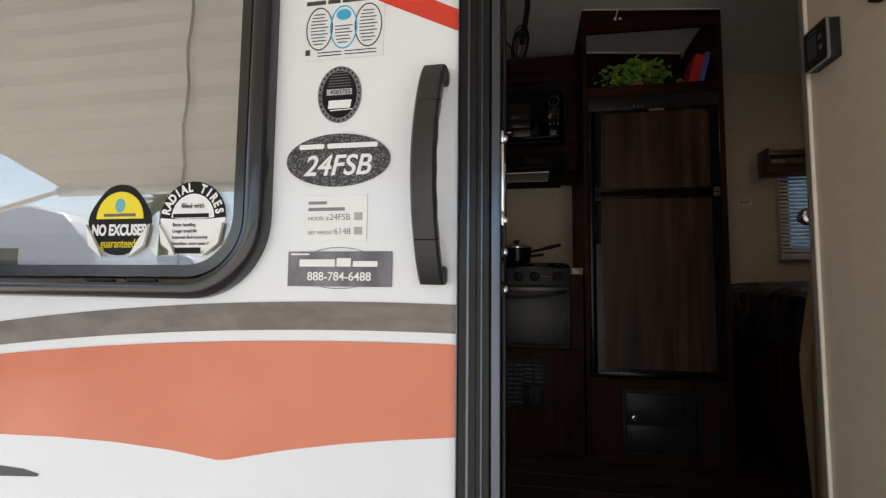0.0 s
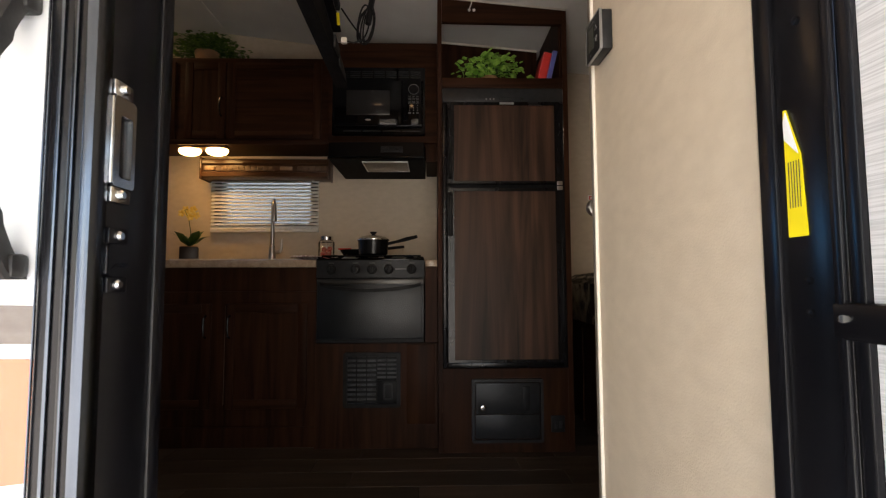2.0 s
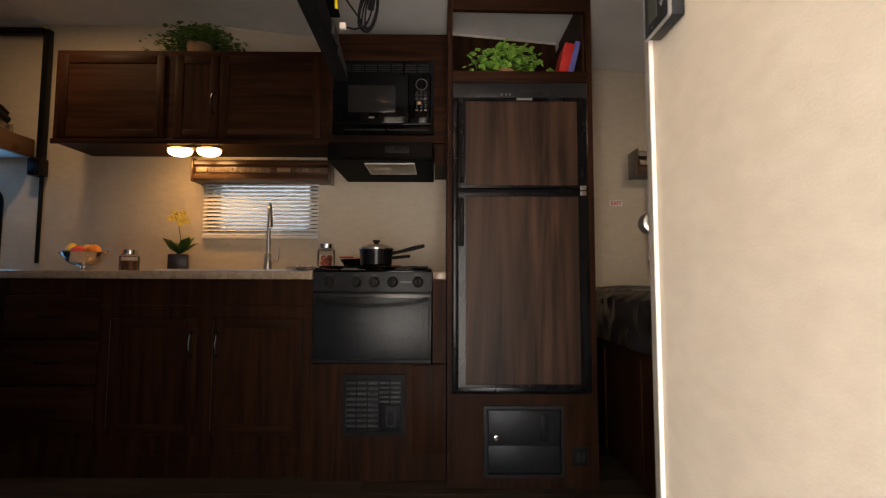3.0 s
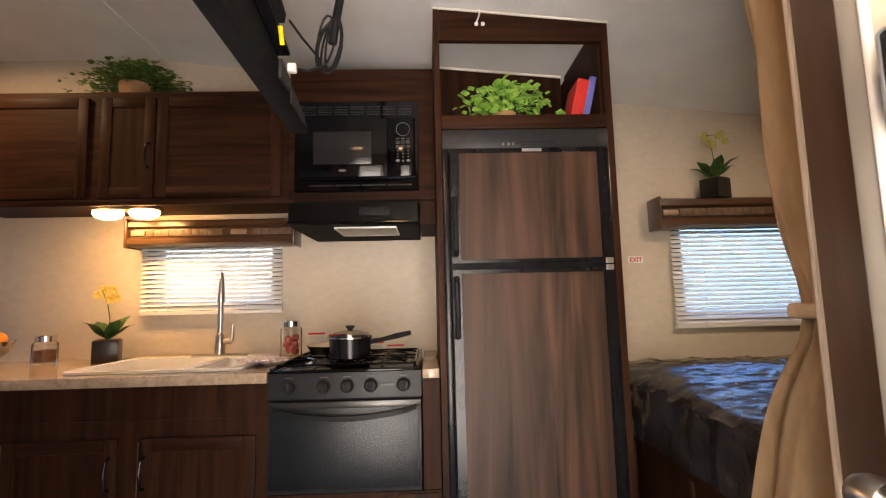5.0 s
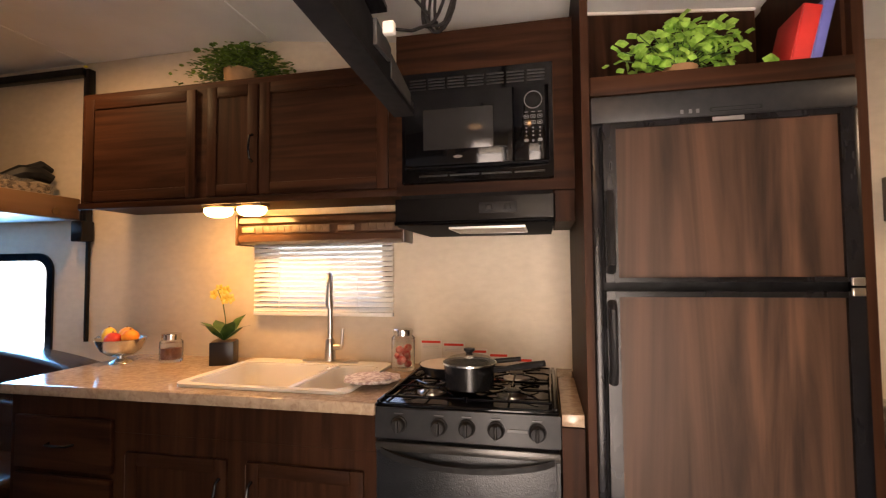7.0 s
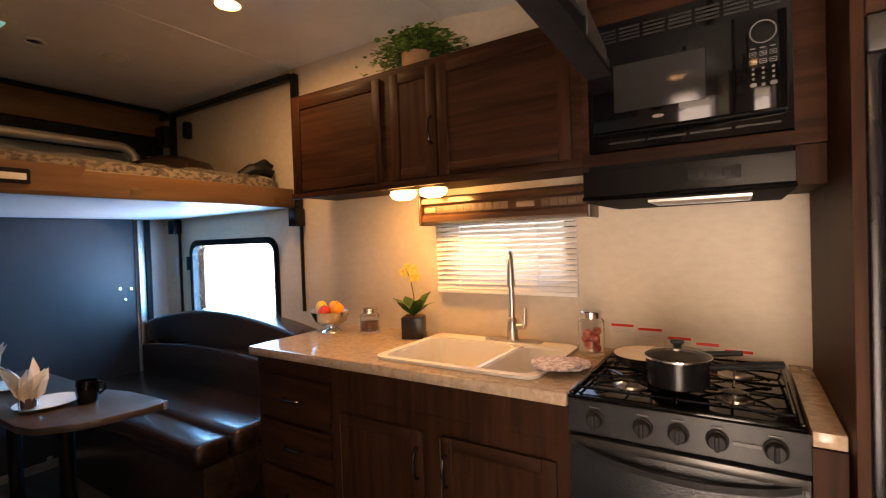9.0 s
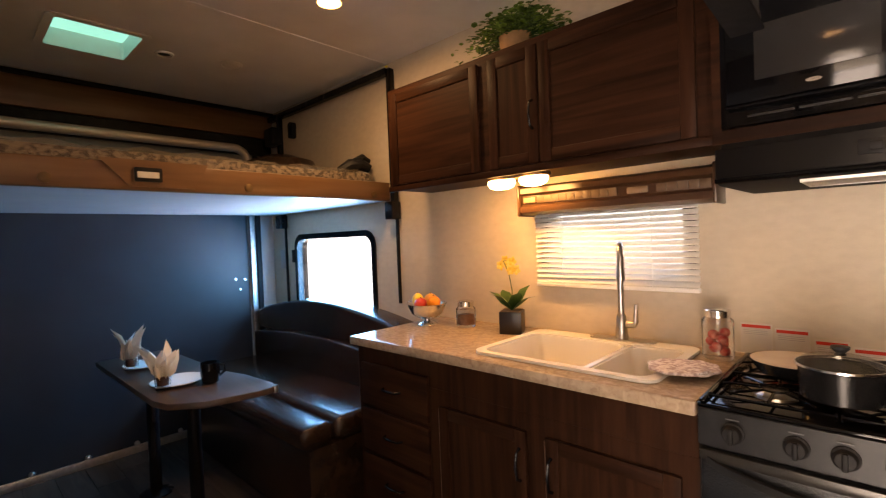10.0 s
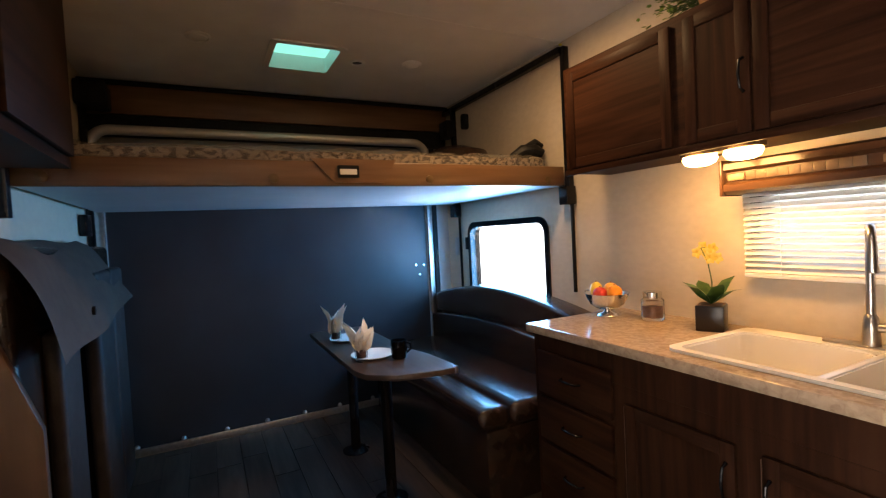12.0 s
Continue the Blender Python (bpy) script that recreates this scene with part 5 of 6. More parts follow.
part("plug_lead", B().tube([(0.28, 1.95, 1.94), (0.31, 1.97, 1.90), (0.345, 2.03, 1.87)], 0.0035, 6), BLACKP, cb)
hk = thing("ceiling_hook", (0.85, 2.395, 2.19), "small white wire hook at the shelf top", "hook")
part("hook", B().tube([(0.85, 2.393, zc(0.85)), (0.85, 2.388, 2.235), (0.843, 2.386, 2.215), (0.838, 2.386, 2.20)], 0.003, 6), WHITEP, hk)
for x in (0.838, 0.862):
    part("bead", B().lathe([(0, -0.008), (0.007, -0.004), (0.007, 0.004), (0, 0.008)], (x, 2.386, 2.198), "z", 10), WHITEP, hk)

# ---------------------------------------------------------------- bedroom
bd = thing("bed_platform", (2.3, 2.3, 0), "dark wood bed platform", "bed")
part("box", B().box(1.53, 3.18, 1.62, 3.095, 0.0, 0.595, 0.006), WOOD_V, bd)
for y in (1.9, 2.4, 2.85):
    part("batten", B().box(1.518, 1.529, y - 0.012, y + 0.012, 0.02, 0.55, 0.003), WOOD_V, bd)
mt_ = thing("mattress", (2.3, 2.3, 0.6), "dark mattress wrapped in shiny crinkled plastic film", "mattress")
b = B()
b.box(1.49, 3.18, 1.60, 3.085, 0.597, 0.83)
bmesh.ops.subdivide_edges(b.bm, edges=b.bm.edges[:], cuts=44, use_grid_fill=True)
for vv in b.bm.verts:
    p = Vector((vv.co.x * 3.0 + vv.co.y * 1.5, vv.co.y * 9, vv.co.z * 6))
    q = Vector((vv.co.x * 9, vv.co.y * 26 - vv.co.x * 8, vv.co.z * 10))
    w = abs(noise.noise(p)) + 0.55 * abs(noise.noise(q)) - 0.3
    edge = 0.03 * max(0.0, 1 - (vv.co.x - 1.49) / 0.06) ** 2
    vv.co.z += 0.028 * w * (1 if vv.co.z > 0.62 else 0) - (edge if vv.co.z > 0.8 else 0)
    vv.co.x -= 0.02 * w if vv.co.x < 1.6 else 0
part("wrapped_body", b, BEDM, mt_, smooth=60)


def film(u, v):
    """Loose film over the mattress top, with long crinkles."""
    x, y = 1.50 + 1.67 * u, 1.61 + 1.47 * v
    a, c = Vector((x * 4 + y * 2, y * 16, 1)), Vector((x * 14 - y * 6, y * 34, 5))
    w = 1 - abs(noise.noise(a)) * 1.6
    e = Vector((x * 5 + y * 3, y * 46 - x * 9, 9))
    return (x, y, 0.853 + 0.012 * w * w + 0.009 * abs(noise.noise(c)) + 0.006 * (1 - 2 * abs(noise.noise(e))) - 0.035 * max(0.0, 1 - u / 0.05) ** 2)


part("plastic_film", B().grid(80, 190, film), mat("bed_film", (0.03, 0.03, 0.032), 0.09, alpha=0.5, bump=0.6, bscale=30, spec=0.9), mt_, "loose crinkled clear film", smooth=60)

cw = thing("curtain", (1.325, 1.45, 0), "tan cloth curtain tied back at waist height", "curtain")


def curtain_pt(u, v):
    z = 0.03 + 2.13 * v
    pinch = math.exp(-((z - 1.15) / 0.14) ** 2)
    edge = 1.676 + 0.10 * max(0.0, z - 1.65) - 0.072 * pinch if z > 1.1 else 1.676 - 0.072 * pinch + 0.15 * min(1.0, (1.1 - z) / 0.5)
    y = 1.30 + u * (edge - 1.30)
    x = 1.325 + 0.026 * math.sin(u * 21 + 0.9 * math.sin(z * 2)) * (1 - 0.55 * pinch) + 0.008 * math.sin(u * 47 + z * 3)
    return (x, y, z)


b = B().grid(72, 60, curtain_pt)
bmesh.ops.solidify(b.bm, geom=b.bm.faces[:], thickness=0.002)
part("cloth", b, CURTAIN, cw, smooth=80)
part("tie_band", B().box(1.298, 1.355, 1.30, 1.604, 1.132, 1.160, 0.008), CURTAIN, cw, "tan cloth tie band")

kb = thing("door_knob", (1.030, 1.138, 0.998), "satin nickel round knob on the partition end", "knob")
part("rose", B().lathe([(0.020, 1.1375), (0.020, 1.1410), (0.012, 1.1430)], (1.030, 0, 0.998), "y", 24), NICKEL, kb)
part("ball", B().lathe([(0.012, 1.1432), (0.014, 1.1520), (0.0195, 1.1560), (0.0205, 1.1680), (0.0195, 1.1800), (0.0160, 1.1890), (0.0090, 1.1945), (0, 1.1960)], (1.030, 0, 0.998), "y", 28), NICKEL, kb)

th_ = thing("thermostat", (1.0, 1.04, 1.292), "dark grey wall thermostat with silver edge and small display", "thermostat")
part("case", B().box(0.9915, 1.013, 0.998, 1.078, 1.292, 1.374, 0.003), CHARC, th_)
part("silver_edge", B().ring(rrect(0.996, 1.080, 1.290, 1.376, 0.006), rrect(0.9982, 1.0778, 1.2922, 1.3738, 0.005), "x", 0.986, 0.9912), mat("silver_line", (0.28, 0.28, 0.28), 0.35, 0.6), th_)
part("front", B().box(0.9868, 0.9912, 0.9984, 1.0776, 1.2924, 1.3736, 0.001), BLACKP, th_)
part("display", B().box(0.9852, 0.9866, 1.033, 1.060, 1.310, 1.357), mat("lcd_grey", (0.045, 0.05, 0.04), 0.3), th_)
part("lettering_bar", B().box(0.9856, 0.9866, 1.030, 1.056, 1.3630, 1.3658), KEY, th_)
for z, up in ((1.3445, 1), (1.3235, -1)):
    tri = lambda k: [(1.018 - k, z - 0.55 * k * up), (1.018 + k, z - 0.55 * k * up), (1.018, z + 1.1 * k * up)]
    part("arrow_button", B().ring(tri(0.0062), tri(0.0040), "x", 0.9852, 0.9866), KEY, th_)
part("reset_button", B().lathe([(0.0018, 0.9866), (0.0014, 0.9856), (0, 0.9856)], (0, 1.051, 1.3005), "x", 10), KEY, th_)
sb = thing("key_holder", (0.99, 0.85, 1.341), "small brown wooden plaque on the partition", "plaque")
part("board", B().prism([(0.815, 1.362), (0.888, 1.333), (0.904, 1.343), (0.902, 1.50), (0.815, 1.50)], "x", 0.999, 1.013, 0.003), WOOD_V, sb)
ex = thing("exit_sticker", (1.70, 3.099, 1.36), "small white sticker with red exit lettering", "sticker")
part("label", B().box(1.66, 1.735, 3.0965, 3.099, 1.345, 1.378), WHITEV, ex)
words("EXIT", 0.032, RED, ex, south(1.698, 1.350, 3.0962), bold=0.001)

# ---------------------------------------------------------------- plants and kitchen clutter
def ivy(at, w, d, h, n, size, material, pot_r, label, seed, droop=0.0, pot_h=0.07, wide=0.46):
    t = thing("potted_plant", at, label, "plant", "potted plants")
    x, y, z = at
    part("pot", B().lathe([(pot_r * 0.8, 0), (pot_r, pot_h), (pot_r * 0.9, pot_h), (pot_r * 0.7, pot_h * 0.8), (0, pot_h * 0.8)], at, "z", 18), TERRA, t)
    r = random.Random(seed)
    b, s = B(), B()
    for i in range(n):
        u, v_ = r.gauss(0, 0.33), r.uniform(-1, 1)
        u = max(-1, min(1, u))
        hh = pot_h * 0.7 + h * (1 - 0.65 * u * u) * r.uniform(0.15, 1) - droop * max(0, abs(u) - 0.45) * r.random()
        p = Vector((x + u * w, y + v_ * d, max(z + 0.004, z + hh)))
        a = r.uniform(0, 6.28)
        dd = Vector((math.cos(a) * 0.8 + u * 0.7, math.sin(a) * 0.8 - 0.4, r.uniform(-0.3, 0.7)))
        k = size * r.uniform(0.6, 1.25)
        b.leaf(p, dd, (0.2, -0.3 if wide < 0.5 else -1.6, 1), k, k * wide)
        if i % 4 == 0:
            s.tube([(x + u * 0.02, y, z + pot_h * 0.8), (x + u * w * 0.6, y + v_ * d * 0.5, p.z * 0.6 + 0.4 * (z + pot_h)), p], 0.0015, 5)
    part("foliage", b, material, t, smooth=0)
    part("stem", s, LEAFD, t)
    return t


ivy((0.950, 2.50, 1.852), 0.215, 0.05, 0.135, 300, 0.034, LEAF, 0.045, "green ivy in a small clay pot on the shelf", 4, pot_h=0.04, wide=0.54)
FERN = mat("fern_green", (0.055, 0.11, 0.018), 0.55, col2=(0.17, 0.27, 0.045), scale=(30, 30, 30), spec=0.3)
ivy((-0.735, 2.93, 2.139), 0.29, 0.09, 0.125, 1200, 0.027, FERN, 0.075, "trailing green fern in a clay pot on the cabinets", 9, droop=0.12, pot_h=0.09)


def orchid(x, y, z, flower, label, seed):
    t = thing("orchid", (x, y, z), label, "plant", "orchids")
    m_ = pose(x, y, z, 0, 0, 24)
    part("pot", B().box(-0.05, 0.05, -0.05, 0.05, 0, 0.10, 0.004, m=m_), mat("orchid_pot", (0.018, 0.014, 0.012), 0.3), t, "black square pot")
    part("soil", B().box(-0.044, 0.044, -0.044, 0.044, 0.099, 0.103, m=m_), TERRA, t)
    r = random.Random(seed)
    for k in range(6):
        a = k * 1.05 + 0.3
        b = B()
        d = Vector((math.cos(a), math.sin(a) * 0.8, 1.05 + 0.35 * (k % 2)))
        b.leaf((x, y, z + 0.10), d, (0, 0, 1), 0.125 + 0.03 * r.random(), 0.032)
        part("leaf", b, LEAFD, t, smooth=60)
    part("stem", B().tube([(x, y, z + 0.10), (x + 0.006, y, z + 0.19), (x - 0.006, y - 0.004, z + 0.27), (x - 0.03, y - 0.008, z + 0.325), (x + 0.03, y - 0.01, z + 0.33)], 0.0022, 6), LEAFD, t)
    for k in range(7):
        a = k * 0.9
        c0 = Vector((x - 0.045 + 0.016 * k, y - 0.012 + 0.02 * math.sin(a), z + 0.305 + 0.024 * math.sin(k * 1.7)))
        b = B()
        for j in range(5):
            w = 2 * math.pi * j / 5 + k
            b.leaf(c0, (math.cos(w), -0.35, math.sin(w)), (0, -1, 0), 0.024, 0.011)
        part("flower", b, flower, t, smooth=60)
    return t


orchid(-0.82, 2.95, 0.935, mat("orchid_yellow", (0.75, 0.5, 0.06), 0.6, col2=(0.8, 0.65, 0.2), scale=(40, 40, 40)), "yellow silk orchid in a black square pot", 1)
orchid(2.10, 3.03, 1.657, mat("orchid_green", (0.45, 0.42, 0.12), 0.6), "pale green silk orchid in a black pot on the valance", 2)

BW = (-1.305, 2.892)
bw = thing("fruit_bowl", (*BW, 0.935), "polished silver footed fruit bowl", "bowl")
part("foot", B().lathe([(0.046, 0.9355), (0.042, 0.942), (0.016, 0.955), (0.014, 0.966)], (*BW, 0), "z", 24), CHROME, bw)
part("cup", B().lathe([(0.016, 0.966), (0.05, 0.972), (0.078, 0.992), (0.094, 1.022), (0.102, 1.043), (0.107, 1.045), (0.098, 1.040), (0.072, 0.996), (0.045, 0.978), (0, 0.974)], (*BW, 0), "z", 32), CHROME, bw)
for sgn in (-1, 1):
    part("ear", B().tube([(BW[0] + sgn * 0.10, BW[1], 1.038), (BW[0] + sgn * 0.128, BW[1], 1.048), (BW[0] + sgn * 0.134, BW[1] - 0.01, 1.042), (BW[0] + sgn * 0.118, BW[1] - 0.004, 1.028)], [0.005, 0.005, 0.004, 0.003], 8), CHROME, bw)
for nm, dx, dy, dz, r_, c1, c2 in (("orange", 0.058, -0.01, 1.052, 0.036, (0.75, 0.22, 0.02), (0.8, 0.3, 0.03)), ("apple", -0.004, -0.04, 1.042, 0.035, (0.5, 0.03, 0.03), (0.6, 0.08, 0.04)), ("peach", -0.012, 0.04, 1.055, 0.036, (0.75, 0.33, 0.06), (0.8, 0.42, 0.1)), ("lemon", -0.062, -0.005, 1.056, 0.030, (0.78, 0.5, 0.05), (0.8, 0.58, 0.1))):
    f_ = thing(nm, (BW[0] + dx, BW[1] + dy, dz - r_), "artificial " + nm + " lying in the silver bowl", "fruit")
    part("fruit_body", B().lathe([(r_ * math.sin(math.pi * k / 10), -r_ * (0.95 if nm != "lemon" else 1.25) * math.cos(math.pi * k / 10)) for k in range(11)], (BW[0] + dx, BW[1] + dy, dz), "z", 20), mat(nm + "_skin", c1, 0.4, col2=c2, scale=(40, 40, 40), bump=0.1, bscale=200), f_)
    part("stem_end", B().lathe([(0.004, 0), (0.003, 0.006), (0, 0.006)], (BW[0] + dx, BW[1] + dy, dz + r_ * (0.93 if nm != "lemon" else 1.23)), "z", 8), TERRA, f_)


def jar(x, y, r, h, lid_h, label, fill, fname):
    t = thing("glass_jar", (x, y, 0.935), label, "jar", "jars on the worktop")
    part("body", B().lathe([(r * 0.9, 0.9355), (r, 0.945), (r, 0.935 + h - lid_h - 0.01), (r * 0.8, 0.935 + h - lid_h), (r * 0.74, 0.935 + h - lid_h), (r * 0.93, 0.935 + h - lid_h - 0.014), (r * 0.93, 0.947), (0, 0.943)], (x, y, 0), "z", 28), GLASS, t)
    part("lid", B().lathe([(r * 0.82, 0.935 + h - lid_h + 0.0005), (r * 0.84, 0.935 + h - 0.003), (r * 0.76, 0.935 + h), (0, 0.935 + h)], (x, y, 0), "z", 28), CHROME, t)
    part("contents", fill, mat(fname[0], fname[1], 0.5, col2=fname[2], scale=(60, 60, 60), bump=0.3, bscale=150), t)


jar(-1.098, 2.955, 0.049, 0.128, 0.028, "low glass jar with chrome lid and brown contents", B().lathe([(0.041, 0.949), (0.043, 0.955), (0.043, 1.0), (0, 1.008)], (-1.098, 2.955, 0), "z", 18), ("spice_fill", (0.16, 0.06, 0.03), (0.24, 0.1, 0.05)))
rr = B()
for i in range(9):
    a = i * 2.4
    cx, cy, cz2 = 0.0 + 0.02 * math.cos(a), 2.97 + 0.02 * math.sin(a), 0.965 + 0.008 * i
    rr.lathe([(0.0165 * math.sin(math.pi * k / 6), -0.0165 * math.cos(math.pi * k / 6)) for k in range(7)], (cx, cy, cz2), "z", 10)
jar(0.0, 2.97, 0.048, 0.166, 0.026, "tall glass jar with chrome lid holding red candy", rr, ("candy_red", (0.6, 0.05, 0.035), (0.7, 0.25, 0.18)))

mi = thing("pot_holder", (-0.03, 2.77, 0.946), "two quilted pale pink pot holders stacked on the sink edge", "pot holder")
QUILT = mat("quilted_cloth", (0.42, 0.32, 0.31), 0.9, col2=(0.72, 0.64, 0.62), scale=(75, 75, 75), detail=2, mix=(0.42, 0.58), bump=1.0, bscale=70)
part("lower_pad", B().prism([(-0.018 + 0.075 * math.cos(t) * (1 + 0.05 * math.cos(8 * t)), 2.735 + 0.088 * math.sin(t) * (1 + 0.05 * math.cos(8 * t))) for t in [2 * math.pi * k / 64 for k in range(64)]], "z", 0.948, 0.956, 0.003), QUILT, mi)
part("upper_pad", B().prism([(-0.045 + 0.082 * math.cos(t) * (1 + 0.05 * math.cos(8 * t)), 2.69 + 0.085 * math.sin(t) * (1 + 0.05 * math.cos(8 * t))) for t in [2 * math.pi * k / 64 for k in range(64)]], "z", 0.957, 0.966, 0.003), QUILT, mi)

PX, PY = 0.333, 2.602
pn = thing("saucepan", (PX, PY, 0.972), "black saucepan with glass lid on the stove", "saucepan")
part("pan", B().lathe([(0.068, 0.966), (0.077, 0.971), (0.081, 1.040), (0.084, 1.043), (0.078, 1.043), (0.073, 0.980), (0, 0.983)], (PX, PY, 0), "z", 32), PANM, pn)
part("handle", B().tube([(PX + 0.078, PY - 0.008, 1.026), (PX + 0.12, PY - 0.018, 1.034), (PX + 0.18, PY - 0.034, 1.048), (PX + 0.235, PY - 0.05, 1.060)], [0.009, 0.008, 0.011, 0.009], 10), BLACKP, pn)
lid_ = part("lid", B().lathe([(0.084, 1.0435), (0.085, 1.048), (0.065, 1.062), (0.03, 1.071), (0, 1.072)], (PX, PY, 0), "z", 32), LIDG, pn, "glass lid with steel rim")
part("rim", B().ring(ellipse(PX, PY, 0.0865, 0.0865, 36), ellipse(PX, PY, 0.0835, 0.0835, 36), "z", 1.0437, 1.0485), CHROME, lid_)
part("lid_knob", B().lathe([(0.012, 1.070), (0.009, 1.075), (0.018, 1.084), (0.018, 1.090), (0, 1.092)], (PX, PY, 0), "z", 20), BLACKP, lid_)
sk2 = thing("frying_pan", (0.228, 2.785, 0.972), "black frying pan behind the saucepan", "frying pan")
part("pan", B().lathe([(0.07, 0.966), (0.085, 0.969), (0.108, 1.003), (0.104, 1.003), (0.08, 0.982), (0, 0.98)], (0.228, 2.785, 0), "z", 32), PANM, sk2)
part("lining", B().lathe([(0.1035, 1.0035), (0.082, 0.9845), (0.07, 0.9832), (0, 0.983)], (0.228, 2.785, 0), "z", 32), mat("cream_ceramic", (0.62, 0.52, 0.40), 0.25, col2=(0.56, 0.46, 0.35), scale=(10, 10, 10)), sk2, "cream ceramic lining")
part("handle", B().tube([(0.328, 2.79, 1.003), (0.39, 2.795, 1.014), (0.485, 2.805, 1.024)], [0.008, 0.009, 0.008], 10), BLACKP, sk2)
for xa, xb, z0, z1, rz in ((0.043, 0.134, 0.9355, 1.040, 0), (0.142, 0.234, 0.9355, 1.030, 0), (0.246, 0.331, 0.943, 1.004, 0), (0.339, 0.419, 0.943, 0.990, 0), (0.427, 0.519, 0.943, 0.973, 0)):
    wl = thing("warning_card", ((xa + xb) / 2, 3.09, z0), "white safety card with a red heading behind the stove", "card", "safety cards")
    part("sheet", B().box(xa, xb, 3.092, 3.096, z0, z1), mat("card_stock", (0.62, 0.55, 0.47), 0.5, col2=(0.58, 0.51, 0.43), scale=(20, 20, 20)), wl)
    part("heading", B().box(xa + 0.004, xb - 0.004, 3.0895, 3.0915, z1 - 0.014, z1 - 0.004), RED, wl)
    for k in range(3):
        part("print_line", B().box(xa + 0.008, xb - 0.012, 3.0902, 3.0915, z1 - 0.024 - k * 0.006, z1 - 0.0225 - k * 0.006), mat("card_print", (0.36, 0.30, 0.26), 0.5), wl)

# books on the shelf
for x0, lean, hgt, c_, lab in ((1.178, 0, 0.165, (0.55, 0.03, 0.025), "red hardback book standing on the shelf"), (1.223, 0, 0.172, (0.12, 0.14, 0.42), "blue hardback book standing on the shelf")):
    bo = thing("book", (x0, 2.5, 1.852), lab, "book", "books on the shelf")
    w = 0.045 if c_[0] > 0.3 else 0.026
    M_ = pose(x0 + 0.012, 2.445, 1.8535 + 0.0, 0, 14, 0)
    cm = mat("book_red" if w > 0.03 else "book_blue", c_, 0.5, col2=tuple(v * 1.15 for v in c_), scale=(20, 20, 20))
    part("front_cover", B().box(0, 0.003, 0, 0.135, 0, hgt, 0.001, m=M_), cm, bo)
    part("back_cover", B().box(w - 0.003, w, 0, 0.135, 0, hgt, 0.001, m=M_), cm, bo)
    part("spine", B().box(0.0035, w - 0.0035, -0.001, 0.003, 0, hgt, 0.001, m=M_), cm, bo)
    part("pages", B().box(0.0035, w - 0.0035, 0.004, 0.13, 0.003, hgt - 0.004, m=M_), WHITEV, bo)
# ---------------------------------------------------------------- outside of the trailer
YW = 0.4995


def decal(name, pts, material, label, depth=0.0006, off=0.0, category="stripe"):
    return solo(name, B().prism(pts, "y", YW - off - depth, YW - off), material, label, category, smooth=0)


def quad(x, pts):
    """A smooth curve through three points."""
    (a, p), (b, q), (c, r) = pts
    return p * (x - b) * (x - c) / ((a - b) * (a - c)) + q * (x - a) * (x - c) / ((b - a) * (b - c)) + r * (x - a) * (x - b) / ((c - a) * (c - b))


t_top, t_bot = ((-0.292, 0.779), (0.044, 0.809), (0.332, 0.8115)), ((-0.289, 0.748), (0.046, 0.776), (0.333, 0.780))
o_top = ((-0.287, 0.736), (0.047, 0.763), (0.333, 0.768))


def band(name, top, bottom, material, label):
    """A stripe between two curves over the same run of x."""
    b = B()
    lo, hi = [], []
    for x in [-1.3 + 1.6270 * k / 120 for k in range(121)]:
        lo.append(b.bm.verts.new((x, YW - 0.0007, bottom(x))))
        hi.append(b.bm.verts.new((x, YW - 0.0007, top(x))))
    for k in range(120):
        b.bm.faces.new((lo[k], lo[k + 1], hi[k + 1], hi[k]))
    return solo(name, b, material, label, "stripe", smooth=0)


low = [(-1.31, 0.56), (-0.7, 0.612), (-0.276, 0.633), (-0.187, 0.6355), (-0.103, 0.635), (-0.022, 0.631), (0.047, 0.6235), (0.126, 0.641), (0.195, 0.653), (0.261, 0.662), (0.340, 0.6705)]
band("taupe_stripe", lambda x: quad(x, t_top), lambda x: quad(x, t_bot), TAUPE, "taupe vinyl stripe along the white trailer side")
band("orange_stripe", lambda x: quad(x, o_top), lambda x: float(np.interp(x, [p[0] for p in low], [p[1] for p in low])), ORANGE, "broad orange vinyl stripe along the white trailer side")
decal("grey_stripe", [(-0.8, 0.55), (-0.27, 0.5805), (-0.214, 0.584), (-0.211, 0.587), (-0.236, 0.5915), (-0.272, 0.593), (-0.8, 0.612)], GREYVINYL, "dark grey pointed vinyl stripe on the trailer")
decal("red_stripe", [(0.127, 1.224), (0.327, 1.1275), (0.327, 1.1535), (0.127, 1.254)], RED, "red slanting vinyl stripe beside the door")
decal("red_stripe", [(1.04, 0.74), (3.2, 1.0), (3.2, 1.2), (1.04, 0.80)], RED, "red vinyl stripe forward of the door")

# window beside the door
wo = thing("window_4", (-0.35, 0.5, 0.82), "black rounded trailer window with blind and stickers", "window", kind="structure")
wf, prev = B(), None
for inset, yy in ((0.0, 0.4995), (0.001, 0.486), (0.005, 0.4785), (0.011, 0.4755), (0.020, 0.4760), (0.024, 0.4790), (0.0265, 0.4835), (0.0270, 0.4995)):
    ring_ = [wf.bm.verts.new((p, yy, q)) for p, q in rrect(-0.815 + inset, 0.100 - inset, 0.813 + inset, 1.465 - inset, 0.10 - inset, 12)]
    if prev:
        for k in range(len(ring_)):
            m_ = (k + 1) % len(ring_)
            wf.bm.faces.new((prev[k], prev[m_], ring_[m_], ring_[k]))
    prev = ring_
bmesh.ops.recalc_face_normals(wf.bm, faces=wf.bm.faces[:])
part("window_frame", wf, WINDOWM, wo, smooth=60)
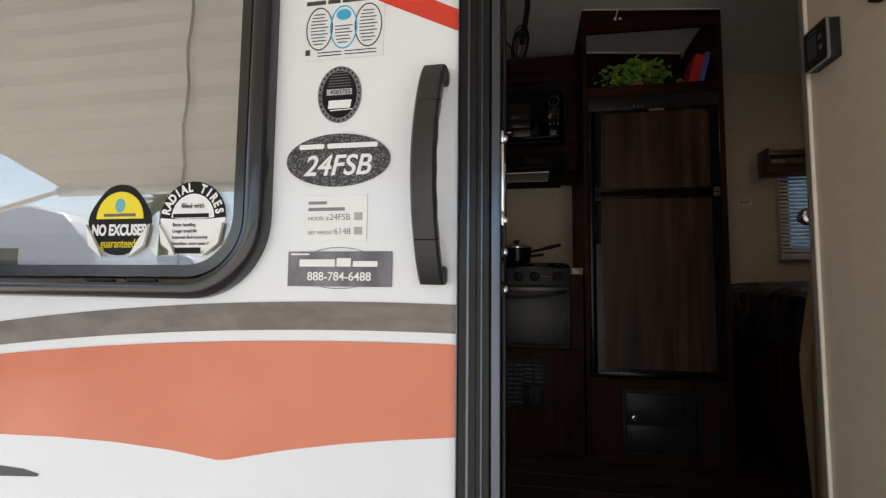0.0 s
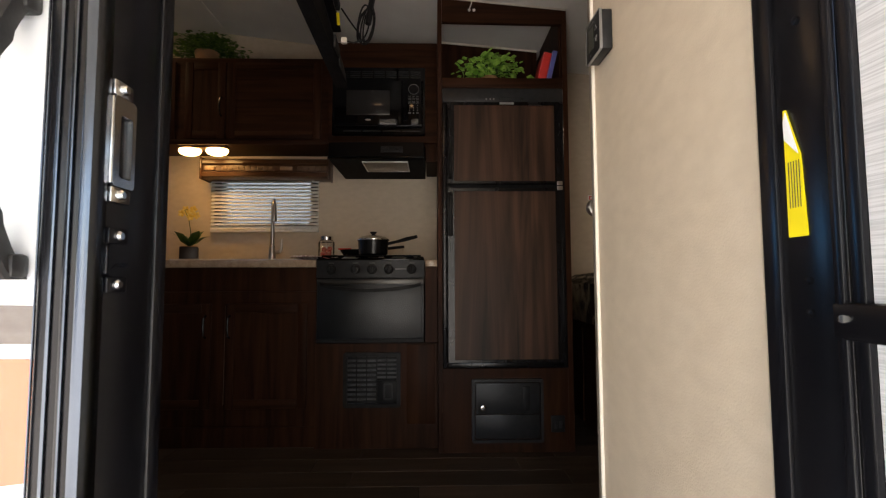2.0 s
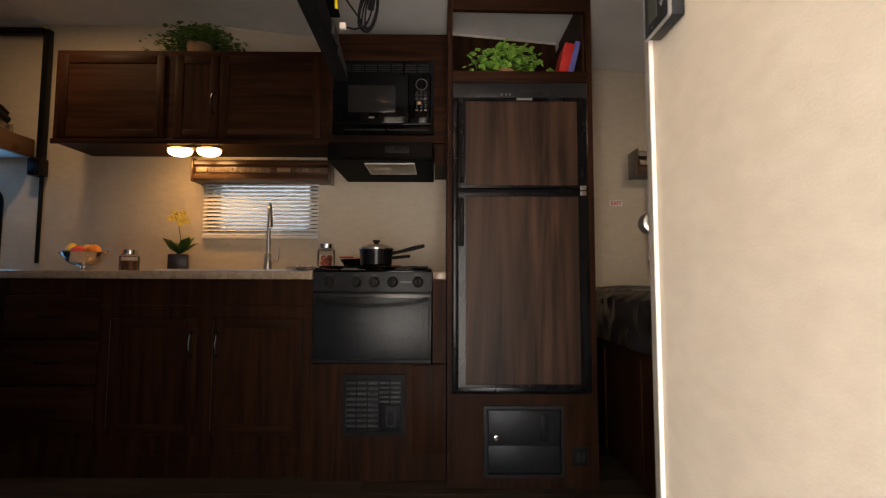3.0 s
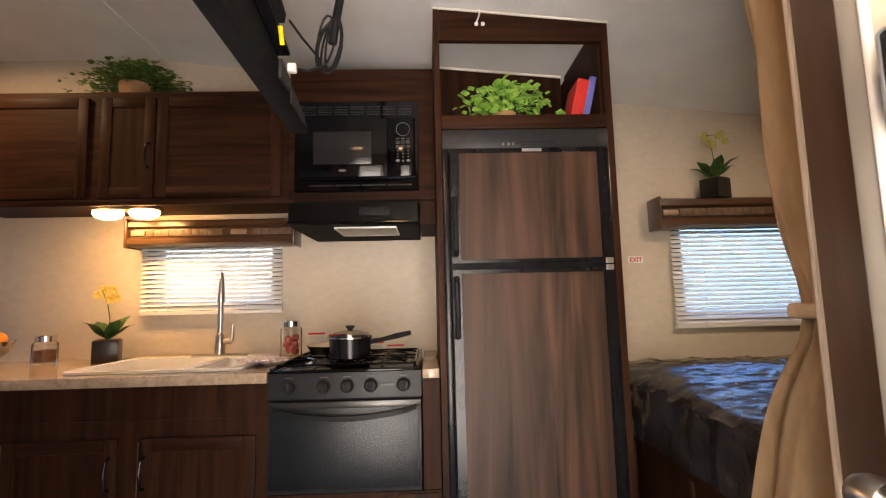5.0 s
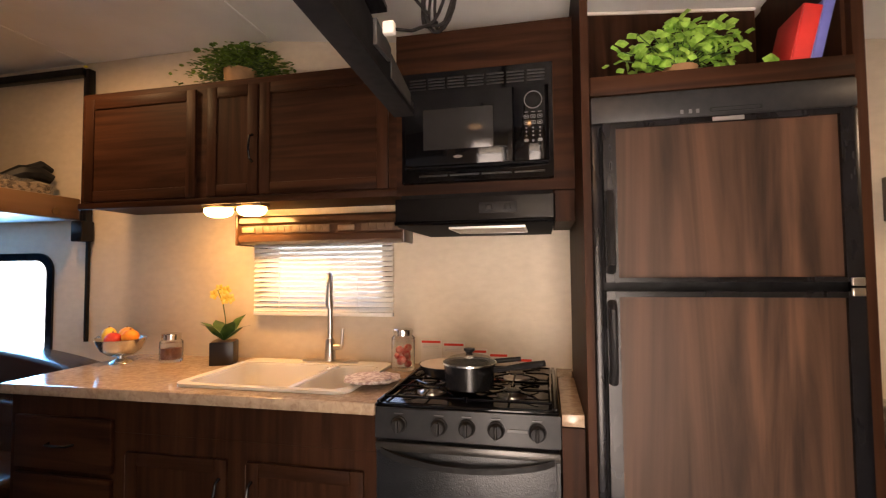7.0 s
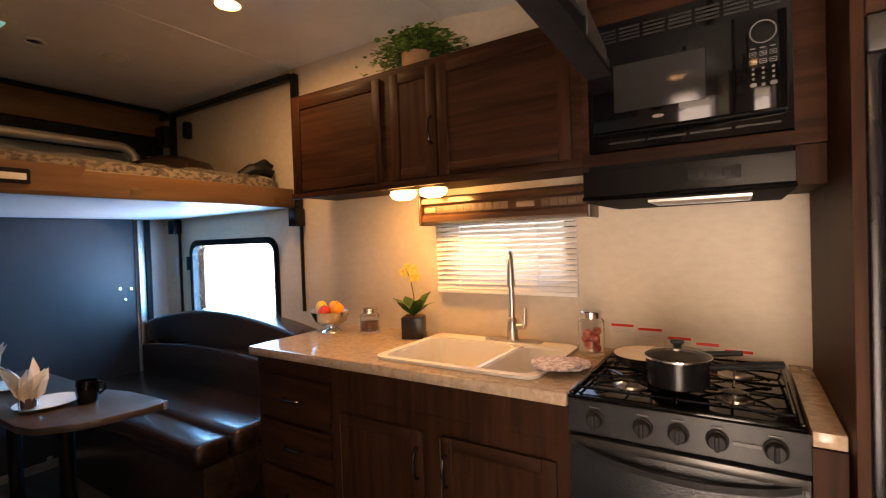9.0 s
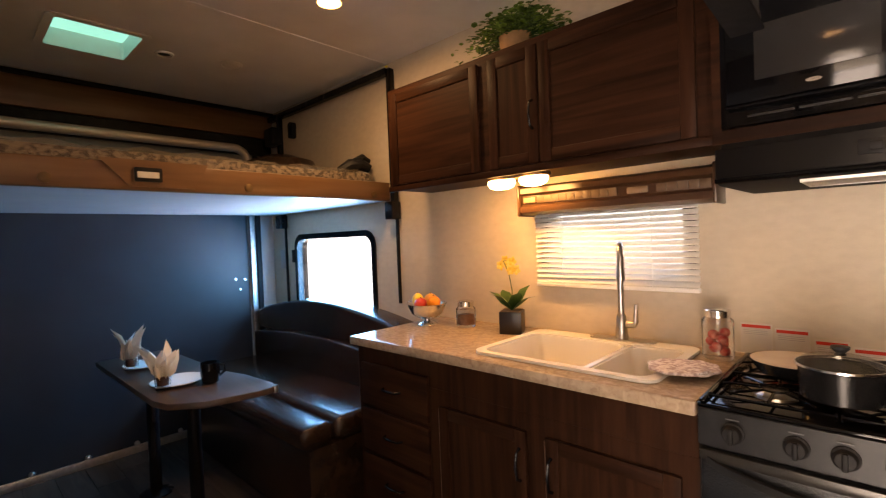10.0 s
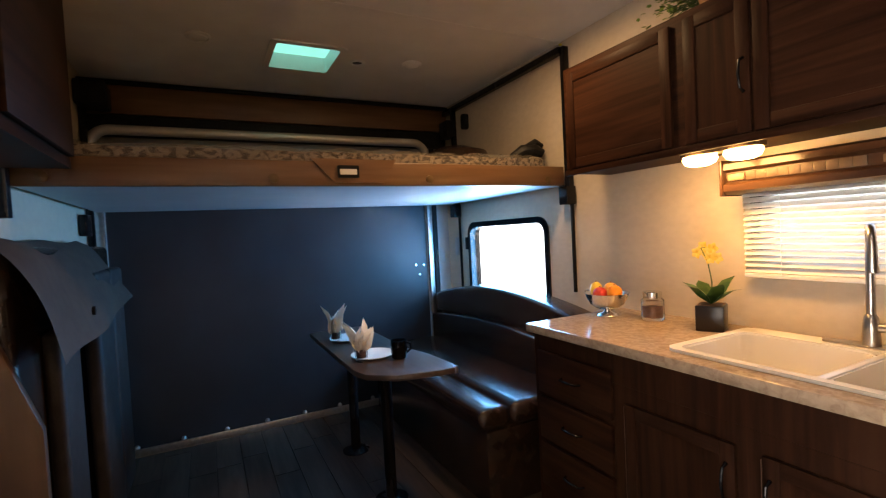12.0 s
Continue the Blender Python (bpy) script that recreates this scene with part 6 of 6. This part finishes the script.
part("inner_lip", B().ring(rrect(-0.787, 0.0725, 0.8405, 1.437, 0.072, 10), rrect(-0.772, 0.060, 0.8545, 1.423, 0.060, 10), "y", 0.482, 0.56), WINDOWM, wo)
part("drain_slot", B().box(-0.135, -0.095, 0.4745, 0.4775, 0.8345, 0.8375).box(-0.075, -0.035, 0.4745, 0.4775, 0.8345, 0.8375), BLACKP, wo)
p_ = part("pane", B().box(-0.774, 0.062, 0.494, 0.498, 0.852, 1.424), PANE, wo)
p_.visible_shadow = False
sh = thing("pleated_shade", (-0.36, 0.585, 0.85), "off-white pleated shade drawn down inside the window", "shade")


def pleat(u, v_):
    k = v_ * 30
    return (-0.80 + 0.90 * u, 0.575 + 0.006 * abs((k % 2) - 1) + 0.0015 * math.sin(u * 30), 0.845 + 0.60 * v_)


part("cloth", B().grid(8, 60, pleat), mat("shade_cloth", (0.70, 0.67, 0.58), 0.8, col2=(0.64, 0.61, 0.52), scale=(2, 2, 40)), sh, smooth=0)
part("cord", B().tube([(-0.083 + 0.003 * math.sin(k * 1.6), 0.567, 0.85 + k * 0.03) for k in range(19)], 0.0022, 6), BLACKP, sh)


def tyre_sticker(cx, cz, r, dark):
    s = thing("window_sticker", (cx, 0.493, cz - r), "peeling round black and yellow window sticker" if dark else "peeling white and black window sticker with lettering", "sticker", "window stickers")
    y = 0.4938
    body = [(cx + r * math.cos(t) * (0.93 + 0.07 * math.cos(4 * t)), cz + r * math.sin(t) * (1 if t < math.pi else 0.93)) for t in [2 * math.pi * k / 28 for k in range(28)]]
    part("backing", B().prism(body, "y", y - 0.0005, y), BLACKP if dark else WHITEV, s)
    for sg in (-1, 1):
        part("curl", B().prism([(cx + sg * r * 0.98, cz - 0.1 * r), (cx + sg * r * 0.62, cz - r * 0.62), (cx + sg * r * 0.42, cz - r * 0.98), (cx + sg * r * 0.86, cz - r * 0.66)], "y", y - 0.005, y - 0.0012), WHITEP, s)
    def half(r0, n=18):
        return [(cx + r0 * math.cos(math.pi * k / n), cz + 0.06 * r + r0 * math.sin(math.pi * k / n)) for k in range(n + 1)]
    if dark:
        part("half_disc", B().prism(half(r * 0.74), "y", y - 0.0009, y - 0.0006), YELLOW, s)
        part("logo_mark", B().prism(ellipse(cx, cz + r * 0.42, r * 0.16, r * 0.2, 14), "y", y - 0.0012, y - 0.0010), mat("logo_teal", (0.12, 0.4, 0.45), 0.4), s)
        part("logo_bar", B().box(cx - r * 0.5, cx + r * 0.5, y - 0.0012, y - 0.0010, cz + r * 0.12, cz + r * 0.2), KEY, s)
        words("NO EXCUSES", r * 0.40, WHITEV, s, south(cx, cz - r * 0.38, y - 0.0012), squeeze=0.72, bold=0.0008)
        words("guaranteed", r * 0.34, YELLOW, s, south(cx, cz - r * 0.72, y - 0.0012), squeeze=0.72, bold=0.0)
    else:
        part("black_arc", B().ring(half(r * 1.0) + [(cx - r * 0.5, cz + 0.02 * r), (cx + r * 0.5, cz + 0.02 * r)], half(r * 0.66) + [(cx - r * 0.4, cz + 0.03 * r), (cx + r * 0.4, cz + 0.03 * r)], "y", y - 0.0009, y - 0.0006), BLACKP, s)
        for i, ch in enumerate("RADIAL TIRES"):
            a = radians(168 - i * 14.2)
            if ch != " ":
                words(ch, r * 0.34, WHITEV, s, pose(cx + r * 0.72 * math.cos(a), y - 0.0012, cz + 0.06 * r + r * 0.72 * math.sin(a)) @ pose(0, 0, 0, 90, 0, 0) @ pose(0, 0, 0, 0, 0, math.degrees(a) - 90), squeeze=0.8, bold=0.0006)
        words("filled with", r * 0.2, BLACKP, s, south(cx, cz + r * 0.32, y - 0.0012), squeeze=0.9)
        part("logo_bar", B().box(cx - r * 0.6, cx + r * 0.5, y - 0.0012, y - 0.0010, cz + r * 0.06, cz + r * 0.17), BLACKP, s)
        for k, w in enumerate(("Better handling", "Longer tread life", "Improves fuel economy", "Smoother, more quiet ride")):
            words(w, r * 0.135, BLACKP, s, south(cx - r * 0.6, cz - r * (0.18 + 0.17 * k), y - 0.0012), align="LEFT", squeeze=0.85)
        part("foot_band", B().box(cx - r * 0.5, cx + r * 0.3, y - 0.0012, y - 0.0010, cz - r * 0.92, cz - r * 0.76), BLACKP, s)


tyre_sticker(-0.109, 0.911, 0.0475, True)
tyre_sticker(-0.0035, 0.911, 0.0455, False)

# stickers between window and door
SP = mat("speckled_plaque", (0.03, 0.03, 0.032), 0.4, col2=(0.16, 0.16, 0.165), scale=(420, 420, 420), detail=2, mix=(0.5, 0.62))
CYAN = mat("cyan_ink", (0.03, 0.38, 0.6), 0.4)
s1_ = thing("certificate_sticker", (0.185, 0.499, 1.106), "clear sticker with three printed rings and small print", "sticker")
part("sheet", B().box(0.134, 0.237, 0.4990, 0.4994, 1.106, 1.190), mat("clear_label", (0.75, 0.77, 0.79), 0.2, col2=(0.72, 0.74, 0.76), scale=(30, 30, 30), coat=0.5), s1_)
for xa, xb in ((0.137, 0.162), (0.165, 0.181), (0.184, 0.222)):
    part("title_bar", B().box(xa, xb, 0.4985, 0.4989, 1.1765, 1.1815), GREYVINYL, s1_)
for cx, mtl in ((0.1545, GREYVINYL), (0.186, CYAN), (0.2175, GREYVINYL)):
    rg = part("ring", B().ring(ellipse(cx, 1.1455, 0.0175, 0.0275), ellipse(cx, 1.1455, 0.0160, 0.0260), "y", 0.4982 if mtl is CYAN else 0.4985, 0.4989), mtl, s1_)
    for k in range(10):
        h_ = 0.0115 * math.sqrt(max(0.05, 1 - ((k - 4.5) / 5.8) ** 2))
        if not (mtl is CYAN and k > 5):
            part("print_line", B().box(cx - h_, cx + h_ * (0.7 + 0.3 * (k % 2)), 0.4985, 0.4989, 1.1255 + k * 0.0042, 1.1268 + k * 0.0042), KEY, rg)
part("emblem", B().prism(ellipse(0.186, 1.161, 0.0095, 0.0068, 16), "y", 0.4980, 0.4984), CYAN, s1_)
part("emblem", B().box(0.137, 0.143, 0.4985, 0.4989, 1.1125, 1.1195), GREYVINYL, s1_)
for z in (1.1155, 1.1115):
    for xa, xb in ((0.153, 0.184), (0.188, 0.228)):
        part("print_line", B().box(xa, xb, 0.4985, 0.4989, z - 0.0011, z), GREYVINYL, s1_)
s2_ = thing("seal_sticker", (0.183, 0.499, 1.026), "oval black seal sticker with grey ring", "sticker")
part("ring", B().prism(ellipse(0.183, 1.061, 0.028, 0.035), "y", 0.4988, 0.4994), mat("seal_grey", (0.22, 0.22, 0.225), 0.35, col2=(0.10, 0.10, 0.105), scale=(300, 300, 300)), s2_)
part("face", B().prism(ellipse(0.183, 1.061, 0.0222, 0.0292), "y", 0.4983, 0.4987), BLACKP, s2_)
for k in range(28):
    a = 2 * math.pi * k / 28
    part("print_mark", B().prism(ellipse(0.183 + 0.0252 * math.cos(a), 1.061 + 0.0322 * math.sin(a), 0.0012, 0.0016, 8), "y", 0.4984, 0.4987), BLACKP, s2_)
for k in range(6):
    h_ = (0.015, 0.0145, 0.0135, 0.012, 0.010, 0.007)[k]
    part("print_line", B().box(0.183 - h_, 0.183 + h_, 0.4979, 0.4982, 1.0705 + k * 0.0034, 1.0716 + k * 0.0034), KEY, s2_)
part("number_plate", B().box(0.167, 0.199, 0.4979, 0.4982, 1.0600, 1.0675), mat("pale_grey", (0.4, 0.4, 0.4), 0.5), s2_)
words("4503755", 0.0075, BLACKP, s2_, south(0.1845, 1.0612, 0.4977), bold=0.0)
part("logo_bar", B().prism([(0.169, 1.0435), (0.197, 1.0435), (0.199, 1.0535), (0.170, 1.0535)], "y", 0.4979, 0.4982), WHITEV, s2_)
part("logo_swoosh", B().prism([(0.172, 1.0405), (0.200, 1.0415), (0.200, 1.0425), (0.172, 1.0418)], "y", 0.4979, 0.4982), WHITEV, s2_)
s3_ = thing("model_plaque", (0.186, 0.499, 0.944), "oval speckled black model plaque with white lettering", "plaque")
part("plate", B().prism(ellipse(0.183, 0.9805, 0.0655, 0.0320), "y", 0.4982, 0.4994), SP, s3_)
words("24FSB", 0.0345, WHITEV, s3_, south(0.182, 0.9625, 0.4980), bold=0.0005, shear=0.25, squeeze=0.98)
for xa, xb in ((0.134, 0.166), (0.170, 0.233)):
    part("brand_bar", B().prism(rrect(xa, xb, 0.9945, 1.0005, 0.002, 3), "y", 0.4978, 0.4981), WHITEV, s3_)
INK = mat("grey_ink", (0.22, 0.22, 0.24), 0.5)
s4_ = thing("weight_label", (0.185, 0.499, 0.884), "white paper label with model and weight", "label")
part("paper", B().box(0.1425, 0.2215, 0.4988, 0.4994, 0.884, 0.938), WHITEV, s4_)
part("brand_bar", B().box(0.148, 0.171, 0.4984, 0.4987, 0.9275, 0.9310).box(0.148, 0.194, 0.4984, 0.4987, 0.9195, 0.9235), INK, s4_)
words("MODEL #", 0.0062, INK, s4_, south(0.148, 0.9085, 0.4986), "LEFT")
words("24FSB", 0.0105, INK, s4_, south(0.175, 0.9085, 0.4986), "LEFT")
words("DRY WEIGHT", 0.0062, INK, s4_, south(0.148, 0.8915, 0.4986), "LEFT", 0.85)
words("6148", 0.0105, INK, s4_, south(0.181, 0.8915, 0.4986), "LEFT")
for z in (0.908, 0.891):
    part("grey_square", B().box(0.206, 0.216, 0.4984, 0.4987, z, z + 0.009), mat("pale_grey", (0.4, 0.4, 0.4), 0.5), s4_)
s5_ = thing("dealer_plaque", (0.19, 0.499, 0.833), "silver-grey dealer plaque with white phone number", "plaque")
part("outline", B().ring(ellipse(0.188, 0.852, 0.049, 0.0245), ellipse(0.188, 0.852, 0.0482, 0.0238), "y", 0.4989, 0.4994), KEY, s5_)
part("plate", B().box(0.1245, 0.253, 0.4978, 0.4988, 0.8305, 0.8712, 0.0003, 1), SILVER, s5_)
for xa, xb, za, zb in ((0.1395, 0.184, 0.8535, 0.8620), (0.186, 0.2035, 0.8535, 0.8635), (0.206, 0.236, 0.8535, 0.8600), (0.128, 0.152, 0.8672, 0.8690)):
    part("brand_bar", B().prism(rrect(xa, xb, za, zb, 0.0009, 2), "y", 0.4974, 0.4977), WHITEV, s5_)
words("888-784-6488", 0.0140, WHITEV, s5_, south(0.189, 0.8375, 0.4975), bold=0.0002, squeeze=1.0)

# grab handle
gh = thing("grab_handle", (0.3, 0.49, 0.835), "black moulded grab handle with finger grips beside the door", "handle")
b = B()
n = 28
rings = []
for k in range(n + 1):
    u = k / n
    z = 0.8335 + 0.247 * u
    bow = math.sin(math.pi * u) ** 0.75
    yo = 0.482 - 0.036 * bow
    th = 0.018 + 0.004 * (1 - bow) - 0.0022 * (math.cos(u * math.pi * 14) if 0.2 < u < 0.8 else 0)
    xc, hw = 0.3025 - 0.004 * bow, 0.0135
    rings.append([b.bm.verts.new((xc + sx * hw * e, yo + dy, z)) for sx, dy, e in ((-1, 0.004, 1), (-0.8, 0, 1), (0.8, 0, 1), (1, 0.004, 1), (1, th, 0.9), (-1, th, 0.9))])
for a, c_ in zip(rings, rings[1:]):
    for k in range(6):
        b.bm.faces.new((a[k], a[(k + 1) % 6], c_[(k + 1) % 6], c_[k]))
b.bm.faces.new(rings[0][::-1]); b.bm.faces.new(rings[-1])
bmesh.ops.recalc_face_normals(b.bm, faces=b.bm.faces[:])
HANDM = mat("handle_plastic", (0.018, 0.017, 0.016), 0.4, col2=(0.032, 0.029, 0.027), scale=(14, 14, 6), bump=0.08, bscale=300)
part("grip", b, HANDM, gh, smooth=40)
for z in (0.8345, 1.0595):
    part("foot", B().box(0.288, 0.318, 0.482, 0.4995, z, z + 0.02, 0.004), HANDM, gh)
for z in (0.8795, 1.0295):
    part("seam", B().box(0.288, 0.315, 0.4575, 0.4595, z, z + 0.0012), BLACKP, gh)

# awning over the door side
aw = thing("awning", (-0.5, -0.8, 1.5), "extended beige trailer awning on two white arms", "awning")
AWN = mat("awning_cloth", (0.55, 0.50, 0.42), 0.8, col2=(0.5, 0.45, 0.38), scale=(3, 3, 3))
part("fabric", B().prism([(0.46, 2.47), (-2.1, 1.58), (-2.1, 1.585), (0.46, 2.475)], "x", -3.3, 2.6), AWN, aw)
part("roller", B().tube([(-3.35, -2.12, 1.57), (2.65, -2.12, 1.57)], 0.045, 14), WHITEP, aw)
for x in (-3.38, 2.68):
    part("arm", B().tube([(x, 0.47, 0.2), (x, -2.12, 1.57)], 0.022, 8), WHITEP, aw)
    part("arm", B().tube([(x, 0.47, 2.3), (x, -0.9, 0.93)], 0.018, 8), WHITEP, aw)


def travel_trailer(x, y, length, yaw, seed):
    t = thing("travel_trailer", (x, y, GROUND), "parked white travel trailer across the lot", "trailer", "parked trailers")
    m = pose(x, y, GROUND, 0, 0, yaw)
    prof = [(-length / 2, 0.6), (length / 2 - 0.3, 0.6), (length / 2 + 0.2, 1.1), (length / 2, 2.2), (length / 2 - 0.6, 2.9), (length / 2 - 1.2, 3.05), (-length / 2, 3.05)]
    b = B().prism(prof, "y", -1.2, 1.2, 0.12, 4)
    b.bm.transform(m)
    part("body", b, FIBER, t)
    for a in (-length * 0.3, 0.0, length * 0.25):
        part("window", B().box(a - 0.4, a + 0.4, 1.2, 1.215, 1.6, 2.2, m=m), BLACKG, t)
    part("stripe", B().box(-length / 2 + 0.1, length / 2 - 0.3, 1.2, 1.212, 1.1, 1.3, m=m), GREYVINYL, t)
    for a in (-0.5, 0.4):
        bb = B().lathe([(0.33, -0.11), (0.36, -0.05), (0.36, 0.05), (0.33, 0.11)], (a, 1.0, 0.36), "y", 20)
        bb.bm.transform(m)
        part("wheel", bb, BLACKP, t)
    return t


travel_trailer(-11.7, -7.0, 7.0, -14, 1)
travel_trailer(-20.0, -22.0, 8.0, 10, 2)
travel_trailer(-2.0, -30.0, 8.5, 4, 3)
travel_trailer(12.0, -24.0, 8.5, -6, 4)
PALMB, PALML = mat("palm_bark", (0.16, 0.12, 0.08), 0.9, col2=(0.24, 0.19, 0.13), scale=(6, 6, 20)), mat("palm_leaf", (0.06, 0.085, 0.03), 0.6)
for i, (x, y, h) in enumerate(((-27, -30, 7.0), (-31, -34, 8.0), (-14, -42, 6.0), (-9, -46, 6.5), (-4, -48, 6.0), (6, -44, 7))):
    pt_ = thing("palm_tree", (x, y, GROUND), "fan palm with a bare trunk behind the parked trailers", "tree", "palm trees")
    part("trunk", B().tube([(x, y, GROUND), (x + 0.1, y, h * 0.5), (x, y, h)], [0.28, 0.2, 0.16], 10), PALMB, pt_)
    b = B()
    r = random.Random(i)
    for k in range(46):
        a, e = r.uniform(0, 6.28), r.uniform(-0.7, 1.1)
        b.leaf((x, y, h), (math.cos(a) * math.cos(e), math.sin(a) * math.cos(e), math.sin(e)), (0, 0, 1), r.uniform(1.3, 2.1), 0.34)
    part("crown", b, PALML, pt_, smooth=0)

# wall added beyond the north windows, its glow standing in for bright distance
solo("backdrop", B().box(-60, 40, 9.0, 9.1, GROUND, 4.2), mat("backdrop_glow", (0.06, 0.07, 0.075), 0.9, emit=(0.5, 0.7, 1.0), estr=0.045), "glowing backdrop wall standing in for the hazy distance beyond the windows", "backdrop", kind="structure")

# ---------------------------------------------------------------- floor planks
rnd = random.Random(11)
plank_meshes = {}
PW = 0.149
row = 0
y = 0.565
while y < 3.09:
    x = XR + 0.02 - rnd.uniform(0, 0.9)
    w = min(PW, 3.095 - y)
    while x < 3.19:
        x1 = x + 0.92
        a, c_ = max(x, XR + 0.013), min(x1, 3.19)
        if c_ - a > 0.03 and w > 0.03:
            key = (round(c_ - a, 3), round(w, 3))
            if key not in plank_meshes:
                plank_meshes[key] = mesh_of("plank", B().box(0, c_ - a - 0.003, 0, w - 0.003, -0.006, 0.0, 0.0012, 1), FLOORM, 0)
            o = new("plank", plank_meshes[key])
            o.parent, o.location = floor, (a, y, 0)
        x = x1
    y += PW
